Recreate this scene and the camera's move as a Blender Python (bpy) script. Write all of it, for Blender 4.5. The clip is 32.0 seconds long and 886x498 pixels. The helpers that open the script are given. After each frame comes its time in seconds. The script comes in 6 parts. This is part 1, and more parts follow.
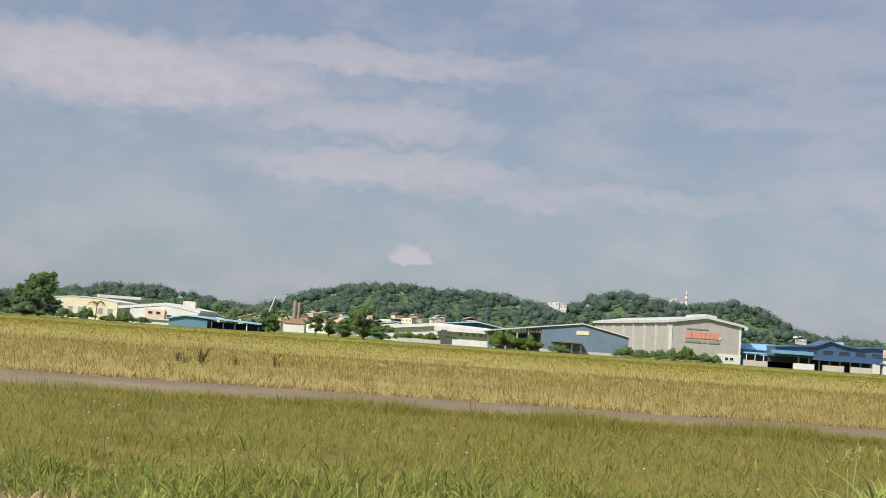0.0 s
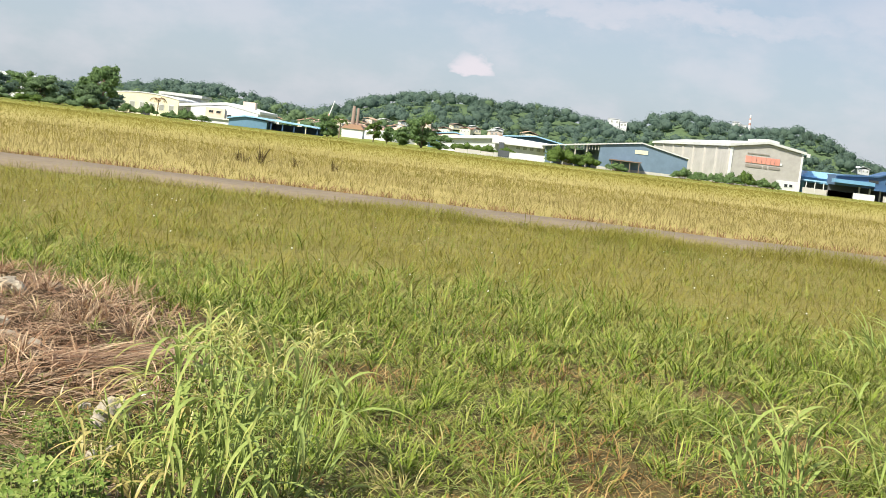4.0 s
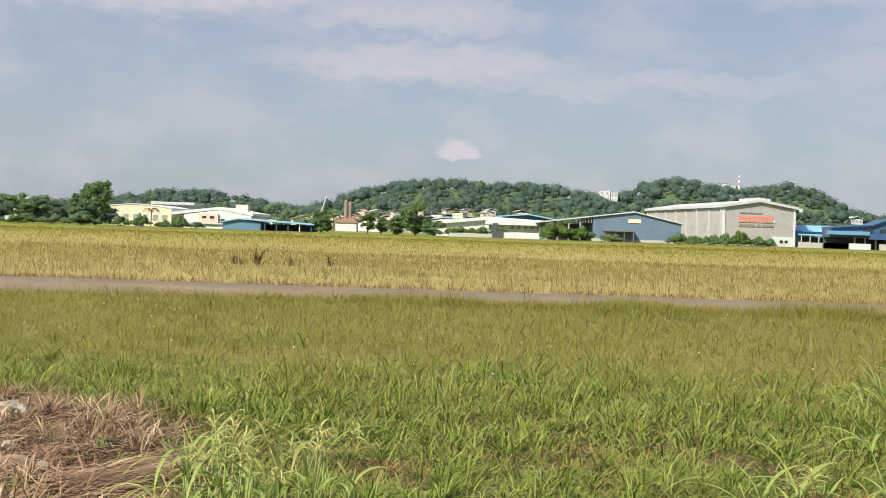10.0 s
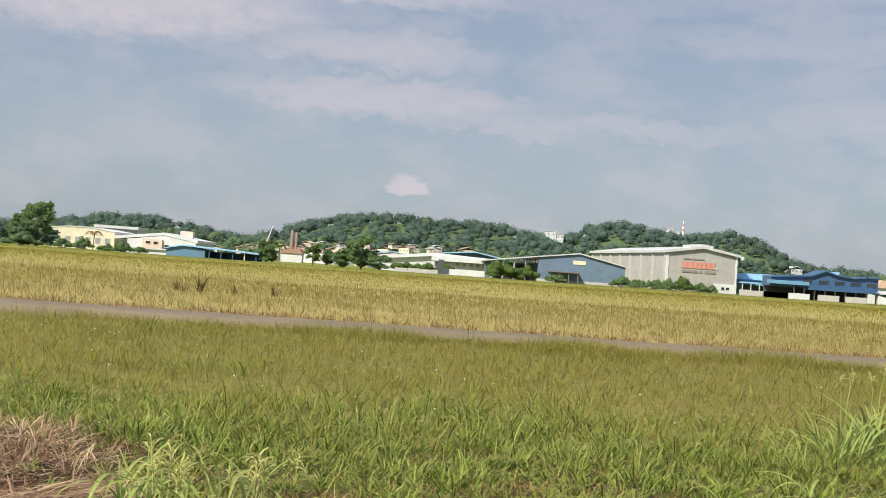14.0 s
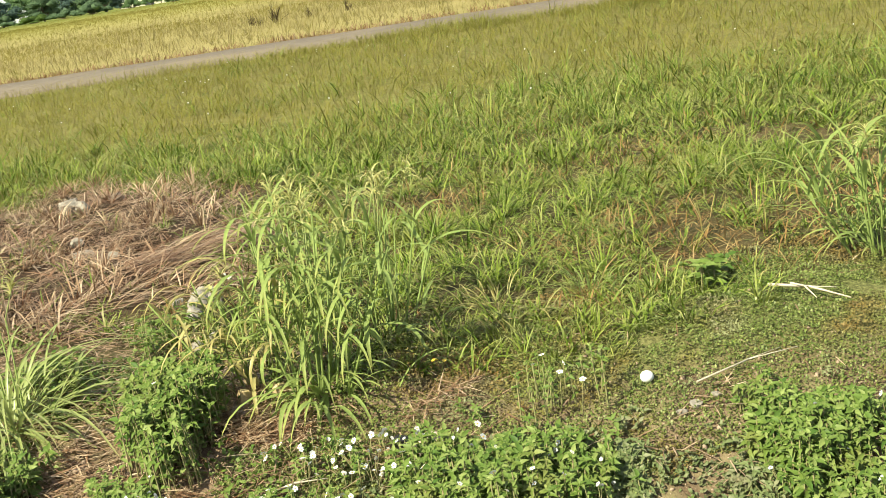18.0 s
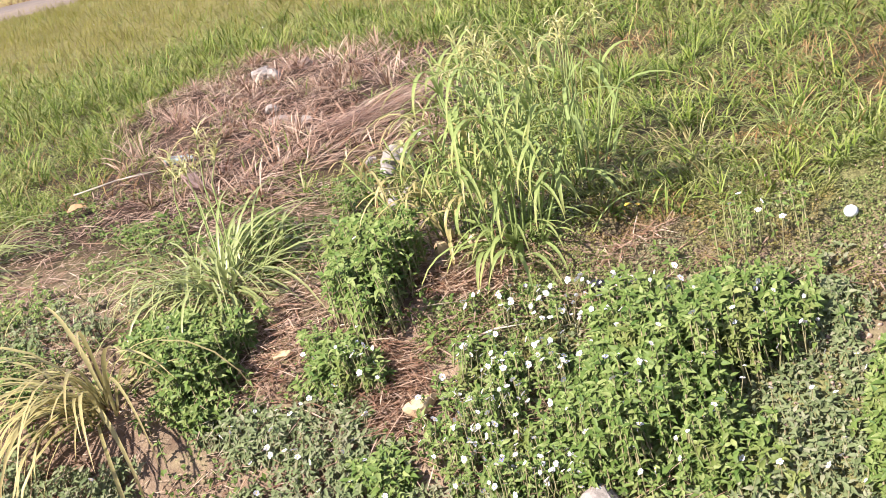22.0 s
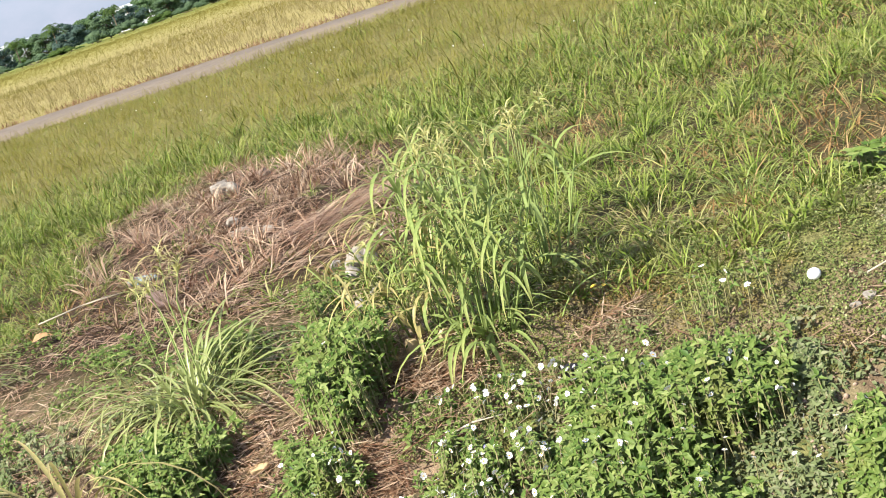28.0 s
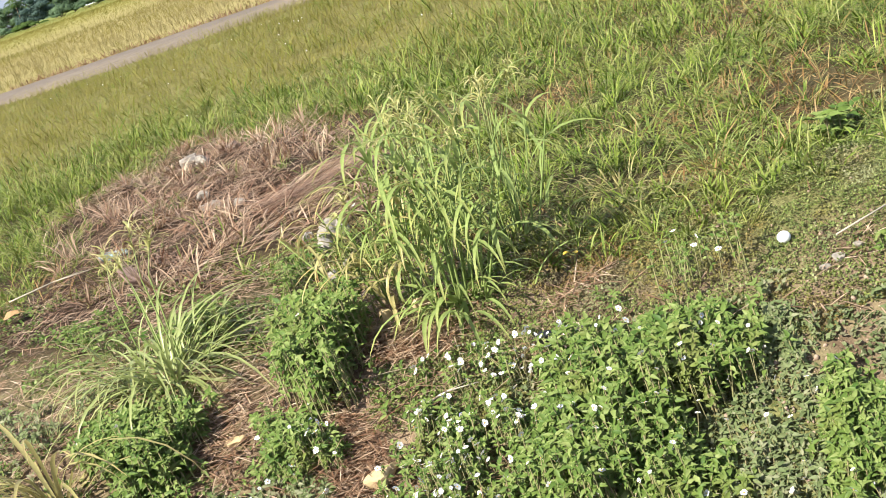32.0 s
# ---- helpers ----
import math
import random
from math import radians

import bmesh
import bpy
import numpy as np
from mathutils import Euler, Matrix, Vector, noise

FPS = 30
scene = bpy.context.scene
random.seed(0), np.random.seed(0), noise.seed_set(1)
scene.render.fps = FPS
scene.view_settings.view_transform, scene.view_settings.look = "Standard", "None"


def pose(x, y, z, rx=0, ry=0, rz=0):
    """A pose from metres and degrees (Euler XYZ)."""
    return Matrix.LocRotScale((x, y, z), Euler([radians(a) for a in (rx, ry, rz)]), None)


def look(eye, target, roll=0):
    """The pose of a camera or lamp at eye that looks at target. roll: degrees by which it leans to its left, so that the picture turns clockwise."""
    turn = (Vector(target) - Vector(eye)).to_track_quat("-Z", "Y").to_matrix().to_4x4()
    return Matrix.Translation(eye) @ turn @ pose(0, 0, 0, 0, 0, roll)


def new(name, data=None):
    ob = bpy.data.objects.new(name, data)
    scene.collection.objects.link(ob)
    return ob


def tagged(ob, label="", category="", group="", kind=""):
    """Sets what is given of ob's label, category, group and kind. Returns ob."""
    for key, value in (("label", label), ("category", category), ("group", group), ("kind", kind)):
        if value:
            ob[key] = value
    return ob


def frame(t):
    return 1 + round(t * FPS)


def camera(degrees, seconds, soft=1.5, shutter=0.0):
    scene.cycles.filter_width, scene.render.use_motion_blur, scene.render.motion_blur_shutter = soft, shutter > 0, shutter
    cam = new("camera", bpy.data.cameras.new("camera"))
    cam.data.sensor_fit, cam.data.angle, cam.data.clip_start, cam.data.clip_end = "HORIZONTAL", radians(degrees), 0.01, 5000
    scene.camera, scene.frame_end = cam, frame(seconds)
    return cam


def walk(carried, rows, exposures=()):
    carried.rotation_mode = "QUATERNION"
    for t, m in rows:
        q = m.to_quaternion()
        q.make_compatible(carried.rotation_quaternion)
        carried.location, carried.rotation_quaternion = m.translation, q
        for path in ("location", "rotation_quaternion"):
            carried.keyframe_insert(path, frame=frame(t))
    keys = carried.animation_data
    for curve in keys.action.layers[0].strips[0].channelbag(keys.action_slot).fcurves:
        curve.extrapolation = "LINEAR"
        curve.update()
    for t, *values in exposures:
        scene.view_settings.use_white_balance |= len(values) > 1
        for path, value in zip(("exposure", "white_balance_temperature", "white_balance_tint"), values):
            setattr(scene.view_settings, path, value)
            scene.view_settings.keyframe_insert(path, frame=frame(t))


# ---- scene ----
# camera: someone stands at the roadside and turns the camera in the hand
EYE = 1.6
cam = camera(41.37, 32.0, soft=0.5)
ROWS = [
    (0.0, 0.012, 0.035, 0.031, 94.34, -3.97, -1.26),
    (0.5, 0.012, 0.033, 0.016, 92.67, -4.46, -0.20),
    (1.0, 0.007, 0.026, 0.010, 90.39, -4.95, 0.59),
    (1.5, -0.001, 0.019, 0.013, 88.13, -5.33, 1.13),
    (2.0, -0.009, 0.015, 0.007, 86.21, -5.89, 2.34),
    (2.5, -0.011, 0.016, 0.005, 85.23, -6.33, 2.98),
    (3.0, -0.009, 0.014, 0.004, 84.61, -6.70, 3.31),
    (3.5, -0.007, 0.008, 0.004, 84.11, -6.87, 3.43),
    (4.0, -0.007, 0.005, 0.004, 84.89, -6.70, 1.55),
    (4.5, 0.006, 0.014, 0.009, 86.42, -6.51, -1.61),
    (6.5, 0.005, 0.039, -0.002, 86.23, -7.17, -3.92),
    (7.0, 0.004, 0.041, -0.002, 86.36, -7.13, -4.01),
    (7.5, 0.004, 0.041, 0.002, 86.49, -7.11, -4.09),
    (8.0, 0.002, 0.037, -0.002, 86.60, -7.00, -4.17),
    (8.5, 0.003, 0.025, -0.005, 86.71, -6.89, -4.23),
    (9.0, -0.002, 0.010, -0.005, 87.31, -7.47, -3.55),
    (9.5, 0.006, -0.015, 0.007, 87.94, -4.68, -0.81),
    (10.0, 0.013, -0.030, 0.020, 89.07, -1.82, 1.26),
    (10.5, 0.013, -0.037, 0.023, 89.61, -0.75, 1.21),
    (11.0, 0.008, -0.037, 0.016, 89.44, -0.85, 0.82),
    (11.5, 0.010, -0.030, 0.012, 89.20, -1.14, 0.55),
    (12.0, 0.008, -0.022, 0.013, 89.41, -1.78, 0.17),
    (12.5, 0.009, -0.014, 0.009, 90.17, -3.18, -0.74),
    (13.0, 0.004, -0.007, 0.006, 90.64, -3.92, -1.20),
    (13.5, 0.002, -0.001, 0.005, 90.81, -3.97, -1.29),
    (14.0, -0.002, 0.007, -0.001, 90.94, -3.98, -1.40),
    (14.5, -0.002, 0.014, -0.000, 91.08, -4.10, -1.57),
    (16.5, -0.005, 0.030, -0.002, 90.50, -6.13, -2.97),
    (17.0, -0.016, 0.038, 0.027, 84.57, -2.51, -0.92),
    (17.5, 0.009, 0.002, 0.022, 78.07, 5.61, -0.51),
    (18.0, 0.007, -0.004, 0.019, 75.83, 8.67, 1.83),
    (18.5, -0.003, -0.008, -0.000, 71.43, 11.82, 7.13),
    (19.0, -0.006, -0.010, -0.002, 69.48, 14.64, 10.23),
    (19.5, -0.008, -0.007, -0.005, 69.02, 15.84, 11.31),
    (20.0, -0.009, -0.008, -0.005, 69.16, 16.47, 11.72),
    (20.5, -0.007, -0.005, -0.006, 70.52, 16.11, 11.72),
    (21.0, -0.009, -0.010, -0.004, 71.64, 14.76, 11.55),
    (21.5, -0.006, -0.020, -0.003, 70.33, 15.46, 10.83),
    (22.0, -0.006, -0.021, -0.004, 70.37, 13.99, 9.95),
    (22.5, -0.004, -0.017, -0.005, 71.06, 12.27, 8.23),
    (23.0, -0.005, -0.011, -0.010, 70.33, 13.33, 7.17),
    (23.5, -0.005, -0.006, -0.012, 70.06, 13.68, 6.43),
    (24.0, -0.002, -0.002, -0.013, 70.05, 14.05, 5.21),
    (24.5, -0.004, -0.006, -0.011, 73.80, 15.19, 8.23),
    (25.0, 0.000, -0.006, -0.011, 77.00, 17.31, 7.69),
    (25.5, -0.000, -0.009, -0.014, 75.54, 18.01, 6.90),
    (26.0, 0.001, -0.018, -0.012, 74.70, 18.03, 7.06),
    (26.5, 0.001, -0.018, -0.013, 74.32, 18.04, 7.18),
    (28.5, 0.002, -0.014, -0.014, 74.23, 18.29, 6.66),
    (29.0, 0.001, -0.016, -0.013, 73.79, 18.43, 6.15),
    (29.5, -0.001, -0.013, -0.015, 73.11, 18.59, 5.68),
    (30.0, 0.001, -0.014, -0.015, 72.89, 18.71, 5.49),
    (30.5, 0.001, -0.014, -0.016, 72.77, 18.76, 5.36),
    (31.0, 0.003, -0.015, -0.015, 72.63, 18.80, 5.31),
    (31.5, 0.002, -0.016, -0.018, 72.54, 18.81, 5.26),
    (32.0, 0.001, -0.018, -0.015, 72.29, 18.74, 5.27),
]
EXPOSURES = [(0.0, 0.45, 6500, 8), (1.0, 0.45, 6500, 11), (2.0, 0.6, 6500, 9), (3.0, 0.85, 6500, 7), (4.0, 1.0, 6500, 7), (4.5, 0.9, 6500, 7), (9.0, 0.8, 6500, 7), (10.5, 0.65, 6500, 8),
             (13.0, 0.6, 6500, 8), (16.5, 0.5, 6500, 9), (17.0, 0.47, 6650, 10), (17.5, 0.8, 6650, 3), (18.0, 1.03, 6650, -1), (18.5, 1.2, 6400, 6), (19.0, 1.25, 6150, 9), (20.0, 1.36, 5800, 26), (25.0, 1.17, 5850, 25), (29.0, 1.14, 5950, 11), (32.0, 1.12, 5950, 12)]
walk(cam, [(t, pose(x, y, EYE + z, rx, ry, rz)) for t, x, y, z, rx, ry, rz in ROWS], EXPOSURES)

# ---- light: warm morning sun from the side, thin cloud over blue ----
SUN_TO = Vector((-0.55, -0.58, 0.78)).normalized()
sun = new("sun", bpy.data.lights.new("sun", "SUN"))
sun.data.energy, sun.data.angle, sun.data.color = 5.0, radians(0.6), (1.0, 0.92, 0.75)
sun.matrix_world = look(SUN_TO * 50, (0, 0, 0))


class Nodes:
    """Short hand for building a node tree."""

    def __init__(self, tree):
        self.tree = tree
        tree.nodes.clear()

    def add(self, kind, **values):
        node = self.tree.nodes.new(kind)
        for key, value in values.items():
            if key in node.inputs:
                self.link(value, node.inputs[key])
            else:
                setattr(node, key, value)
        return node

    def link(self, value, socket):
        if isinstance(value, bpy.types.NodeSocket):
            self.tree.links.new(value, socket)
        else:
            socket.default_value = value

    def math(self, op, a, b=0.0, clamp=False):
        node = self.tree.nodes.new("ShaderNodeMath")
        node.operation, node.use_clamp = op, clamp
        self.link(a, node.inputs[0])
        self.link(b, node.inputs[1])
        return node.outputs[0]

    def mix(self, factor, a, b):
        node = self.tree.nodes.new("ShaderNodeMix")
        node.data_type = "RGBA"
        self.link(factor, node.inputs[0])
        self.link(a if not isinstance(a, tuple) else (*a, 1), node.inputs[6])
        self.link(b if not isinstance(b, tuple) else (*b, 1), node.inputs[7])
        return node.outputs[2]

    def step(self, value, low, high):
        node = self.tree.nodes.new("ShaderNodeMapRange")
        node.interpolation_type = "SMOOTHSTEP"
        self.link(value, node.inputs[0])
        node.inputs[1].default_value, node.inputs[2].default_value = low, high
        return node.outputs[0]

    def noise(self, vector, scale, detail=4.0, rough=0.55):
        return self.add("ShaderNodeTexNoise", Vector=vector, Scale=scale, Detail=detail, Roughness=rough).outputs[0]


def build_sky():
    world = bpy.data.worlds.new("sky")
    scene.world = world
    world.use_nodes = True
    n = Nodes(world.node_tree)
    sky = n.add("ShaderNodeTexSky", sky_type="NISHITA", sun_disc=False, sun_elevation=math.asin(SUN_TO.z),
                sun_rotation=math.atan2(SUN_TO.x, SUN_TO.y), air_density=1.0, dust_density=2.0)
    way = n.add("ShaderNodeTexCoord").outputs["Generated"]
    xyz = n.add("ShaderNodeSeparateXYZ", Vector=way)
    az = n.math("MULTIPLY", n.math("ARCTAN2", xyz.outputs[0], xyz.outputs[1]), 57.2958)
    el = n.math("MULTIPLY", n.math("ARCSINE", xyz.outputs[2]), 57.2958)
    place = n.add("ShaderNodeCombineXYZ", X=n.math("MULTIPLY", az, 0.17), Y=n.math("MULTIPLY", el, 0.30)).outputs[0]
    warp = n.noise(place, 1.6, 5.0, 0.6)
    warp2 = n.noise(n.add("ShaderNodeVectorMath", operation="ADD", **{"Vector": place}).outputs[0], 5.0, 4.0, 0.6)
    a = n.math("ADD", az, n.math("MULTIPLY", n.math("SUBTRACT", warp, 0.5), 7.0))
    e = n.math("ADD", el, n.math("ADD", n.math("MULTIPLY", n.math("SUBTRACT", warp, 0.5), 2.4), n.math("MULTIPLY", n.math("SUBTRACT", warp2, 0.5), 1.4)))
    # banks of cloud: bearing, height, half width, half height, strength
    banks = [(-16, 11.6, 9, 1.5, 1.0), (-3.5, 13.2, 6.5, 0.75, 0.75), (6, 13.0, 6, 0.5, 0.35), (-3.0, 10.2, 5.0, 0.85, 0.7),
             (-2.5, 8.0, 6.5, 0.75, 0.75), (7, 7.2, 8, 0.5, 0.5), (17, 14.6, 8, 1.2, 0.45), (19, 11.5, 7, 0.7, 0.4), (22, 8.0, 5, 1.1, 0.5)]
    cover = None
    for ba, be, wa, we, strength in banks:
        da = n.math("DIVIDE", n.math("SUBTRACT", a, ba), wa)
        de = n.math("DIVIDE", n.math("SUBTRACT", e, be), we)
        r = n.math("ADD", n.math("MULTIPLY", da, da), n.math("MULTIPLY", de, de))
        m = n.math("MULTIPLY", n.math("SUBTRACT", 1.0, n.step(r, 0.0, 2.6)), n.math("MULTIPLY", strength, n.math("ADD", 0.45, n.math("MULTIPLY", warp2, 0.8))))
        cover = m if cover is None else n.math("MAXIMUM", cover, m)
    # one small lone puff, crisper than the banks
    da = n.math("DIVIDE", n.math("SUBTRACT", n.math("ADD", az, n.math("MULTIPLY", n.math("SUBTRACT", warp2, 0.5), 2.0)), -0.57), 1.15)
    de = n.math("DIVIDE", n.math("SUBTRACT", n.math("ADD", el, n.math("MULTIPLY", n.math("SUBTRACT", warp2, 0.5), 0.9)), 3.62), n.math("ADD", 0.22, n.math("MULTIPLY", n.step(el, 3.45, 3.8), 0.85)))
    puff = n.math("SUBTRACT", 1.0, n.step(n.math("ADD", n.math("MULTIPLY", da, da), n.math("MULTIPLY", de, de)), 0.1, 1.3))
    high = n.math("MULTIPLY", n.step(n.noise(place, 0.9, 6.0, 0.6), 0.42, 0.7), n.step(el, 12.0, 22.0))
    low = n.math("MULTIPLY", n.step(n.noise(place, 1.1, 5.0, 0.55), 0.40, 0.68), 0.35)
    cover = n.math("MAXIMUM", n.math("MAXIMUM", cover, puff), n.math("MAXIMUM", n.math("MULTIPLY", high, 0.6), low))
    blue = n.add("ShaderNodeVectorMath", operation="SCALE")
    n.link(sky.outputs[0], blue.inputs[0])
    blue.inputs["Scale"].default_value = SKY_SCALE
    veil = n.mix(n.step(el, -2.0, 22.0), VEIL_LOW, VEIL_HIGH)
    base = n.mix(0.75, blue.outputs[0], veil)
    grey = n.mix(n.math("MULTIPLY", cover, 0.9, True), base, CLOUD)
    back = n.add("ShaderNodeBackground", Color=grey, Strength=1.0)
    n.link(back.outputs[0], n.add("ShaderNodeOutputWorld").inputs[0])


SKY_SCALE = 0.07
VEIL_LOW, VEIL_HIGH, CLOUD = (0.293, 0.332, 0.377), (0.195, 0.240, 0.35), (0.435, 0.40, 0.435)
build_sky()


# ---- materials ----
def material(name):
    m = bpy.data.materials.new(name)
    m.use_nodes = True
    return m, Nodes(m.node_tree)


def finish(n, shader, bump=None, strength=0.3, distance=0.01):
    if bump is not None:
        b = n.add("ShaderNodeBump", Height=bump, Strength=strength, Distance=distance)
        n.link(b.outputs[0], shader.inputs["Normal"])
    n.link(shader.outputs[0], n.add("ShaderNodeOutputMaterial").inputs[0])


def leaf_material(name, colours, tip=None, tip_amount=0.0, translucent=0.35, rough=0.45, patch=None, patch_scale=0.6, spec=0.45, patches=()):
    """Thin leaves: a random colour for each leaf, patches over the ground, dry tips, light through the blade."""
    m, n = material(name)
    geo = n.add("ShaderNodeNewGeometry")
    ramp = n.add("ShaderNodeValToRGB", Fac=geo.outputs["Random Per Island"])
    while len(ramp.color_ramp.elements) < len(colours):
        ramp.color_ramp.elements.new(0.5)
    for i, c in enumerate(colours):
        ramp.color_ramp.elements[i].position = i / max(1, len(colours) - 1)
        ramp.color_ramp.elements[i].color = (*c, 1)
    colour = ramp.outputs[0]
    for tint, scale, low, high, amount in patches:
        spots = n.step(n.noise(geo.outputs["Position"], scale, 3.0), low, high)
        colour = n.mix(n.math("MULTIPLY", spots, amount), colour, tint)
    if patch:
        spots = n.step(n.noise(geo.outputs["Position"], patch_scale, 3.0), 0.45, 0.62)
        colour = n.mix(n.math("MULTIPLY", spots, 0.75), colour, patch)
    if tip:
        uv = n.add("ShaderNodeUVMap")
        along = n.add("ShaderNodeSeparateXYZ", Vector=uv.outputs[0]).outputs[1]
        colour = n.mix(n.math("MULTIPLY", n.step(along, 0.55, 1.0), tip_amount), colour, tip)
    fine = n.noise(geo.outputs["Position"], 60.0, 2.0)
    hsv = n.add("ShaderNodeHueSaturation", Color=colour, Value=n.math("ADD", 0.7, n.math("MULTIPLY", fine, 0.6)))
    p = n.add("ShaderNodeBsdfPrincipled", **{"Base Color": hsv.outputs[0], "Roughness": rough, "Specular IOR Level": spec})
    tr = n.add("ShaderNodeBsdfTranslucent", Color=hsv.outputs[0])
    mixer = n.add("ShaderNodeMixShader", Fac=translucent)
    n.link(p.outputs[0], mixer.inputs[1])
    n.link(tr.outputs[0], mixer.inputs[2])
    n.link(mixer.outputs[0], n.add("ShaderNodeOutputMaterial").inputs[0])
    return m


def surface(name, low, high, scale=4.0, rough=0.8, bump=0.3, distance=0.01, metal=0.0, stain=None, stain_scale=0.7, ribs=None, spec=0.4, vary=0.0):
    """A solid surface: two colours mixed by grain, larger stains, optional ribs of sheet metal."""
    m, n = material(name)
    pos = n.add("ShaderNodeTexCoord").outputs["Object"]
    grain = n.noise(pos, scale, 6.0, 0.65)
    colour = n.mix(n.step(grain, 0.3, 0.7), low, high)
    if stain:
        colour = n.mix(n.math("MULTIPLY", n.step(n.noise(pos, stain_scale, 5.0, 0.6), 0.48, 0.72), 0.7), colour, stain)
    if vary:
        info = n.add("ShaderNodeObjectInfo")
        value = n.math("ADD", 1 - vary / 2, n.math("MULTIPLY", info.outputs["Random"], vary))
        colour = n.add("ShaderNodeHueSaturation", Color=colour, Value=value).outputs[0]
    p = n.add("ShaderNodeBsdfPrincipled", **{"Base Color": colour, "Roughness": rough, "Metallic": metal, "Specular IOR Level": spec})
    height = grain
    if ribs:
        axis, pitch = ribs
        wave = n.add("ShaderNodeTexWave", Vector=pos, Scale=2 * math.pi / (20 * pitch), wave_type="BANDS", bands_direction=axis)
        height = n.math("ADD", n.math("MULTIPLY", grain, 0.2), wave.outputs[0])
    finish(n, p, height, bump, distance)
    return m


def ground_material():
    """Soil by the drain, thatch darkened as shaded gaps under the near grass, straw litter over the far field."""
    m, n = material("earth")
    pos = n.add("ShaderNodeNewGeometry").outputs["Position"]
    y = n.add("ShaderNodeSeparateXYZ", Vector=pos).outputs[1]
    big, mid, fine = n.noise(pos, 0.5, 4.0), n.noise(pos, 5.0, 6.0, 0.65), n.noise(pos, 60.0, 4.0, 0.7)
    soil = n.mix(n.step(mid, 0.35, 0.65), (0.12, 0.08, 0.05), (0.27, 0.195, 0.125))
    soil = n.mix(n.math("MULTIPLY", n.step(fine, 0.55, 0.7), 0.5), soil, (0.36, 0.28, 0.20))
    moss = n.mix(n.step(fine, 0.35, 0.65), (0.09, 0.10, 0.03), (0.20, 0.19, 0.07))
    soil = n.mix(n.step(n.math("ADD", big, n.math("MULTIPLY", mid, 0.3)), 0.58, 0.78), soil, moss)
    cover = n.math("MULTIPLY", n.step(n.add("ShaderNodeSeparateXYZ", Vector=pos).outputs[0], -0.7, 0.0), n.step(n.math("ADD", y, n.math("MULTIPLY", mid, 0.8)), 4.5, 4.9))
    mossy = n.mix(n.step(big, 0.4, 0.6), n.mix(n.step(fine, 0.4, 0.6), (0.065, 0.08, 0.02), (0.17, 0.19, 0.06)), n.mix(n.step(fine, 0.4, 0.6), (0.09, 0.058, 0.022), (0.22, 0.155, 0.065)))
    soil = n.mix(n.math("MULTIPLY", cover, 0.85), soil, mossy)
    # Dark base puts the shaded gaps between meadow blades into the thatch colour.
    thatch = n.mix(n.step(mid, 0.35, 0.65), (0.035, 0.035, 0.012), (0.11, 0.085, 0.038))
    thatch = n.mix(n.math("MULTIPLY", n.step(big, 0.5, 0.7), 0.5), thatch, (0.17, 0.105, 0.06))
    far = n.noise(n.add("ShaderNodeMapping", Vector=pos, Scale=(0.03, 0.1, 1.0)).outputs[0], 1.0, 5.0, 0.6)
    straw = n.mix(n.step(far, 0.35, 0.65), (0.27, 0.22, 0.08), (0.34, 0.28, 0.115))
    straw = n.mix(n.math("MULTIPLY", n.step(mid, 0.4, 0.7), 0.35), straw, (0.16, 0.17, 0.035))
    straw = n.mix(n.math("MULTIPLY", n.step(y, 60.0, 150.0), 0.8), straw, (0.24, 0.225, 0.048))
    edge = n.math("ADD", y, n.math("MULTIPLY", n.math("SUBTRACT", mid, 0.5), 1.5))
    colour = n.mix(n.step(edge, 4.8, 5.6), soil, thatch)
    x = n.add("ShaderNodeSeparateXYZ", Vector=pos).outputs[0]
    du, dv = n.math("DIVIDE", n.math("ADD", x, 3.0), 1.7), n.math("DIVIDE", n.math("SUBTRACT", y, 7.8), 2.7)
    heap = n.math("ADD", n.math("MULTIPLY", du, du), n.math("MULTIPLY", dv, dv))
    # Dark brown under the heap paints the shade between its dense dead stalks.
    heap_shade = n.mix(n.step(fine, 0.4, 0.65), (0.03, 0.02, 0.012), (0.10, 0.06, 0.036))
    colour = n.mix(n.math("SUBTRACT", 1.0, n.step(n.math("ADD", heap, mid), 1.0, 1.7)), colour, heap_shade)
    olive = n.mix(n.step(mid, 0.35, 0.65), (0.13, 0.125, 0.035), (0.23, 0.205, 0.07))
    colour = n.mix(n.step(edge, 9.5, 14.0), colour, olive)
    colour = n.mix(n.step(edge, 26.0, 33.0), colour, straw)
    colour = n.mix(n.step(y, 180.0, 270.0), colour, (0.17, 0.19, 0.04))
    p = n.add("ShaderNodeBsdfPrincipled", **{"Base Color": colour, "Roughness": 0.95, "Specular IOR Level": 0.15})
    finish(n, p, n.math("ADD", mid, n.math("MULTIPLY", fine, 0.4)), 0.8, 0.03)
    return m


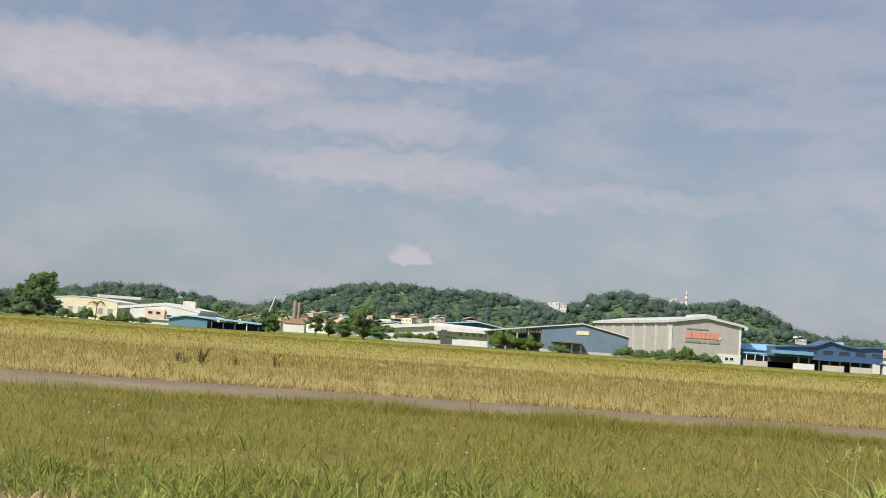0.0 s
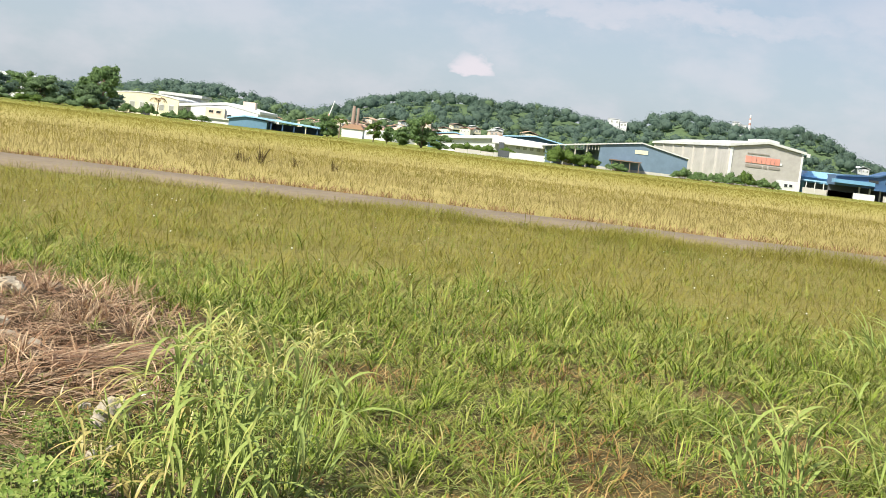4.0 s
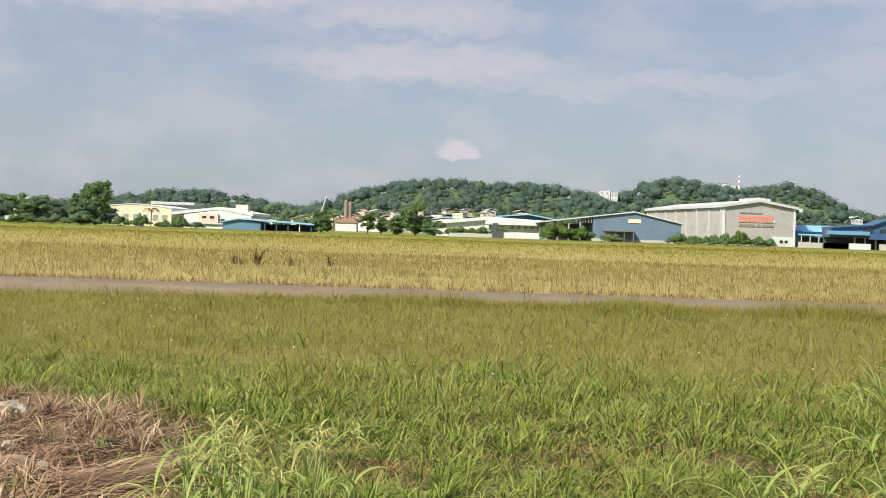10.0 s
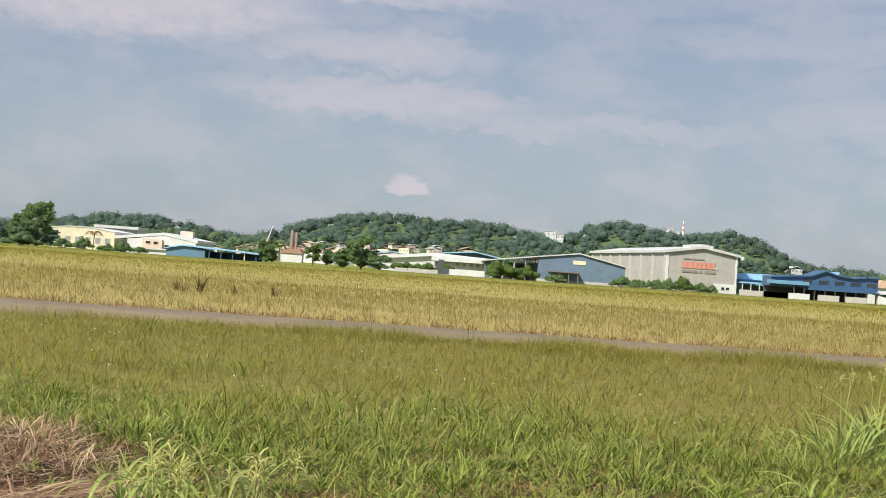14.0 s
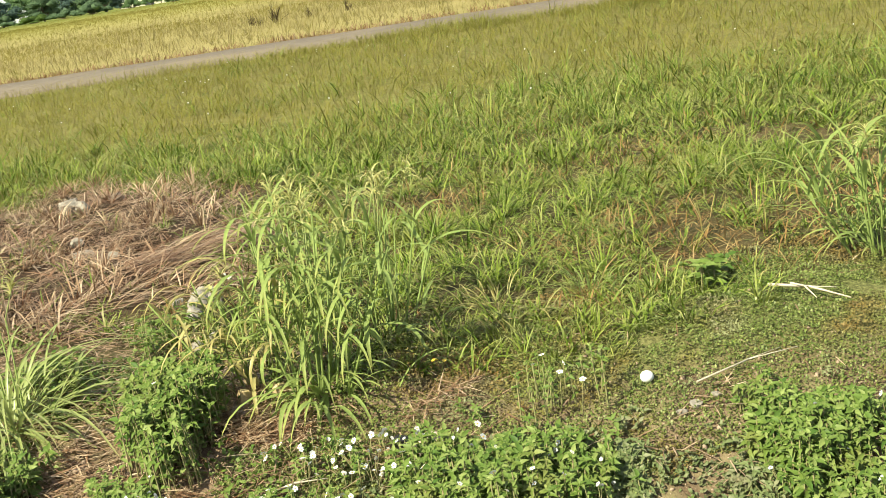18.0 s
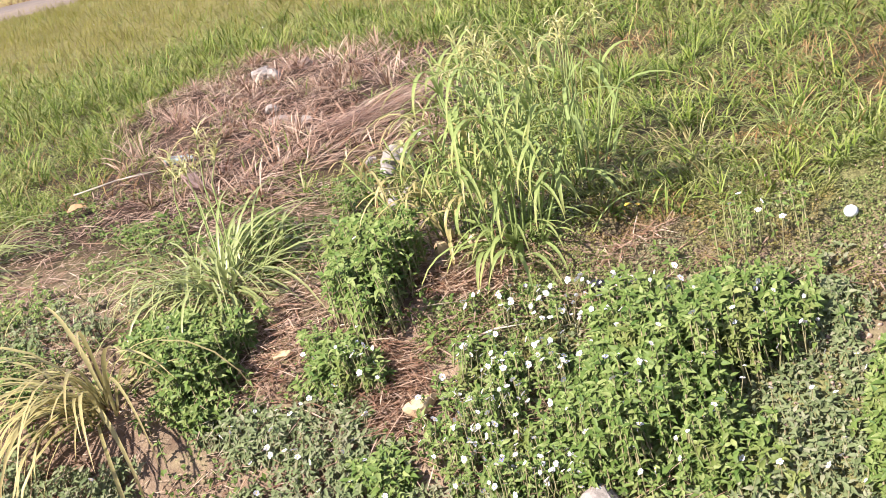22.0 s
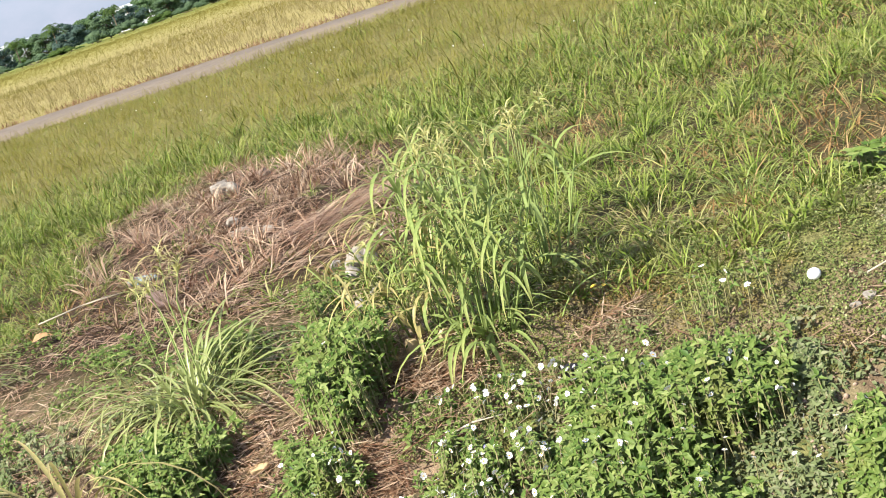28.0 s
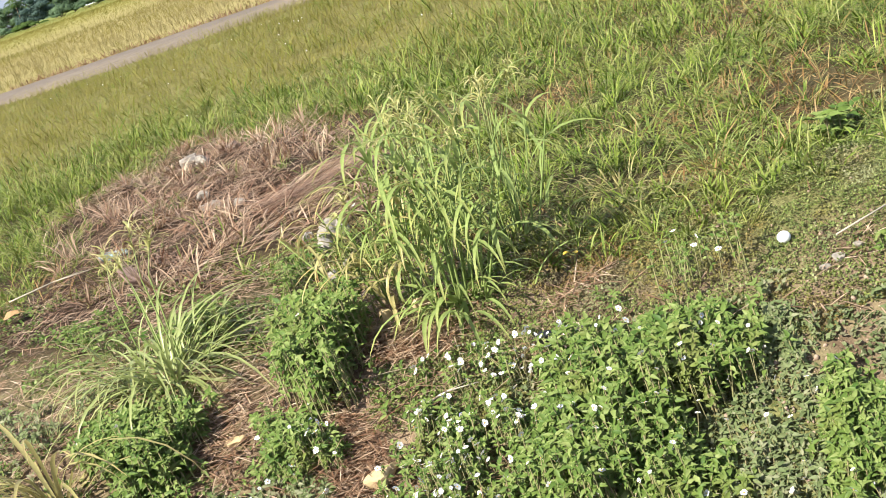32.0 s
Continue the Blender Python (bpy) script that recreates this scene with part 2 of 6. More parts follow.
M = {
    "earth": ground_material(),
    "grass": leaf_material("green_grass", [(0.038, 0.080, 0.009), (0.117, 0.180, 0.019), (0.059, 0.113, 0.010), (0.209, 0.263, 0.042), (0.125, 0.192, 0.022), (0.293, 0.326, 0.075), (0.075, 0.134, 0.014), (0.401, 0.385, 0.142)],
                  tip=(0.47, 0.45, 0.19), tip_amount=0.62, spec=0.10, rough=0.45, translucent=0.16,
                  patches=(((0.167, 0.205, 0.033), 0.35, 0.42, 0.62, 0.45), ((0.251, 0.238, 0.067), 2.6, 0.52, 0.66, 0.5), ((0.050, 0.096, 0.010), 4.3, 0.54, 0.62, 0.6), ((0.317, 0.317, 0.108), 6.5, 0.57, 0.66, 0.5))),
    "verge": leaf_material("verge_grass", [(0.197, 0.193, 0.032), (0.260, 0.241, 0.052), (0.220, 0.213, 0.039), (0.315, 0.276, 0.079)],
                           tip=(0.299, 0.260, 0.095), tip_amount=0.6, spec=0.12, translucent=0.4,
                           patches=(((0.169, 0.190, 0.030), 0.25, 0.45, 0.65, 0.6), ((0.284, 0.245, 0.071), 0.9, 0.5, 0.66, 0.45))),
    "olive": leaf_material("far_field_grass", [(0.199, 0.176, 0.038), (0.216, 0.188, 0.042), (0.233, 0.196, 0.049)], spec=0.05, translucent=0.5,
                           patches=(((0.169, 0.168, 0.034), 0.035, 0.45, 0.62, 0.7), ((0.254, 0.204, 0.062), 0.06, 0.5, 0.66, 0.6))),
    "straw": leaf_material("dry_standing_grass", [(0.279, 0.227, 0.098), (0.246, 0.204, 0.078), (0.312, 0.256, 0.124), (0.218, 0.192, 0.065)],
                           tip=(0.337, 0.281, 0.150), tip_amount=0.3, spec=0.08, translucent=0.5,
                           patches=(((0.214, 0.192, 0.060), 0.12, 0.45, 0.62, 0.7), ((0.304, 0.252, 0.120), 0.5, 0.5, 0.66, 0.4))),
    "rust": leaf_material("rusty_dead_grass", [(0.20, 0.11, 0.05), (0.28, 0.16, 0.075), (0.15, 0.085, 0.04)], translucent=0.2),
    "husk": leaf_material("dark_dry_weed", [(0.06, 0.045, 0.025), (0.10, 0.07, 0.035), (0.08, 0.07, 0.03)], translucent=0.15, spec=0.1),
    "fresh": leaf_material("fresh_grass_blade", [(0.095, 0.164, 0.024), (0.181, 0.246, 0.051), (0.129, 0.198, 0.035), (0.293, 0.318, 0.103), (0.379, 0.353, 0.164)],
                           tip=(0.328, 0.310, 0.095), tip_amount=0.35, translucent=0.3, spec=0.15),
    "thatch": leaf_material("brown_thatch", [(0.20, 0.11, 0.04), (0.32, 0.20, 0.08), (0.14, 0.08, 0.03), (0.42, 0.31, 0.14)], translucent=0.15, spec=0.12),
    "dead": leaf_material("dead_cut_grass", [(0.064, 0.034, 0.018), (0.273, 0.163, 0.092), (0.428, 0.292, 0.176), (0.118, 0.060, 0.032), (0.582, 0.447, 0.302), (0.328, 0.189, 0.109), (0.182, 0.086, 0.046), (0.510, 0.378, 0.252), (0.637, 0.507, 0.361)],
                          tip=(0.528, 0.396, 0.269), tip_amount=0.45, translucent=0.2, spec=0.3,
                          patches=(((0.200, 0.103, 0.059), 2.3, 0.48, 0.62, 0.4), ((0.455, 0.344, 0.227), 1.4, 0.52, 0.66, 0.5))),
    "tall": leaf_material("broad_grass_blade", [(0.183, 0.259, 0.058), (0.348, 0.420, 0.146), (0.267, 0.342, 0.100), (0.485, 0.507, 0.243)],
                          tip=(0.495, 0.446, 0.149), tip_amount=0.5, translucent=0.4, rough=0.45, spec=0.12),
    "yellow": leaf_material("yellowing_grass_blade", [(0.33, 0.30, 0.10), (0.44, 0.38, 0.15), (0.24, 0.26, 0.08)],
                            tip=(0.58, 0.45, 0.18), tip_amount=0.7, translucent=0.35, rough=0.45),
    "pale": leaf_material("pale_grey_green_blade", [(0.34, 0.38, 0.13), (0.44, 0.47, 0.20), (0.28, 0.33, 0.10), (0.54, 0.53, 0.27)],
                          tip=(0.48, 0.43, 0.20), tip_amount=0.5, translucent=0.35, rough=0.35),
    "seed": leaf_material("pale_seed_head", [(0.50, 0.46, 0.17), (0.42, 0.42, 0.14), (0.58, 0.52, 0.24)], translucent=0.3),
    "weed": leaf_material("weed_leaf", [(0.061, 0.119, 0.021), (0.159, 0.220, 0.046), (0.097, 0.159, 0.030), (0.264, 0.313, 0.097), (0.123, 0.186, 0.037)], translucent=0.24, rough=0.5, spec=0.18,
                          patches=(((0.194, 0.194, 0.053), 5.0, 0.55, 0.7, 0.5),)),
    "dusty": leaf_material("dusty_weed_leaf", [(0.102, 0.137, 0.050), (0.192, 0.225, 0.091), (0.135, 0.178, 0.065), (0.294, 0.294, 0.167)], translucent=0.25, rough=0.6, spec=0.2,
                           patches=(((0.294, 0.230, 0.161), 6.0, 0.55, 0.7, 0.5),)),
    "creeper": leaf_material("creeping_leaf", [(0.070, 0.106, 0.019), (0.176, 0.220, 0.048), (0.114, 0.154, 0.032), (0.282, 0.299, 0.106), (0.088, 0.123, 0.026)], translucent=0.15, spec=0.3,
                             patches=(((0.24, 0.13, 0.045), 1.5, 0.47, 0.60, 0.75), ((0.150, 0.207, 0.044), 1.1, 0.52, 0.64, 0.6), ((0.299, 0.290, 0.167), 3.1, 0.56, 0.68, 0.55))),
    "stem": surface("weed_stem", (0.16, 0.18, 0.06), (0.25, 0.20, 0.10), 30.0),
    "petal": leaf_material("white_petal", [(0.80, 0.80, 0.76), (0.74, 0.74, 0.72)], translucent=0.25),
    "violet": leaf_material("violet_petal", [(0.22, 0.20, 0.62), (0.30, 0.28, 0.70)], translucent=0.25),
    "pollen": surface("yellow_pollen", (0.60, 0.38, 0.03), (0.70, 0.46, 0.05), 200.0),
    # Greens raised and blued: distance haze is put into the leaf colour.
    "forest": leaf_material("hazy_hill_foliage", [(0.138, 0.205, 0.180), (0.152, 0.222, 0.188), (0.145, 0.213, 0.184), (0.160, 0.232, 0.190)],
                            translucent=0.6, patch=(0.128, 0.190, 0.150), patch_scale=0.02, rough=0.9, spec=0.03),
    "scrub": leaf_material("hillside_scrub", [(0.121, 0.181, 0.103), (0.151, 0.221, 0.119), (0.136, 0.200, 0.111)], translucent=0.45, rough=0.9, spec=0.03),
    # Both greens raised so that haze over the far trees sits in their colour.
    "crown": leaf_material("hazy_tree_leaves", [(0.135, 0.215, 0.099), (0.167, 0.254, 0.111), (0.151, 0.233, 0.104), (0.190, 0.277, 0.123)], translucent=0.5, rough=0.8, spec=0.08),
    "bright": leaf_material("hazy_bush_leaves", [(0.11, 0.175, 0.05), (0.14, 0.21, 0.06), (0.125, 0.19, 0.055)], translucent=0.5, rough=0.8, spec=0.08),
    "bark": surface("bark", (0.10, 0.075, 0.05), (0.22, 0.17, 0.12), 8.0, bump=0.6, distance=0.02),
    "stone": surface("pale_stone", (0.165, 0.145, 0.12), (0.32, 0.29, 0.25), 14.0, bump=0.6, stain=(0.30, 0.24, 0.17), stain_scale=6.0),
    "rubble": surface("pale_rubble", (0.20, 0.175, 0.14), (0.38, 0.34, 0.28), 22.0, bump=0.9, stain=(0.22, 0.17, 0.12), stain_scale=9.0),
    "crumb": surface("soil_crumb", (0.20, 0.135, 0.09), (0.42, 0.31, 0.22), 30.0, bump=0.5),
    "ochre": surface("ochre_stone", (0.45, 0.33, 0.16), (0.60, 0.47, 0.27), 14.0, bump=0.6, stain=(0.34, 0.22, 0.11), stain_scale=6.0),
    "pinkstone": surface("pinkish_stone", (0.52, 0.36, 0.30), (0.66, 0.52, 0.46), 14.0, bump=0.6),
    "road": surface("worn_asphalt", (0.15, 0.12, 0.09), (0.205, 0.17, 0.13), 3.0, 0.95, 0.3, 0.01, spec=0.15, stain=(0.24, 0.19, 0.13), stain_scale=0.4),
    "foam": surface("white_foam", (0.80, 0.80, 0.78), (0.86, 0.86, 0.84), 40.0, 0.6, 0.15, 0.002),
    "wood": surface("weathered_board", (0.20, 0.13, 0.10), (0.33, 0.23, 0.18), 20.0, bump=0.5),
    "twig": surface("bleached_twig", (0.46, 0.38, 0.27), (0.60, 0.52, 0.40), 30.0),
    "black": surface("black_plastic", (0.012, 0.012, 0.014), (0.03, 0.03, 0.033), 20.0, 0.35),
    "plastic": surface("clear_blue_plastic", (0.20, 0.34, 0.34), (0.62, 0.72, 0.72), 34.0, 0.15, bump=0.8),
    "brownleaf": surface("fallen_brown_leaf", (0.30, 0.17, 0.07), (0.42, 0.26, 0.12), 30.0),
}


def paint(name, rgb, rough=0.55, ribs=None, dirt=0.8, bump=0.25, metal=0.0):
    """House paint or coated sheet, a little streaked and dirty."""
    high = tuple(min(0.9, c * 1.06) for c in rgb)
    low = tuple(c * 0.93 for c in rgb)
    return surface(name, low, high, 0.6, rough, bump, 0.02, metal, stain=tuple(c * dirt for c in rgb), stain_scale=0.25, ribs=ribs)


PAINT = {
    "white": paint("white_paint", (0.58, 0.60, 0.64)),
    "white_sheet": paint("white_roof_sheet", (0.58, 0.61, 0.66), 0.45, ("X", 0.4)),
    "cream": paint("cream_yellow_paint", (0.64, 0.60, 0.46)),
    "pink": paint("pale_pink_paint", (0.60, 0.50, 0.44)),
    "grey_sheet": paint("grey_wall_sheet", (0.37, 0.36, 0.365), 0.5, ("Z", 0.35)),
    "roof_grey": paint("light_grey_roof_sheet", (0.50, 0.515, 0.54), 0.4, ("X", 0.4)),
    "slate": paint("slate_blue_wall_sheet", (0.125, 0.185, 0.27), 0.5, ("X", 0.35)),
    "teal": paint("teal_blue_wall_sheet", (0.105, 0.205, 0.32), 0.5, ("X", 0.35)),
    "sky_sheet": paint("light_blue_roof_sheet", (0.26, 0.46, 0.70), 0.4, ("X", 0.35)),
    "mid_blue": paint("bright_blue_sheet", (0.13, 0.28, 0.46), 0.45, ("X", 0.35)),
    "navy": paint("deep_blue_sheet", (0.045, 0.10, 0.21), 0.45, ("X", 0.35)),
    "orange": paint("orange_roof", (0.32, 0.20, 0.145), 0.7),
    "salmon": paint("salmon_roof", (0.52, 0.36, 0.28), 0.6),
    "concrete": paint("bare_concrete", (0.42, 0.41, 0.41), 0.85),
    # Painted shade of open fronts, and plain dark paint for tank, gate, doors and wheels.
    "dark": paint("dark_paint_and_bay_shade", (0.07, 0.08, 0.10), 0.8),
    "red": paint("red_sign_paint", (0.58, 0.26, 0.22), 0.5),
    "charcoal": paint("charcoal_letter_paint", (0.24, 0.22, 0.21), 0.6),
    "pale_glass": paint("pale_window_glass", (0.30, 0.31, 0.30), 0.25),
    "rust_steel": paint("rust_primed_steel", (0.30, 0.17, 0.14), 0.7),
    "brick": paint("brick_brown", (0.18, 0.135, 0.115), 0.85),
}
glass_m, glass_n = material("window_glass")
finish(glass_n, glass_n.add("ShaderNodeBsdfPrincipled", **{"Base Color": (0.03, 0.035, 0.04, 1), "Roughness": 0.08, "Specular IOR Level": 0.6}))
PAINT["glass"] = glass_m


# ---- mesh helpers ----
rng = np.random.default_rng(7)


def np_mesh(name, verts, faces, uv=None, smooth=False):
    """A mesh from arrays: verts (n, 3); faces a list of index arrays (m, 3) or (m, 4); uv one height along the leaf for each vert."""
    me = bpy.data.meshes.new(name)
    verts = np.asarray(verts, np.float32)
    faces = [np.asarray(f, np.int32) for f in faces if len(f)]
    loops = np.concatenate([f.ravel() for f in faces])
    totals = np.concatenate([np.full(len(f), f.shape[1], np.int32) for f in faces])
    me.vertices.add(len(verts))
    me.vertices.foreach_set("co", verts.ravel())
    me.loops.add(len(loops))
    me.loops.foreach_set("vertex_index", loops)
    me.polygons.add(len(totals))
    me.polygons.foreach_set("loop_start", np.concatenate([[0], np.cumsum(totals)[:-1]]).astype(np.int32))
    me.polygons.foreach_set("loop_total", totals)
    if smooth:
        me.polygons.foreach_set("use_smooth", np.ones(len(totals), bool))
    if uv is not None:
        layer = me.uv_layers.new(name="UVMap")
        pairs = np.zeros((len(loops), 2), np.float32)
        pairs[:, 1] = np.asarray(uv, np.float32)[loops]
        layer.data.foreach_set("uv", pairs.ravel())
    me.update(calc_edges=True)
    return me


def part(name, data, mat, parent=None, label=""):
    """Links a mesh or a bmesh as one object, under a thing or a part."""
    if isinstance(data, bmesh.types.BMesh):
        me = bpy.data.meshes.new(name)
        data.to_mesh(me)
        data.free()
        data = me
    if not data.materials:
        for one in (mat if isinstance(mat, (list, tuple)) else [mat]):
            data.materials.append(one)
    ob = new(name, data)
    if parent is not None:
        ob.parent = parent
    return tagged(ob, label)


def thing(name, at, label, category, group="", kind=""):
    ob = new(name)
    ob.location = at
    ob.empty_display_size = 0.2
    return tagged(ob, label, category, group, kind)


def blades(at, yaw, length, width, lean, droop, segments=3, twist=None, fold=0.0):
    """Grass blades as tapered strips. lean: degrees off upright at the foot; droop: degrees gained to the tip."""
    at = np.asarray(at, float)
    count = len(at)
    heading = np.stack([np.cos(yaw), np.sin(yaw), np.zeros(count)], 1)
    turn = yaw + np.pi / 2 + (twist if twist is not None else rng.normal(0, 0.5, count))
    side = np.stack([np.cos(turn), np.sin(turn), rng.normal(0, 0.15, count)], 1)
    spot, rings, heights = at.copy(), [], []
    for k in range(segments + 1):
        s = k / segments
        w = width * (0.62 + 1.3 * s * (1 - s) if s < 0.5 else 0.95 * ((1 - s) * 2) ** 0.75 + 0.03)
        rings += [spot - side * w[:, None] / 2, spot + side * w[:, None] / 2]
        heights += [s, s]
        if fold:
            bend = np.radians(lean + droop * s)
            below = heading * np.cos(bend)[:, None] - np.array([0, 0, 1.0]) * np.sin(bend)[:, None]
            rings.insert(-1, spot - below * (w * fold)[:, None] * -1)
            heights.append(s)
        angle = np.radians(lean + droop * (s + 0.5 / segments))
        spot = spot + (length / segments)[:, None] * (heading * np.sin(angle)[:, None] + np.array([0, 0, 1.0]) * np.cos(angle)[:, None])
    verts = np.stack(rings, 1)
    per = verts.shape[1]
    first = np.arange(count)[:, None] * per
    n = 3 if fold else 2
    quads = np.concatenate([first + np.array([n * k + j, n * k + j + 1, n * k + n + j + 1, n * k + n + j]) for k in range(segments) for j in range(n - 1)])
    return verts.reshape(-1, 3), quads, np.tile(heights, count)


def leaves(at, yaw, pitch, length, width, roll=None):
    """Pointed oval leaves folded along the vein. pitch: radians above level."""
    at = np.asarray(at, float)
    count = len(at)
    ax = np.stack([np.cos(yaw) * np.cos(pitch), np.sin(yaw) * np.cos(pitch), np.sin(pitch)], 1)
    side = np.stack([-np.sin(yaw), np.cos(yaw), np.zeros(count)], 1)
    if roll is None:
        roll = rng.normal(0, 0.35, count)
    up = np.cross(ax, side)
    side = side * np.cos(roll)[:, None] + up * np.sin(roll)[:, None]
    up = np.cross(ax, side)
    shape = [(0, 0, 0), (0.28, 0.5, 0.10), (0.60, 0.34, 0.07), (1.0, 0, -0.16), (0.60, -0.34, 0.07), (0.28, -0.5, 0.10), (0.34, 0, 0.0), (0.66, 0, -0.02)]
    verts = np.stack([at + ax * (length * u)[:, None] + side * (width * v)[:, None] + up * (length * w)[:, None] for u, v, w in shape], 1)
    first = np.arange(count)[:, None] * 8
    tris = np.concatenate([first + np.array(t) for t in ((0, 1, 6), (2, 3, 7), (0, 6, 5), (4, 7, 3))])
    quads = np.concatenate([first + np.array(q) for q in ((1, 2, 7, 6), (5, 6, 7, 4))])
    return verts.reshape(-1, 3), [tris, quads], np.tile([s[0] for s in shape], count)


def rods(a, b, ra, rb, sides=5):
    """Tapered rods from points a to points b."""
    a, b = np.asarray(a, float), np.asarray(b, float)
    d = b - a
    d /= np.linalg.norm(d, axis=1, keepdims=True) + 1e-9
    ref = np.where(np.abs(d[:, 2:3]) > 0.9, np.array([[1.0, 0, 0]]), np.array([[0, 0, 1.0]]))
    u = np.cross(d, ref)
    u /= np.linalg.norm(u, axis=1, keepdims=True)
    v = np.cross(d, u)
    ring = []
    for spot, r in ((a, ra), (b, rb)):
        r = np.broadcast_to(np.asarray(r, float), (len(a),))
        for k in range(sides):
            t = 2 * np.pi * k / sides
            ring.append(spot + (u * np.cos(t) + v * np.sin(t)) * r[:, None])
    verts = np.stack(ring, 1)
    first = np.arange(len(a))[:, None] * 2 * sides
    quads = np.concatenate([first + np.array([k, (k + 1) % sides, sides + (k + 1) % sides, sides + k]) for k in range(sides)])
    caps = np.concatenate([first + np.array([sides, sides + k, sides + k + 1]) for k in range(1, sides - 1)])
    return verts.reshape(-1, 3), [quads, caps]


def joined(pieces):
    """Joins (verts, [faces]) pieces into one."""
    verts, faces, base = [], [], 0
    for v, f in pieces:
        verts.append(v)
        faces += [x + base for x in f]
        base += len(v)
    return np.concatenate(verts), faces


def box_bm(x0, x1, y0, y1, z0, z1, bevel=0.0):
    bm = bmesh.new()
    bmesh.ops.create_cube(bm, size=1.0)
    for v in bm.verts:
        v.co = ((x0 + x1) / 2 + v.co.x * (x1 - x0), (y0 + y1) / 2 + v.co.y * (y1 - y0), (z0 + z1) / 2 + v.co.z * (z1 - z0))
    if bevel:
        bmesh.ops.bevel(bm, geom=list(bm.edges), offset=bevel, segments=2, affect="EDGES")
    return bm


def extrude_bm(outline, y0, y1):
    """A prism: an outline of (x, z) points, run from y0 to y1."""
    bm = bmesh.new()
    a = [bm.verts.new((x, y0, z)) for x, z in outline]
    b = [bm.verts.new((x, y1, z)) for x, z in outline]
    bm.faces.new(a[::-1])
    bm.faces.new(b)
    for i in range(len(a)):
        j = (i + 1) % len(a)
        bm.faces.new((a[i], a[j], b[j], b[i]))
    bmesh.ops.recalc_face_normals(bm, faces=list(bm.faces))
    return bm


def rock_bm(size, seed, rough=0.25):
    bm = bmesh.new()
    bmesh.ops.create_icosphere(bm, subdivisions=3, radius=1.0)
    shift = Vector((seed * 3.7, seed * 1.3, seed * 2.1))
    dice = random.Random(seed * 17 + 3)
    cuts = [(Vector((dice.gauss(0, 1), dice.gauss(0, 1), dice.gauss(0, 1))).normalized(), dice.uniform(0.45, 0.8)) for _ in range(9)]
    for v in bm.verts:
        q = v.co.normalized() * (1 + rough * 0.5 * noise.noise(v.co * 1.3 + shift))
        for normal, reach in cuts:
            over = q.dot(normal) - reach
            if over > 0:
                q = q - normal * over * 0.92
        q = q * (1 + rough * 0.22 * noise.noise(v.co * 5 + shift))
        v.co = Vector((q.x * size[0], q.y * size[1], q.z * size[2])) * 1.15
    return bm


def smooth_noise(x, y, scale, seed=0.0):
    """Rolling value noise from sines, cheap on arrays, about -1 to 1."""
    x, y = np.asarray(x) * scale, np.asarray(y) * scale
    return (np.sin(1.7 * x + 2.3 * y + seed) + np.sin(-2.9 * x + 1.1 * y + 1.9 * seed + 1) + np.sin(3.7 * x + 3.1 * y + 2.7 * seed + 2)
            + np.sin(0.9 * x - 4.3 * y + seed * 0.7 + 4)) / 4


def sight(az, el, y):
    """The place on the plane y that is seen from the eye at that bearing and height, in degrees."""
    x = y * math.tan(radians(az))
    return x, y, EYE + math.hypot(x, y) * math.tan(radians(el))


def across(az, y):
    return y * math.tan(radians(az))


# ---- ground ----
MOUND = (-3.1, 8.0)


def mound_amount(x, y):
    """How far a place lies on the heap of rubble and dead grass, 0 to 1."""
    u = (x - MOUND[0]) * 0.89 + (y - MOUND[1]) * 0.45
    v = -(x - MOUND[0]) * 0.45 + (y - MOUND[1]) * 0.89
    r = np.sqrt((u / 1.08) ** 2 + (v / 2.35) ** 2) + 0.16 * smooth_noise(x, y, 1.6, 3.0) + 0.08 * smooth_noise(x, y, 4.1, 1.0)
    return np.clip((1.22 - r) / 0.4, 0, 1)


def bank_k(v):
    """How much farther away the bank lies than level ground would, for a place v metres ahead on the level."""
    return np.where(v < 5.0, 1 + 0.05625 * (5.0 - np.minimum(v, 5.0)) ** 2, 1.0)


def onto_bank(x, y):
    """Carries a place on the level down the line of sight onto the bank that falls to the drain."""
    k = bank_k(np.asarray(y, float))
    return np.asarray(x) * k, np.asarray(y) * k


BANK_V = np.linspace(1.6, 5.0, 60)
BANK_Y = BANK_V * bank_k(BANK_V)
BANK_Z = EYE * (1 - bank_k(BANK_V))


def ground_height(x, y):
    x, y = np.asarray(x, float), np.asarray(y, float)
    near = np.clip((40 - y) / 20, 0, 1)
    z = near * (0.025 * smooth_noise(x, y, 1.1) + 0.012 * smooth_noise(x, y, 3.3, 1.0))
    z = z + mound_amount(x, y) * (0.05 + 0.03 * smooth_noise(x, y, 2.7, 8.0))
    z = z + np.where(y < 1.6, 0.0, np.interp(y, BANK_Y, BANK_Z)) + np.where(y < 1.6, BANK_Z[0] * np.clip((y - 1.2) / 0.4, 0, 1), 0.0)
    z = z - 0.05 * np.clip((33.0 - y) / 1.0, 0, 1) * np.clip((y - 25.0) / 1.0, 0, 1)
    return z


def stretch(low, high, near_low, near_high, step, grow=1.14):
    inner = list(np.arange(near_low, near_high, step))
    d, right = step, [near_high]
    while right[-1] < high:
        d *= grow
        right.append(right[-1] + d)
    d, left = step, [near_low]
    while left[-1] > low:
        d *= grow
        left.append(left[-1] - d)
    return np.array(left[:0:-1] + inner + right)


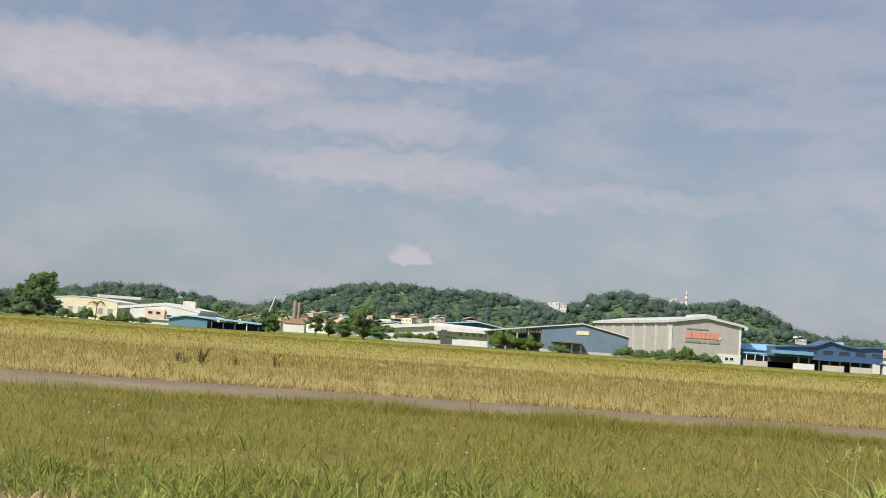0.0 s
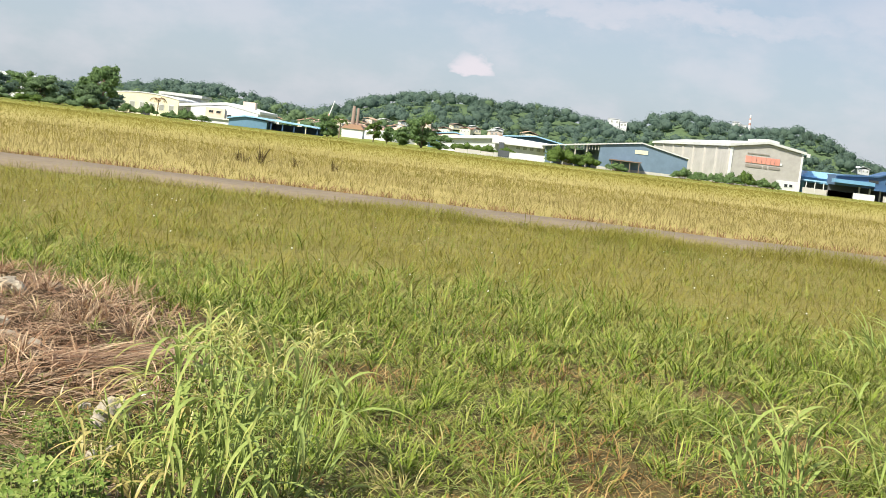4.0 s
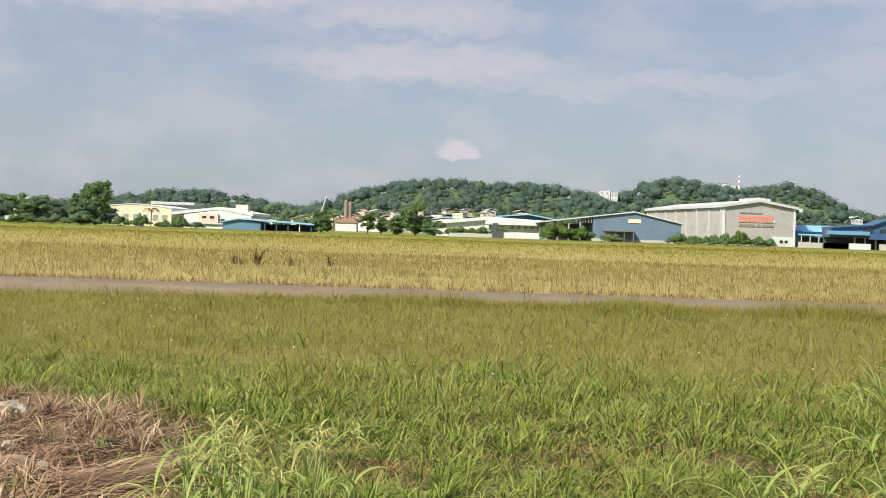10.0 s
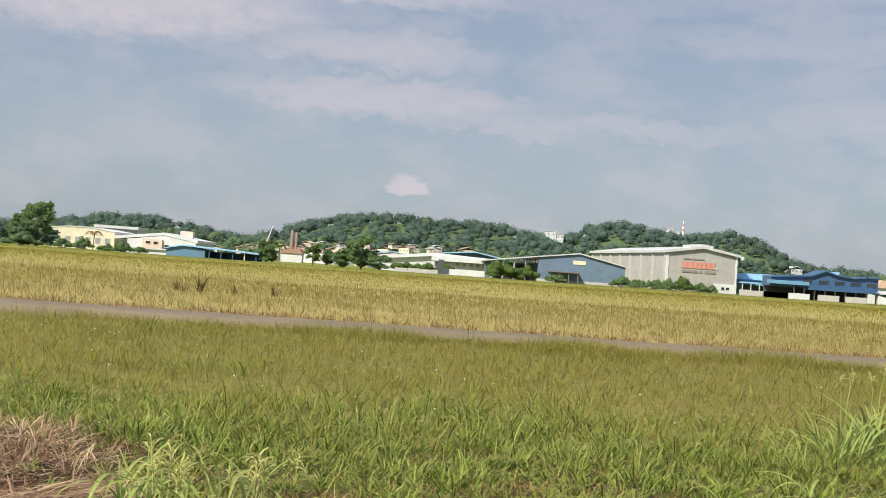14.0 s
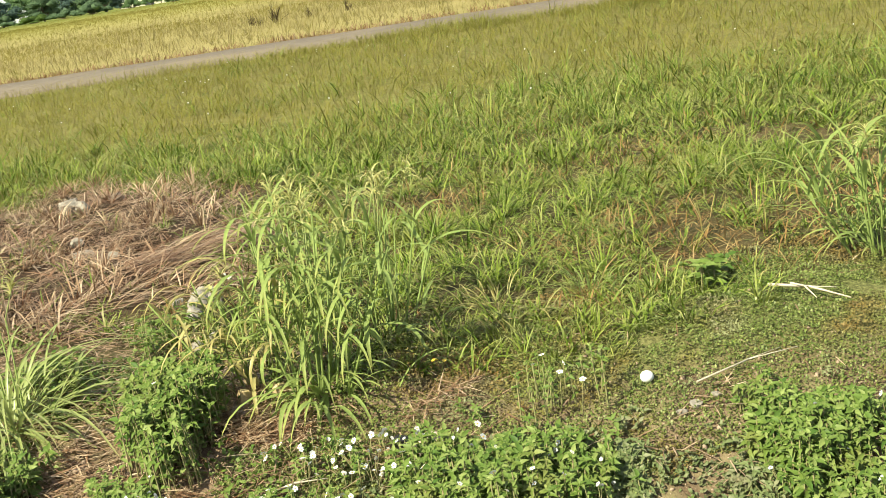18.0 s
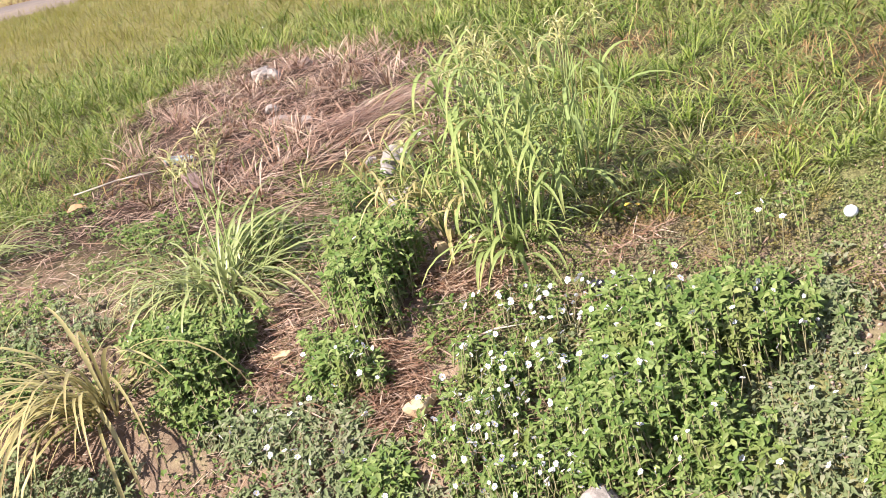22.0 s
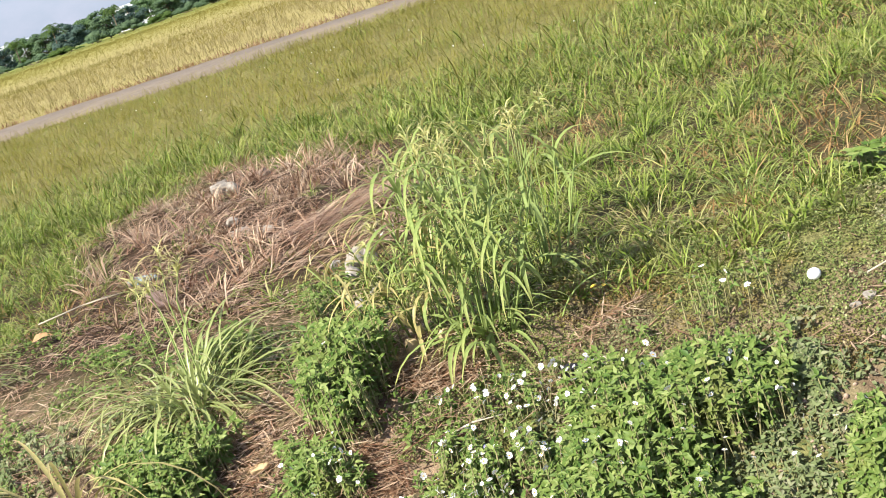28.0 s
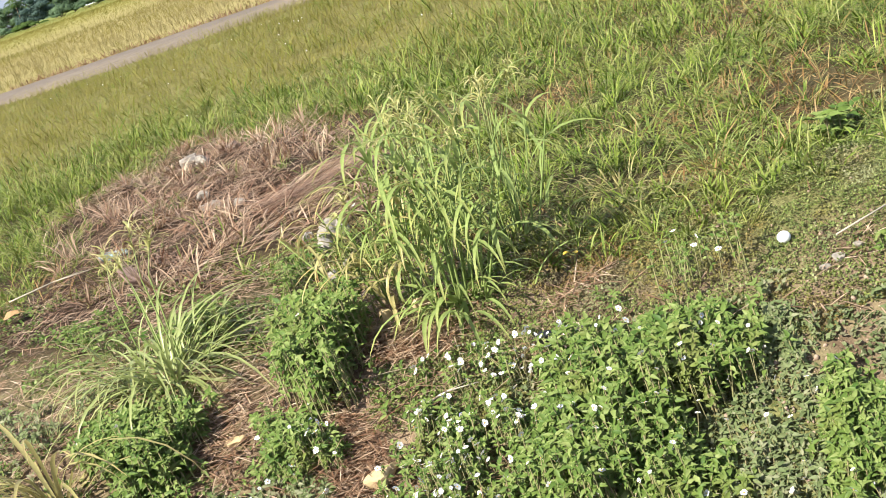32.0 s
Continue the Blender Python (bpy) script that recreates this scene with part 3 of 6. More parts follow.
xs, ys = stretch(-4200, 4200, -6.0, 4.0, 0.08), stretch(-4200, 4200, 1.2, 12.0, 0.08)
gx, gy = np.meshgrid(xs, ys)
verts = np.stack([gx.ravel(), gy.ravel(), ground_height(gx, gy).ravel()], 1)
idx = np.arange(len(verts)).reshape(gx.shape)
quads = np.stack([idx[:-1, :-1].ravel(), idx[:-1, 1:].ravel(), idx[1:, 1:].ravel(), idx[1:, :-1].ravel()], 1)
tagged(part("ground", np_mesh("ground", verts, [quads], smooth=True), M["earth"]),
       "rough field soil with thatch and straw litter", "ground", kind="structure")

# the worn strip of paving across the field
rx = np.linspace(-60, 60, 241)
profile = [(26.2, -0.06), (26.25, 0.004), (28.8, 0.03), (31.4, 0.006), (31.5, -0.06)]
verts, quads = [], []
for i, x in enumerate(rx):
    for y, z in profile:
        wob = 0.12 * math.sin(x * 1.3) + 0.08 * math.sin(x * 3.1 + 1)
        verts.append((x, y + wob * (1 if y < 28 else -0.6), z))
for i in range(len(rx) - 1):
    for k in range(len(profile) - 1):
        a = i * len(profile) + k
        quads.append((a, a + len(profile), a + len(profile) + 1, a + 1))
tagged(part("road", np_mesh("road", verts, [quads], smooth=True), M["road"]),
       "narrow worn grey paved strip through the grass", "road", kind="structure")

# ---- hills and their woods ----
HILLS = [(-438, 60, 7.9), (-327, 50, 7.4), (-227, 36, 15.6), (-171, 30, 12.0), (-78, 30, 19.7), (-25, 30, 24.7), (28, 30, 22.1), (78, 30, 22.2),
         (142, 24, 29.2), (188, 28, 28.6), (244, 24, 32.8), (318, 34, 14.5), (400, 40, 8.8)]
RIDGE = 900.0


def hill_height(x, y):
    z = 0 * x
    for cx, spread, h in HILLS:
        z = z + h * np.exp(-0.5 * ((x - cx) / spread) ** 2)
    return z * np.exp(-0.5 * ((y - RIDGE) / 95.0) ** 2)


hx, hy = np.meshgrid(np.arange(-640, 641, 8.0), np.arange(600, 1200, 8.0))
verts = np.stack([hx.ravel(), hy.ravel(), hill_height(hx, hy).ravel() - 0.4], 1)
idx = np.arange(len(verts)).reshape(hx.shape)
quads = np.stack([idx[:-1, :-1].ravel(), idx[:-1, 1:].ravel(), idx[1:, 1:].ravel(), idx[1:, :-1].ravel()], 1)
tagged(part("hill", np_mesh("hill", verts, [quads], smooth=True), M["scrub"]), "low green hills beyond the field", "hill", kind="structure")

ICO = bmesh.new()
bmesh.ops.create_icosphere(ICO, subdivisions=1, radius=1.0)
ICO_V = np.array([v.co[:] for v in ICO.verts])
ICO_F = np.array([[v.index for v in f.verts] for f in ICO.faces])
ICO.free()
# a rounded mass of 14 corners for leaf masses far off
SEED_V = np.array([[0, 0, 1.0], [0, 0, -1.0]] + [[0.9 * math.cos(k * math.pi / 3 + s), 0.9 * math.sin(k * math.pi / 3 + s), h] for h, s in ((0.45, 0.0), (-0.45, 0.52)) for k in range(6)])
SEED_F = np.array([f for k in range(6) for f in ((0, 2 + k, 2 + (k + 1) % 6), (2 + k, 8 + k, 2 + (k + 1) % 6), (2 + (k + 1) % 6, 8 + k, 8 + (k + 1) % 6), (1, 8 + (k + 1) % 6, 8 + k))])


def lumps(centre, size):
    """Rounded leaf masses with an uneven skin."""
    count = len(centre)
    k = 1 + rng.normal(0, 0.16, (count, len(ICO_V)))
    v = centre[:, None, :] + ICO_V[None] * size[:, None, :] * k[:, :, None]
    f = np.arange(count)[:, None, None] * len(ICO_V) + ICO_F[None]
    return v.reshape(-1, 3), f.reshape(-1, 3)


def sprays(centre, radius, count, size, facing=0.0):
    """Small leaf sprays scattered over round masses."""
    n = len(centre)
    d = rng.normal(0, 1, (n, count, 3))
    d /= np.linalg.norm(d, axis=2, keepdims=True)
    d[:, :, 2] = np.abs(d[:, :, 2]) * 1.1 - 0.3
    p = (centre[:, None, :] + d * radius[:, None, :] * rng.uniform(0.55, 1.18, (n, count, 1))).reshape(-1, 3)
    m = len(p)
    a = rng.normal(0, 1, (m, 3))
    out = d.reshape(-1, 3) + [0, 0, 0.25]
    out /= np.linalg.norm(out, axis=1, keepdims=True)
    a -= facing * out * np.sum(a * out, 1, keepdims=True)
    a /= np.linalg.norm(a, axis=1, keepdims=True)
    b = np.cross(a, rng.normal(0, 1, (m, 3)) * (1 - facing) + out * facing)
    b /= np.linalg.norm(b, axis=1, keepdims=True)
    s = (size * rng.uniform(0.6, 1.4, m))[:, None]
    v = np.stack([p - a * s, p - b * s * 0.55, p + a * s, p + b * s * 0.55], 1).reshape(-1, 3)
    return v, np.arange(m)[:, None] * 4 + np.arange(4)


def wood(name, centres, radii, spray, size, mat, label):
    n = len(centres)
    k = 1 + rng.normal(0, 0.14, (n, len(SEED_V)))
    v1 = (centres[:, None, :] + SEED_V[None] * radii[:, None, :] * 0.62 * k[:, :, None]).reshape(-1, 3)
    f1 = (np.arange(n)[:, None, None] * len(SEED_V) + SEED_F[None]).reshape(-1, 3)
    v2, f2 = sprays(centres, radii, spray, size, 0.45)
    me = np_mesh(name, np.concatenate([v1, v2]), [f1, f2 + len(v1)], smooth=True)
    return tagged(part(name, me, mat), label, "trees", kind="stuff")


n_trees = 3300
tx = rng.uniform(-560, 520, n_trees)
ty = rng.uniform(700, 935, n_trees)
keep = np.abs(np.degrees(np.arctan2(tx, ty)) + 2) < 31
tx, ty = tx[keep], ty[keep]
tz = hill_height(tx, ty)
height = (5.0 + 6.5 * rng.random(len(tx)) ** 1.8) * np.where(tz < 5, 0.7, 1.0)
centres = np.stack([tx, ty, tz + height * 0.36], 1)
wide = height * rng.uniform(0.42, 0.66, len(tx))
radii = np.stack([wide, wide, height * 0.5], 1)
cleared = np.zeros(len(tx), bool)
dice = random.Random(9)
SLOPE_HOUSES = [(dice.uniform(-6.8, 4.6), dice.uniform(715, 765)) for _ in range(22)]
for a, far in SLOPE_HOUSES:
    cleared |= (np.abs(tx - across(a, far)) < 5.5) & (ty > far - 32) & (ty < far + 3)
for a in (1.0, 2.5, -0.2, 18.0):
    cleared |= (np.abs(tx - across(a, 770)) < 7) & (ty > 738) & (ty < 772)
tops = centres + np.stack([rng.normal(0, 1.2, len(tx)), rng.normal(0, 1.2, len(tx)), height * 0.28], 1)
upper = np.stack([wide * 0.65, wide * 0.65, height * 0.3], 1)
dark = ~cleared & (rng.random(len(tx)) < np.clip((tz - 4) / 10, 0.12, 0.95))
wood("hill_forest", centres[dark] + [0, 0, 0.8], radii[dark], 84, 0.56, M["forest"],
     "dense wood covering the hills, green paled with distance haze")
light = ~dark & ~cleared
wood("hillside_scrub", centres[light], radii[light], 60, 0.56, M["scrub"],
     "lighter green scrub on the lower slopes")
# scattered trees of the town on the flat
n_town = 300
tx = rng.uniform(-330, 330, n_town)
ty = rng.uniform(470, 690, n_town)
height = rng.uniform(3.0, 7.0, n_town)
centres = np.stack([tx, ty, height * 0.5], 1)
wood("town_trees", centres, np.stack([height * 0.6, height * 0.6, height * 0.5], 1), 30, 0.6, M["scrub"], "scattered green trees between the houses of the town")


# ---- trees at the far side of the field ----
def tree(x, y, height, wide, mat, label, seed, trunk=0.35, open_crown=0.0, category="tree"):
    """A broadleaf tree: tapered trunk, limbs, a crown of many small leaf sprays in clusters."""
    r = np.random.default_rng(seed)
    t = thing("tree", (x, y, 0), label, category, "trees at the edge of the field")
    first = height * trunk
    knots = [np.array([0, 0, -0.2])]
    for k in range(1, 5):
        knots.append(np.array([r.normal(0, 0.03 * height * k / 4), r.normal(0, 0.03 * height), height * 0.78 * k / 4]))
    knots = np.array(knots)
    thick = height * 0.035 * np.linspace(1.0, 0.35, 5)
    part("trunk", np_mesh("trunk", *rods(knots[:-1], knots[1:], thick[:-1], thick[1:], 7)), M["bark"], t)
    count = 16 + int(wide * 2.5)
    ends = []
    for k in range(count):
        a = r.uniform(0, 2 * math.pi)
        h = r.uniform(first / height + 0.05, 0.95)
        spread = wide * math.sqrt(max(0.05, 1 - ((h - 0.55) / 0.5) ** 2)) * r.uniform(0.45, 1.0)
        ends.append((math.cos(a) * spread, math.sin(a) * spread, height * h))
    ends = np.array(ends)
    starts = np.stack([ends[:, 0] * 0.08, ends[:, 1] * 0.08, np.clip(ends[:, 2] - height * 0.25, first * 0.5, height * 0.7)], 1)
    limb_v, limb_f = rods(starts, ends, height * 0.012, height * 0.004, 4)
    part("limb_work", np_mesh("limb_work", limb_v, limb_f), M["bark"], t)
    local = np.concatenate([ends, ends + r.normal(0, 0.12 * wide, ends.shape), np.array([[0, 0, height * 0.9]])])
    size = np.stack([np.full(len(local), wide * 0.36), np.full(len(local), wide * 0.36), np.full(len(local), height * 0.13)], 1) * r.uniform(0.7, 1.25, (len(local), 1))
    v2, f2 = sprays(local, size, 64, 0.14 + 0.018 * height, 0.4)
    core = lumps(local, size * (0.62 - open_crown))
    part("crown", np_mesh("crown", np.concatenate([core[0], v2]), [core[1], f2 + len(core[0])]), mat, t)
    return t


def bush(x, y, height, wide, mat, label, seed):
    """A low rounded bush: a few stems and clusters of leaf sprays down to the ground."""
    r = np.random.default_rng(seed)
    t = thing("bush", (x, y, 0), label, "bush", "bushes along the far edge")
    n = 16
    a, d = r.uniform(0, 6.28, n), np.sqrt(r.random(n)) * wide
    top = height * np.sqrt(np.clip(1 - (d / wide) ** 2, 0.12, 1)) * r.uniform(0.5, 0.85, n)
    local = np.stack([np.cos(a) * d, np.sin(a) * d * 0.6, top], 1)
    part("stem_work", np_mesh("stem_work", *rods(local * [[0.2, 0.2, 0.0]], local, 0.05, 0.02, 4)), M["bark"], t)
    size = np.stack([np.full(n, wide * 0.32), np.full(n, wide * 0.3), top * 0.55 + 0.1], 1)
    v2, f2 = sprays(local, size, 130, 0.19, 0.4)
    core = lumps(local, size * 0.8)
    part("foliage", np_mesh("foliage", np.concatenate([core[0], v2]), [core[1], f2 + len(core[0])]), mat, t)
    return t


def palm(x, y, height, label, seed, dead=False):
    """A small palm: ringed trunk, arching fronds with leaflets."""
    r = np.random.default_rng(seed)
    t = thing("palm_tree", (x, y, 0), label, "palm tree", "trees at the edge of the field")
    z = np.linspace(-0.1, height * 0.72, 8)
    knots = np.stack([0.03 * height * np.sin(z / height * 2), 0 * z, z], 1)
    part("trunk", np_mesh("trunk", *rods(knots[:-1], knots[1:], 0.15, 0.17, 8)), M["bark"], t)
    for k in range(14 if not dead else 8):
        yaw = k * 2.4 + r.normal(0, 0.2)
        s = np.linspace(0, 1, 12)
        reach, rise = height * 0.34, height * (0.30 if not dead else 0.12) * r.uniform(0.5, 1.2)
        line = np.stack([np.cos(yaw) * reach * s, np.sin(yaw) * reach * s, height * 0.72 + rise * np.sin(s * 2.4) - 0.16 * height * s ** 2], 1)
        base = np.repeat(line[1:], 2, 0)
        turn = np.tile([1.1, -1.1], 11) + yaw
        v, f, u = leaves(base, turn, np.full(22, -0.5), np.full(22, height * 0.13), np.full(22, 0.12))
        part("frond", np_mesh("frond", v, f, u), M["bright"] if not dead else M["dead"], t)
    return t


EDGE = 300.0
left_trees = [(-31, 6.0), (-29.6, 5.5), (-28.3, 6.5), (-27.2, 7.6), (-26.2, 7.2), (-25.3, 8.2), (-24.3, 7.4), (-23.4, 8.0), (-22.3, 7.0), (-21.4, 7.6),
              (-20.5, 6.8), (-19.7, 6.2), (-18.9, 5.4), (-18.3, 6.0), (-17.1, 4.6)]
for i, (a, h) in enumerate(left_trees):
    yy = EDGE + 22 + 14 * math.sin(i * 2.3)
    tree(across(a, yy), yy, h, h * 0.62, (M["crown"], M["scrub"], M["forest"])[i % 3], "broad dark green tree in a row at the field's edge", 30 + i, 0.12)
tree(across(-17.75, 318), 318, 11.6, 3.6, M["crown"], "tall dark green tree rising over the row at the field's edge", 61, 0.25)
tree(across(-18.4, 325), 325, 8.6, 3.2, M["crown"], "broad dark green tree in a row at the field's edge", 62, 0.15)
for i, (a, h) in enumerate(((-25.8, 8.6), (-27.6, 8.0), (-29.2, 7.4), (-23.0, 8.2))):
    palm(across(a, 309), 309, h, "palm with spreading fronds in the row of trees", 170 + i)
for i, a in enumerate((-30.5, -28.8, -27.0, -25.6, -24.0, -22.6, -21.0, -19.6, -18.4)):
    bush(across(a, 303), 303, 2.6 + 0.8 * math.sin(i * 1.7), 4.6, M["bright"] if i in (3, 6) else M["scrub"], "low green bush under the row of trees", 80 + i)
tree(across(-7.2, 305), 305, 5.4, 3.0, M["crown"], "small dark green tree beside the blue shed", 101, 0.05)
tree(across(-4.95, 300), 300, 5.0, 1.8, M["bright"], "small light green tree beside the compound wall", 102, 0.2, 0.1)
tree(across(-4.3, 305), 305, 4.2, 1.8, M["crown"], "small dark green tree beside the compound wall", 103, 0.15)
tree(across(-2.6, 298), 298, 8.3, 3.6, M["crown"], "dark green tree with an uneven crown", 104, 0.05)
tree(across(-3.5, 300), 300, 4.8, 2.8, M["crown"], "small dark green tree beside the compound wall", 105, 0.05)
tree(across(-1.7, 297), 297, 3.6, 2.8, M["crown"], "small dark green tree beside the compound wall", 106, 0.05)
palm(across(-6.62, 297), 297, 5.4, "small yellow-green palm beside the blue shed", 107)
palm(across(-15.25, 325), 325, 6.6, "bare palm with a few hanging brown fronds before the yellow building", 108, True)
bush(across(4.3, 285), 285, 4.4, 4.6, M["bright"], "large rounded light green bush beside the blue shed", 120)
bush(across(5.3, 287), 287, 3.6, 4.0, M["bright"], "rounded light green bush beside the blue shed", 121)
bush(across(6.9, 292), 292, 2.0, 2.6, M["crown"], "low dark bush under the lean-to", 122)
for i, a in enumerate((10.1, 10.8, 11.6, 12.4, 13.0, 13.6, 14.2)):
    bush(across(a, 290), 290, (2.4, 2.0, 2.3, 2.6, 3.4, 2.6, 1.8)[i], 2.6, M["bright"] if i == 4 else M["crown"], "low dark green hedge bush before the grey warehouse", 130 + i)
for i, a in enumerate((-16.6, -15.7, -14.6, -13.9, -13.2)):
    bush(across(a, 312), 312, (2.2, 3.2, 1.6, 2.6, 1.8)[i], 2.4, M["crown"], "low dark bush before the yellow building", 140 + i)
for i, a in enumerate((-0.6, 0.5, 1.5)):
    bush(across(a, 304), 304, 2.4, 3.6, M["bright"], "low green bush behind the white compound wall", 150 + i)


# ---- buildings ----
def block(name, parent, mat, x0, x1, y0, y1, z0, z1, label=""):
    return part(name, box_bm(x0, x1, y0, y1, z0, z1), mat, parent, label)


def window(parent, x, y, z, w, h, frame_mat, pane_mat=None):
    """A framed window set a little proud of a wall that faces -y."""
    f = block("window", parent, frame_mat, x - w / 2 - 0.12, x + w / 2 + 0.12, y - 0.10, y + 0.05, z - 0.12, z + h + 0.12)
    block("pane", f, pane_mat or PAINT["glass"], x - w / 2, x + w / 2, y - 0.13, y - 0.09, z, z + h)
    return f


def gable_roof(parent, mat, x0, x1, xr, y0, y1, ze0, ze1, zr, thick=0.35, over=0.6):
    """A two-sided roof sheet along y, from eave (x0, ze0) over the ridge (xr, zr) to eave (x1, ze1)."""
    out = [(x0 - over, ze0), (xr, zr), (x1 + over, ze1), (x1 + over, ze1 + thick), (xr, zr + thick), (x0 - over, ze0 + thick)]
    return part("roof", extrude_bm(out, y0 - over, y1 + over), mat, parent)


def grey_warehouse():
    t = thing("warehouse", (across(12.12, 322.6), 322.6, 0), "large grey sheet-metal warehouse with a red painted sign", "warehouse")
    t.rotation_euler = (0, 0, radians(7.0))
    w, l, he, hr = 20.6, 76.0, 10.2, 12.0
    outline = [(0, 0), (w, 0), (w, he), (w * 0.5, hr), (0, he)]
    part("wall", extrude_bm(outline, 0.0, l), PAINT["grey_sheet"], t, "grey ribbed sheet wall")
    gable_roof(t, PAINT["roof_grey"], 0, w, w * 0.5, 0, l, he + 0.02, he + 0.02, hr + 0.02, 0.7, 0.7)
    part("roof_vent", extrude_bm([(w * 0.34, hr - 0.1), (w * 0.66, hr - 0.1), (w * 0.66, hr + 0.9), (w * 0.5, hr + 1.3), (w * 0.34, hr + 0.9)], 0.5, 7.0), PAINT["roof_grey"], t)
    for k in range(8):
        y = 0.3 + k * (l - 2) / 7
        block("pilaster", t, PAINT["concrete"], -0.28, 0.0, y, y + 1.0, 0, he - 0.1)
    block("plinth", t, PAINT["white"], w - 6.6, w + 0.15, -0.18, 0.0, 0, 2.6)
    block("corner_post", t, PAINT["white"], -0.1, 0.7, -0.16, 0.0, 0, he)
    block("corner_post", t, PAINT["white"], w - 0.45, w + 0.06, -0.14, 0.0, 2.6, he)
    for x in (w - 3.9, w - 2.5):
        window(t, x, -0.18, 1.0, 0.9, 0.7, PAINT["white"])
    block("lamp_box", t, PAINT["white"], w + 0.8, w + 1.6, -0.9, -0.2, he - 0.6, he + 0.4)
    # sign: a red brand bar, one dark line above and one below, as plain bars
    sign = block("sign", t, PAINT["red"], 4.5, 4.62, -0.12, 0.0, 6.4, 8.2, "red brand bars and dark lettering bars")
    x = 4.6
    for wide in (1.7, 1.3, 1.5, 1.2, 1.4, 1.1, 1.5):
        block("sign_bar", sign, PAINT["red"], x, x + wide - 0.12, -0.16, -0.10, 6.4, 8.2)
        x += wide
    block("sign_bar", sign, PAINT["white"], 14.3, 14.9, -0.16, -0.10, 6.5, 7.1)
    block("sign_bar", sign, PAINT["charcoal"], 4.8, 11.0, -0.16, -0.10, 8.8, 9.1)
    x = 4.6
    for wide in (4.6, 1.0, 3.2):
        block("sign_bar", sign, PAINT["charcoal"], x, x + wide, -0.16, -0.10, 5.2, 5.9)
        x += wide + 0.5
    return t


def slate_shed():
    y = 300.0
    t = thing("shed", (0, y, 0), "slate blue gabled storage shed with an open side canopy", "shed")
    x0, xw, xr, x1 = across(3.63, y), across(6.02, y), across(7.98, y), across(10.21, y)
    ze0, zr, ze1 = 4.4, 7.6, 4.9
    zw = ze0 + (zr - ze0) * (xw - x0) / (xr - x0)
    part("wall", extrude_bm([(xw, 0.7), (x1, 0.7), (x1, ze1), (xr, zr), (xw, zw)], 0, 42), PAINT["slate"], t)
    block("plinth", t, PAINT["concrete"], xw, x1, -0.12, 41.9, 0, 0.7)
    gable_roof(t, PAINT["roof_grey"], x0, x1, xr, 0, 42, ze0, ze1, zr, 0.3, 0.5)
    for k in range(4):
        x = x0 + 0.5 + k * (xw - x0 - 1) / 4
        block("post", t, PAINT["concrete"], x, x + 0.3, 0.2, 0.5, 0, ze0 + (zr - ze0) * (x - x0) / (xr - x0))
    for k in range(9):
        x = xw - 6.5 + k * 0.75
        block("truss", t, PAINT["concrete"], x, x + 0.18, 0.1, 0.3, zw - 1.5, zw - 0.35)
    block("back_wall", t, PAINT["slate"], x0, xw, 20, 20.3, 0, ze0)
    block("sign", t, PAINT["cream"], across(7.7, y), across(8.31, y), -0.12, 0.0, 4.9, 5.9)
    lean = block("lean_to", t, PAINT["brick"], across(6.5, y), across(7.97, y), -4.0, -0.1, 2.6, 2.85, "low brown lean-to roof")
    for k in range(4):
        x = across(6.55, y) + k * 2.3
        block("post", lean, PAINT["brick"], x, x + 0.2, -3.8, -3.6, 0, 2.6)


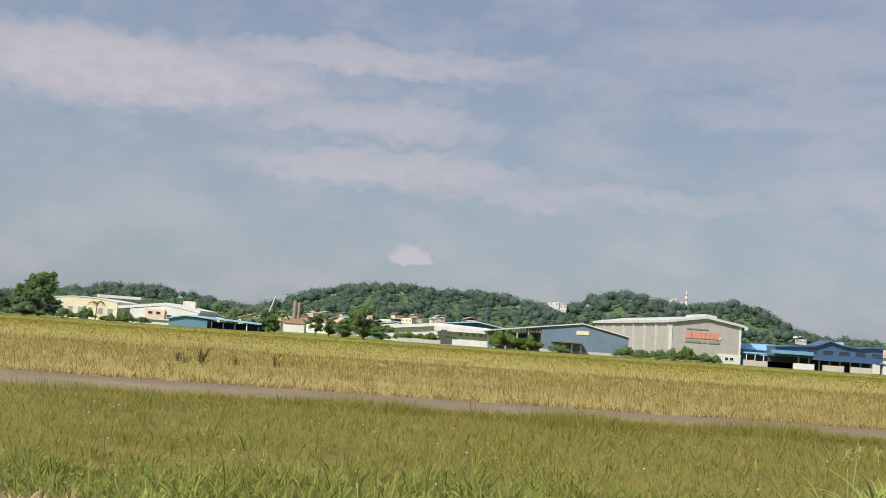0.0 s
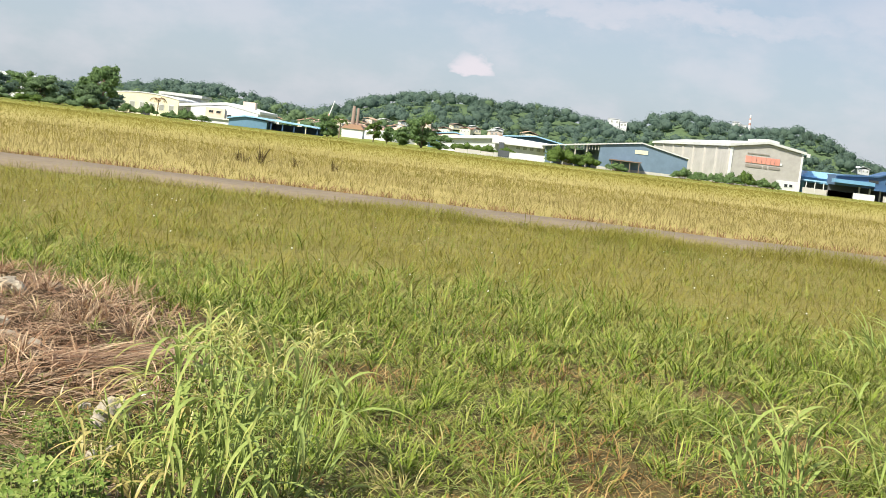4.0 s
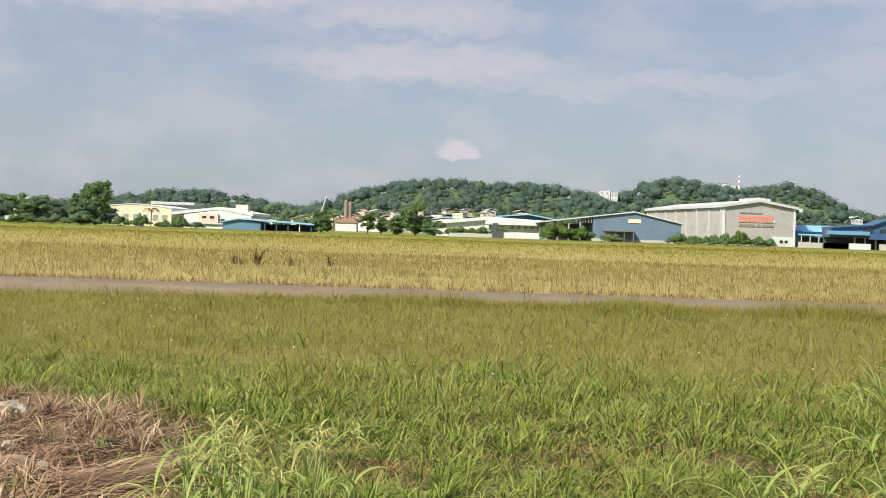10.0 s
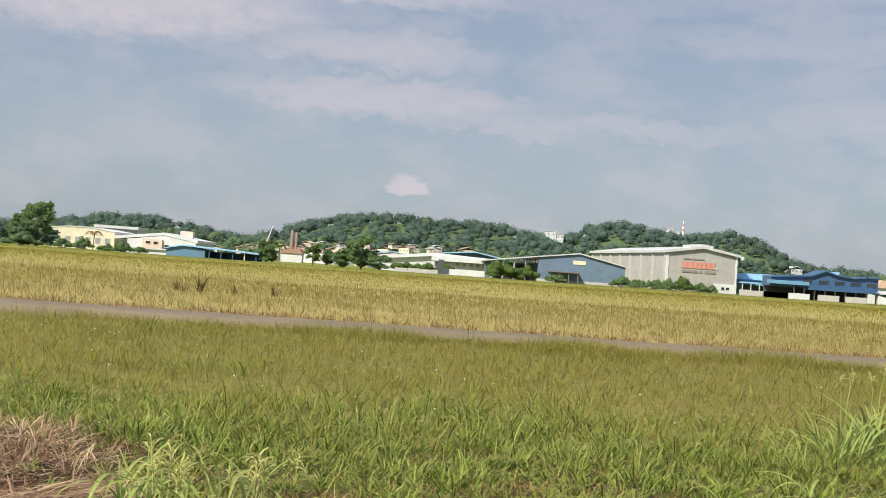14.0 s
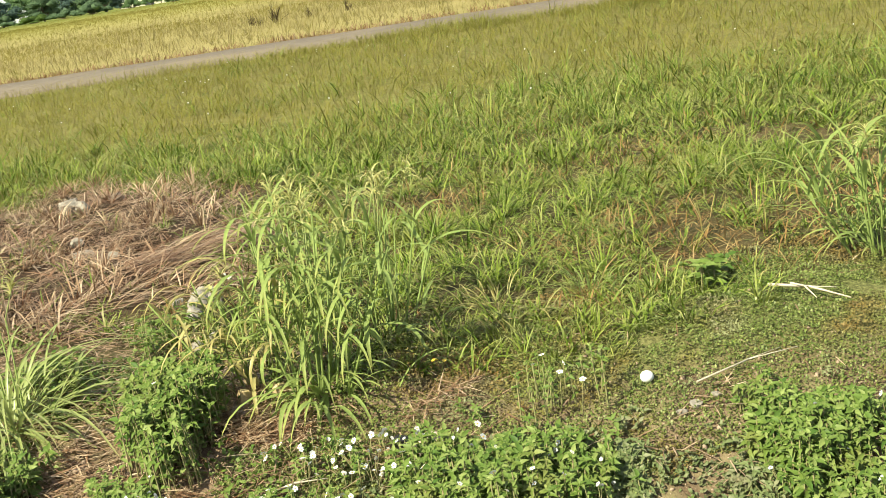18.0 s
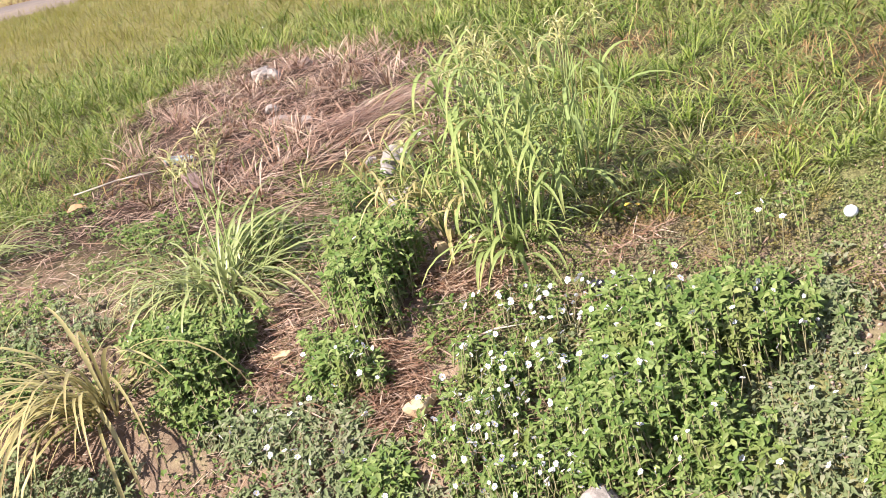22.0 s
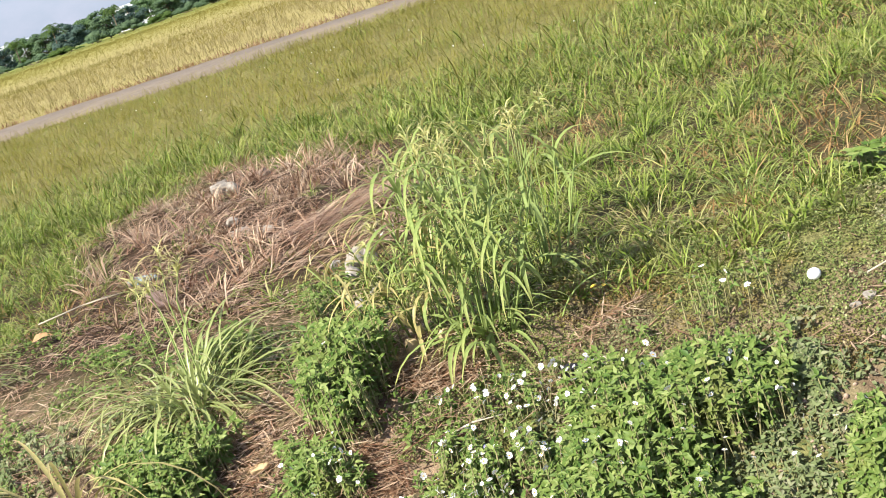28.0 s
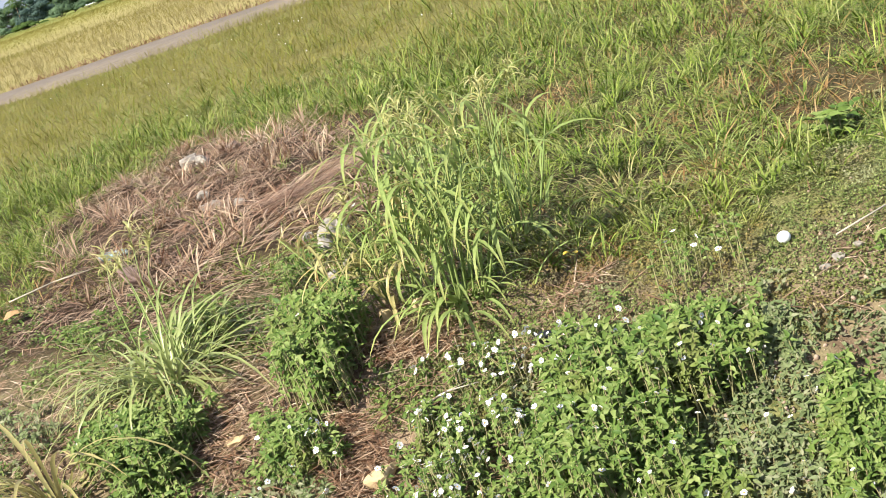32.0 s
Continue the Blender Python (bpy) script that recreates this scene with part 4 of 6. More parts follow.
def white_factory():
    y = 330.0
    t = thing("factory", (0, y, 0), "long white factory hall with a shallow white roof", "factory")
    x0, xr, x1 = across(-1.75, y), across(0.96, y), across(3.55, y)
    part("wall", extrude_bm([(x0, 0), (x1, 0), (x1, 4.2), (xr, 4.9), (x0, 3.1)], 0, 40), PAINT["white"], t)
    gable_roof(t, PAINT["white_sheet"], x0, x1, xr, -0.5, 40, 3.1, 4.2, 4.9, 0.9, 0.5)
    block("fascia", t, PAINT["white"], across(0.8, y), x1 + 0.5, -1.5, -1.05, 3.6, 5.0)
    for k in range(5):
        window(t, across(2.1, y) + k * 1.9, 0.0, 2.6, 1.0, 0.8, PAINT["white"], PAINT["pale_glass"])
    block("dark_tank", t, PAINT["dark"], across(1.15, y), across(1.4, y), -2.4, -1.6, 0, 4.0, "dark upright tank")
    w = tagged(thing("compound_wall", (0, 296.0, 0), "low white-grey compound wall along the field", "wall"), kind="structure")
    for k in range(7):
        a0, a1 = -0.95 + k * 0.63, -0.95 + (k + 1) * 0.63
        block("panel", w, PAINT["white"] if k > 3 else PAINT["concrete"], across(a0, 296), across(a1, 296) - 0.08, 0, 0.25, 0, 1.0 + 0.1 * (k % 2) + (0.5 if k > 3 else 0))
    g = block("gate", w, PAINT["dark"], across(1.15, 296), across(1.7, 296), -0.1, -0.02, 0.2, 1.8, "dark metal gate")
    b = thing("blue_hall", (0, 430, 0), "blue hall with a light roof behind the factory", "hall")
    x0, xr, x1 = across(1.4, 430), across(2.9, 430), across(4.3, 430)
    part("wall", extrude_bm([(x0, 0), (x1, 0), (x1, 6.2), (xr, 8.0), (x0, 7.0)], 0, 30), PAINT["navy"], b)
    gable_roof(b, PAINT["sky_sheet"], x0, x1, xr, -1, 30, 7.0, 6.2, 8.1, 0.4, 0.6)
    c = thing("blue_hall", (0, 440, 0), "low blue-grey hall roof behind the factory", "hall")
    x0, x1 = across(-2.3, 440), across(0.2, 440)
    part("wall", extrude_bm([(x0, 0), (x1, 0), (x1, 4.4), (x0, 5.0)], 0, 30), PAINT["teal"], c)
    gable_roof(c, PAINT["sky_sheet"], x0, x1, (x0 + x1) / 2, -1, 30, 4.9, 4.4, 6.3, 0.4, 0.6)


def blue_factory():
    y = 330.0
    t = thing("blue_shed", (0, y, 0), "bright light blue stepped sheds with pale roofs", "shed")
    x0, x1 = across(15.5, y), across(18.0, y)
    part("wall", extrude_bm([(x0, 0), (x1, 0), (x1, 4.4), (x0, 4.4)], 0, 20), PAINT["mid_blue"], t)
    part("roof", extrude_bm([(x0 - 0.5, 4.4), (x1 + 0.5, 4.4), (x1 - 1.0, 6.3), (x0 + 1.5, 6.1)], -0.6, 20), PAINT["sky_sheet"], t)
    block("canopy", t, PAINT["sky_sheet"], x0 - 0.5, x0 + 10.5, -5, -0.7, 3.3, 3.7)
    for k in range(5):
        block("post", t, PAINT["white"], x0 + k * 2.4, x0 + k * 2.4 + 0.2, -4.8, -4.6, 0, 3.3)
    # No opening here: a dark panel paints the shade of an open front.
    block("bay_shade", t, PAINT["dark"], x0 + 1, x0 + 9, -0.1, -0.02, 0, 2.9, "dark panel painted as shade of an open front")
    v = thing("truck_box", (0, 306.0, 0), "white box body of a parked lorry", "lorry")
    xa = across(16.9, 306)
    part("box", box_bm(xa, xa + 4.4, 0, 2.3, 0.9, 3.2, 0.08), PAINT["white"], v)
    for k in (0.6, 3.4):
        wheel = part("wheel", np_mesh("wheel", *rods([[xa + k, -0.05, 0.45]], [[xa + k, 0.3, 0.45]], 0.45, 0.45, 14)), PAINT["dark"], v)
    w = tagged(thing("yard_wall", (0, 298.0, 0), "low pale yard wall before the blue sheds", "wall"), kind="structure")
    for k in range(5):
        a0 = 15.6 + k * 0.55
        block("panel", w, PAINT["concrete"] if k < 3 else PAINT["white"], across(a0, 298), across(a0 + 0.53, 298), 0, 0.2, 0, 1.5 - 0.1 * (k % 2))

    y = 292.0
    f = thing("blue_factory", (0, y, 0), "deep blue factory with curved gables and an open ground floor", "factory")
    x0, x1 = across(17.0, y), across(21.75, y)
    wide = x1 - x0
    top = [sight(a, e, y)[::2] for a, e in ((17.0, 0.66), (17.9, 0.74), (18.8, 0.80), (19.43, 1.06), (19.9, 0.90), (20.7, 0.80), (21.2, 0.88), (21.75, 0.86))]
    part("wall", extrude_bm([(x0, 3.0), *[(x, z) for x, z in top], (x1, 3.0)], 0, 7), PAINT["navy"], f)
    part("roof", extrude_bm([(x, z + 0.02) for x, z in top] + [(x, z + 0.35) for x, z in top[::-1]], -0.7, 7.5), PAINT["navy"], f)
    block("canopy", f, PAINT["mid_blue"], x0 - 1.0, x0 + 9.0, -2.2, -0.05, 3.6, 4.5)
    block("canopy", f, PAINT["navy"], x0 + 9.0, x1 + 0.3, -1.8, -0.05, 2.6, 3.2)
    # Dark paint on this wall stands for the shade inside the ground floor.
    block("back_wall", f, PAINT["dark"], x0 + 0.2, x1 - 0.2, 6, 6.3, 0, 3.0)
    for k in range(9):
        x = x0 + 6 + k * (wide - 6.4) / 8
        block("column", f, PAINT["concrete"], x, x + 0.35, 0.2, 0.55, 0, 3.0)
    for k in range(5):
        window(f, x0 + wide * (0.34 + 0.15 * k), 0.0, 4.3, 2.4, 0.8, PAINT["navy"])
    block("vent", f, PAINT["sky_sheet"], x0 + wide * 0.52, x0 + wide * 0.66, 2, 6, 6.6, 7.5)
    for k, a in enumerate((17.7, 19.0, 20.2)):
        block("pale_crate", f, PAINT["white"] if k == 0 else PAINT["concrete"], across(a, y), across(a + 0.9, y), -3.2, -2.4, 0, 1.5)


def far_sheds():
    y = 330.0
    o = thing("warehouse", (0, y, 0), "white warehouse with a salmon orange roof", "warehouse")
    x0, x1 = across(21.7, y), across(23.7, y)
    part("wall", extrude_bm([(x0, 0), (x1, 0), (x1, 4.6), (x0, 4.6)], 0, 25), PAINT["white"], o)
    part("roof", extrude_bm([(x0 - 0.4, 4.6), (x1 + 0.4, 4.6), (x0 + 9.5, 6.6), (x0 + 1, 6.8)], -0.6, 25), PAINT["salmon"], o)
    block("door", o, PAINT["dark"], x0 + 4, x0 + 8, -0.12, -0.02, 0, 3.0)
    y = 270.0
    c = thing("open_shed", (0, y, 0), "open shed with a cream sheet roof on posts", "shed")
    x0, x1 = across(23.0, y), across(26.8, y)
    gable_roof(c, PAINT["roof_grey"], x0, x1, (x0 + x1) / 2 - 1.5, 0, 18, 2.6, 2.8, 4.9, 0.3, 0.4)
    for k in range(7):
        x = x0 + k * (x1 - x0) / 6
        for yy in (0.2, 17.5):
            block("post", c, PAINT["concrete"], x, x + 0.2, yy, yy + 0.2, 0, 2.8)
    block("half_wall", c, PAINT["white"], x0, x1, 0.5, 0.7, 0, 1.0)
    b = thing("blue_canopy", (0, 285, 0), "low dark blue canopy beside the factory", "shed")
    x0, x1 = across(21.8, 285), across(23.0, 285)
    part("roof", extrude_bm([(x0, 2.6), (x1, 1.5), (x1, 1.8), (x0, 2.9)], 0, 6), PAINT["navy"], b)
    for k in range(3):
        x = x0 + 0.3 + k * (x1 - x0 - 0.8) / 2
        block("post", b, PAINT["white"], x, x + 0.15, 0.1, 0.25, 0, 2.6 - 0.5 * k)


def yellow_buildings():
    y = 340.0
    t = thing("warehouse", (0, y, 0), "cream yellow hall with a low curved roof", "warehouse")
    x0, x1 = across(-17.15, y), across(-14.3, y)
    arc = [(x0 + (x1 - x0) * k / 16, 5.0 + 1.2 * math.sin(math.pi * min(1, 0.12 + k / 16 * 0.85)) ** 0.8) for k in range(17)]
    part("wall", extrude_bm([(x0, 0), *arc, (x1, 0)], 0, 26), PAINT["cream"], t)
    part("roof", extrude_bm([(x, z + 0.02) for x, z in arc] + [(x, z + 0.3) for x, z in arc[::-1]], -0.15, 26), PAINT["white"], t)
    for k in range(6):
        window(t, x0 + 2.0 + k * (x1 - x0 - 4) / 5, 0.0, 1.8, 1.3, 1.6, PAINT["white"], PAINT["pale_glass"])
    block("door", t, PAINT["dark"], x0 + 7.6, x0 + 10.2, -0.12, -0.02, 0, 2.6)
    s = thing("office_block", (0, 372, 0), "white office block with a flat projecting roof", "building")
    x0, x1 = across(-15.2, 372), across(-13.2, 372)
    block("wall", s, PAINT["white"], x0 + 1.2, x1 - 0.6, 0, 12, 0, 6.9)
    block("roof", s, PAINT["roof_grey"], x0, x1, -1.5, 13, 6.9, 7.8)
    for k in range(5):
        window(s, x0 + 2.6 + k * 2.1, 0.0, 4.6, 1.2, 1.2, PAINT["pink"])
    p = thing("pink_factory", (0, 335, 0), "white and pale pink factory hall with a white gabled roof", "factory")
    x0, xr, x1 = across(-14.2, 335), across(-12.05, 335), across(-10.55, 335)
    part("wall", extrude_bm([(x0 + 3, 0), (x1, 0), (x1, 3.8), (xr, 5.3), (x0 + 3, 3.8)], 0, 30), PAINT["white"], p)
    gable_roof(p, PAINT["white_sheet"], x0, x1, xr, 0.4, 30, 3.6, 3.8, 5.4, 0.8, 0.5)
    block("pink_front", p, PAINT["pink"], across(-13.0, 335), across(-12.1, 335), -0.6, -0.02, 0, 4.2)
    for k in range(2):
        window(p, across(-12.75, 335) + k * 2.2, -0.6, 2.8, 1.2, 0.7, PAINT["pink"])
    window(p, across(-11.9, 335), 0.0, 1.2, 1.2, 1.5, PAINT["white"])
    block("roof_tank", p, PAINT["pink"], across(-11.7, 335), across(-11.1, 335), 12, 15, 5.0, 7.2, "brown roof-top water tank")
    l = thing("low_shed", (0, 318, 0), "low white shed with a grey roof", "shed")
    x0, x1 = across(-13.6, 318), across(-11.9, 318)
    block("wall", l, PAINT["white"], x0, x1, 0, 6, 0, 1.2)
    block("roof", l, PAINT["roof_grey"], x0 - 0.3, x1 + 0.3, -0.5, 6.5, 1.2, 1.55)
    b = thing("shed", (0, 302, 0), "teal blue shed with a long light blue roof and open front", "shed")
    x0, xr, xm, x1 = across(-11.9, 302), across(-11.15, 302), across(-10.1, 302), across(-7.6, 302)
    part("wall", extrude_bm([(x0, 0), (xm, 0), (xm, 2.0), (xr, 2.7), (x0, 1.75)], 0, 14), PAINT["teal"], b)
    part("roof", extrude_bm([(x0 - 0.4, 1.78), (xr, 2.72), (x1 + 0.4, 1.75), (x1 + 0.4, 2.1), (xr + 2, 3.0), (xr, 3.0), (x0 - 0.4, 2.05)], -0.6, 14), PAINT["sky_sheet"], b)
    block("back_wall", b, PAINT["navy"], xm, x1, 10, 10.3, 0, 1.7)
    for k in range(5):
        x = xm + 1.0 + k * (x1 - xm - 1.5) / 4
        block("post", b, PAINT["cream"] if k == 3 else PAINT["navy"], x, x + 0.25, 0, 0.25, 0, 1.9)


def town():
    c = thing("twin_chimney", (across(-5.92, 430), 430, 0), "pair of rusty brown chimneys over an orange roof", "chimney")
    part("chimney_shaft", np_mesh("chimney_shaft", *rods([[-0.7, 0, 0]], [[-0.7, 0, 11.6]], 0.8, 0.6, 12)), PAINT["brick"], c)
    part("chimney_shaft", np_mesh("chimney_shaft", *rods([[0.9, 0, 0]], [[0.9, 0, 11.0]], 0.6, 0.45, 12)), PAINT["brick"], c)
    block("furnace_house", c, PAINT["white"], -4, 3.6, -3, 4, 0, 3.2)
    part("roof", extrude_bm([(-4.4, 3.2), (4.0, 3.2), (2.6, 4.9), (-3.0, 4.9)], -3.4, 4.4), PAINT["orange"], c)
    k = thing("crane", (across(-7.2, 600), 600, 0), "far crane with a thin slanting jib", "crane")
    part("mast", np_mesh("mast", *rods([[0, 0, 0]], [[0, 0, 10]], 0.5, 0.4, 6)), PAINT["orange"], k)
    part("jib", np_mesh("jib", *rods([[0, 0, 9]], [[2.4, 0, 17]], 0.35, 0.2, 6)), PAINT["roof_grey"], k)
    walls = ("white", "cream", "pink", "concrete", "white")
    roofs = ("orange", "salmon", "roof_grey", "brick", "white_sheet", "orange")
    r = random.Random(5)

    def house(x, y, z, w, d, h, wall, roof, yaw, label):
        t = thing("house", (x, y, z - 0.6), label, "house", "houses of the town")
        t.rotation_euler = (0, 0, yaw)
        block("wall", t, PAINT[wall], -w / 2, w / 2, -d / 2, d / 2, 0, h)
        gable_roof(t, PAINT[roof], -w / 2, w / 2, 0, -d / 2, d / 2, h, h, h + w * 0.16, 0.25, 0.6)
        for i in range(3):
            window(t, -w / 3 + i * w / 3, -d / 2, h * 0.45, w * 0.13, h * 0.28, PAINT["white"], PAINT["pale_glass"])
        return t
    for i in range(46):
        a, y = r.uniform(-8.5, 4.6), r.uniform(480, 660)
        if i > 34:
            a = r.uniform(-14, 19)
        z = float(hill_height(np.array(across(a, y)), np.array(y)))
        house(across(a, y), y, z, r.uniform(7, 13), r.uniform(7, 10), r.uniform(2.8, 5.6), r.choice(walls), r.choice(roofs), r.uniform(-0.6, 0.6),
              "small pale house with a coloured roof in the far town")
    for a, el, w, h, roof in ((1.0, 1.08, 9, 4, "white_sheet"), (2.5, 1.1, 15, 3, "salmon"), (-0.2, 1.15, 7, 3.5, "white_sheet"), (18.0, 1.0, 12, 5, "white_sheet")):
        x, y, w, h = across(a, 770), 770.0, w * 0.7, h * 0.75
        z = float(hill_height(np.array(x), np.array(y)))
        house(x, y, z, w, 8, h, "cream" if roof == "salmon" else "white", roof, 0.2, "white house on the slope under the wood")
    for a, far in SLOPE_HOUSES:
        z = float(hill_height(np.array(across(a, far)), np.array(far)))
        house(across(a, far), far, z + 0.8, r.uniform(5, 8.5), r.uniform(5, 7), r.uniform(2.4, 3.6), r.choice(("white", "cream", "pink")), r.choice(("orange", "salmon", "roof_grey", "brick", "orange")), r.uniform(-0.5, 0.5),
              "small pale house with a coloured roof below the hill")
    # bright houses and the banded mast up on the ridge
    for a, w, h in ((6.5, 7.5, 7.0), (6.95, 5.0, 5.5), (12.2, 3.5, 5.0), (12.5, 4.0, 4.0)):
        x = across(a, 860)
        z = float(hill_height(np.array(x), np.array(860.0)))
        t = thing("hilltop_house", (x, 860, z), "white flat-roofed house among the hilltop trees", "house", "houses on the hilltop")
        block("wall", t, PAINT["white"], -w / 2, w / 2, -4, 4, -2, h + 4.2)
        block("roof", t, PAINT["roof_grey"], -w / 2 - 0.3, w / 2 + 0.3, -4.3, 4.3, h + 4.2, h + 4.6)
        for i in range(2):
            window(t, -w / 4 + i * w / 2, -4.0, h + 1.6, 1.2, 1.4, PAINT["white"], PAINT["pale_glass"])
    x = across(12.82, 872)
    z = float(hill_height(np.array(x), np.array(872.0)))
    m = thing("radio_mast", (x, 872, z), "red and white banded radio mast on the hill", "mast")
    for i in range(5):
        part("section", np_mesh("section", *rods([[0, 0, 7 + i * 1.9]], [[0, 0, 8.9 + i * 1.9]], 1.1 - 0.13 * i, 0.97 - 0.13 * i, 8)), PAINT["rust_steel" if i % 2 else "roof_grey"], m)
    part("base", np_mesh("base", *rods([[0, 0, -2]], [[0, 0, 7]], 1.1, 1.1, 8)), PAINT["white"], m)
    # long pale roofs behind the left row of trees
    for a, w, h in ((-29.0, 46, 10.2), (-22.2, 20, 10.0)):
        t = thing("far_hall", (across(a, 470), 470, 0), "long hall with a white roof behind the trees", "hall")
        block("wall", t, PAINT["white"], -w / 2, w / 2, 0, 20, 0, h - 1.4)
        part("roof", extrude_bm([(-w / 2 - 1, h - 1.4), (w / 2 + 1, h - 1.4), (w / 2 - 4, h), (-w / 2 + 4, h)], -1, 21), PAINT["white_sheet"], t)


grey_warehouse()
slate_shed()
white_factory()
blue_factory()
far_sheds()
yellow_buildings()
town()


# ---- grass ----
def scatter(y0, y1, left, right, count, power=1.0):
    """Random places in a fan that opens away from the eye: x runs from left * y to right * y."""
    u = rng.random(count)
    y = np.sqrt(y0 ** 2 + (y1 ** 2 - y0 ** 2) * u ** power)
    x = rng.uniform(left, right, count) * y
    return x, y


def meadow_edge(x):
    """The line where the standing grass begins."""
    return 4.95 - 0.30 * np.exp(-((x + 0.25) / 0.45) ** 2) + 0.22 * smooth_noise(x, 0 * x, 1.9, 2.0) + 0.35 * np.clip((x - 0.3) / 1.0, 0, 1) + 1.2 * np.clip((-x - 1.6) / 1.2, 0, 1) - 0.9 * np.clip((-x - 3.9) / 0.8, 0, 1)


def grass_field(name, x, y, height, width, lean, droop, mat, label, segments=3, per=1, spread=0.0, z_drop=0.0):
    """Blades in tufts at the places given, joined into one sheet of grass."""
    n = len(x)
    if per > 1:
        x = np.repeat(x, per) + rng.normal(0, spread, n * per)
        y = np.repeat(y, per) + rng.normal(0, spread, n * per)
        height = np.repeat(height, per) * rng.uniform(0.6, 1.15, n * per)
        width = np.repeat(np.broadcast_to(width, (n,)), per)
    x, y = onto_bank(x, y)
    m = len(x)
    width = np.broadcast_to(width, (m,)) * rng.uniform(0.7, 1.3, m)
    at = np.stack([x, y, ground_height(x, y) - z_drop], 1)
    v, q, u = blades(at, rng.uniform(0, 2 * np.pi, m), height, width, np.abs(rng.normal(0, lean, m)), rng.uniform(0.4, 1.3, m) * droop, segments)
    return tagged(part(name, np_mesh(name, v, [q], u), mat), label, "grass", kind="stuff")


def tufts(name, x, y, tall, per, width, splay, droop, mat, label, segments=3, spread=0.05, comb=0.55):
    """Grass in tufts: each tuft throws most of its blades its own way, the rest all round, tips bent over."""
    n = len(x)
    own = np.repeat(rng.uniform(0, 6.28, n), per)
    m = n * per
    yaw = np.where(rng.random(m) < comb, own + rng.normal(0, 0.65, m), rng.uniform(0, 6.28, m))
    d = np.abs(rng.normal(0, spread, m))
    x, y = np.repeat(x, per) + np.cos(yaw) * d, np.repeat(y, per) + np.sin(yaw) * d
    x, y = onto_bank(x, y)
    length = np.repeat(tall, per) * rng.uniform(0.5, 1.25, m)
    lean = np.clip(np.repeat(rng.uniform(0.5, 1.2, n), per) * splay + rng.normal(0, 16, m), 2, 86)
    bend = np.minimum(droop * rng.uniform(0.35, 1.35, m), 150 - lean)
    at = np.stack([x, y, ground_height(x, y) - 0.01], 1)
    v, q, u = blades(at, yaw, length, width * rng.uniform(0.6, 1.35, m), lean, bend, segments)
    return tagged(part(name, np_mesh(name, v, [q], u), mat), label, "grass", kind="stuff")


# near meadow: clumped green tufts with bent blades, thinning in a few dry spots
DRY = [(1.05, 5.75, 0.50, 0.42), (0.72, 6.35, 0.36, 0.42), (0.25, 5.95, 0.22, 0.3), (1.75, 6.2, 0.4, 0.35), (2.3, 7.2, 0.4, 0.4), (0.9, 8.4, 0.4, 0.6), (-0.5, 7.6, 0.3, 0.4)]


def dryness(x, y):
    """How far a place lies in one of the withered spots, 0 to 1."""
    r = np.min([np.hypot((x - cx) / a, (y - cy) / b) for cx, cy, a, b in DRY], 0) + 0.25 * smooth_noise(x, y, 5.0, 3.0)
    return np.clip((1.25 - r) / 0.5, 0, 1)


x, y = scatter(4.7, 13.5, -0.88, 0.52, 13500, 1.1)
bare = smooth_noise(x, y, 0.9, 5.0) + 0.6 * smooth_noise(x, y, 2.3, 1.0)
ok = (y > meadow_edge(x)) & (rng.random(len(x)) > np.clip((y - 9.0) / 5.5, 0, 0.8)) & (rng.random(len(x)) > 1.1 * mound_amount(x, y)) & ((bare < 0.45) | (rng.random(len(x)) < 0.4)) & (rng.random(len(x)) > 0.75 * dryness(x, y))
x, y = x[ok], y[ok]
lush = np.clip(0.95 + 0.4 * smooth_noise(x, y, 1.3, 7.0) + 0.6 * smooth_noise(x, y, 3.4, 2.0) + rng.normal(0, 0.3, len(x)), 0.35, 2.2)
edge_low = np.clip(0.5 + (y - meadow_edge(x)) * 0.5, 0.5, 1.0)
near = y < 8.4
tall = 0.165 * lush * edge_low
tufts("meadow_grass", x[near], y[near], tall[near] * 1.05, 18, 0.0076, 50, 85, M["grass"], "dense green grass with bent blades and pale dry tips", 3, 0.05)
tufts("meadow_grass", x[~near], y[~near], tall[~near] * 1.15, 11, 0.0095, 48, 80, M["grass"], "dense green grass farther up the meadow", 2, 0.07)
# fresh light tufts, and a fringe that hangs over the heap
x, y = scatter(4.8, 12.5, -0.86, 0.50, 900, 1.1)
ok = (y > meadow_edge(x)) & (mound_amount(x, y) < 0.4) & (smooth_noise(x, y, 1.7, 8.0) > -0.1) & (dryness(x, y) < 0.5)
x, y = x[ok], y[ok]
tufts("fresh_tufts", x, y, rng.uniform(0.12, 0.22, len(x)), 10, 0.0085, 44, 85, M["fresh"], "lighter fresh tufts standing out of the meadow", 4, 0.04, 0.4)
# short ragged grass creeping out over the mat
x, y = rng.uniform(-0.75, 1.1, 520), rng.uniform(4.3, 5.4, 520)
ok = (y > meadow_edge(x) - 0.45 + 0.25 * smooth_noise(x, y, 3.0, 6.0)) & (y < meadow_edge(x) + 0.2)
tufts("ragged_edge_grass", x[ok], y[ok], rng.uniform(0.07, 0.17, ok.sum()), 9, 0.0075, 46, 70, M["grass"], "short ragged grass creeping out over the mat", 3, 0.04)
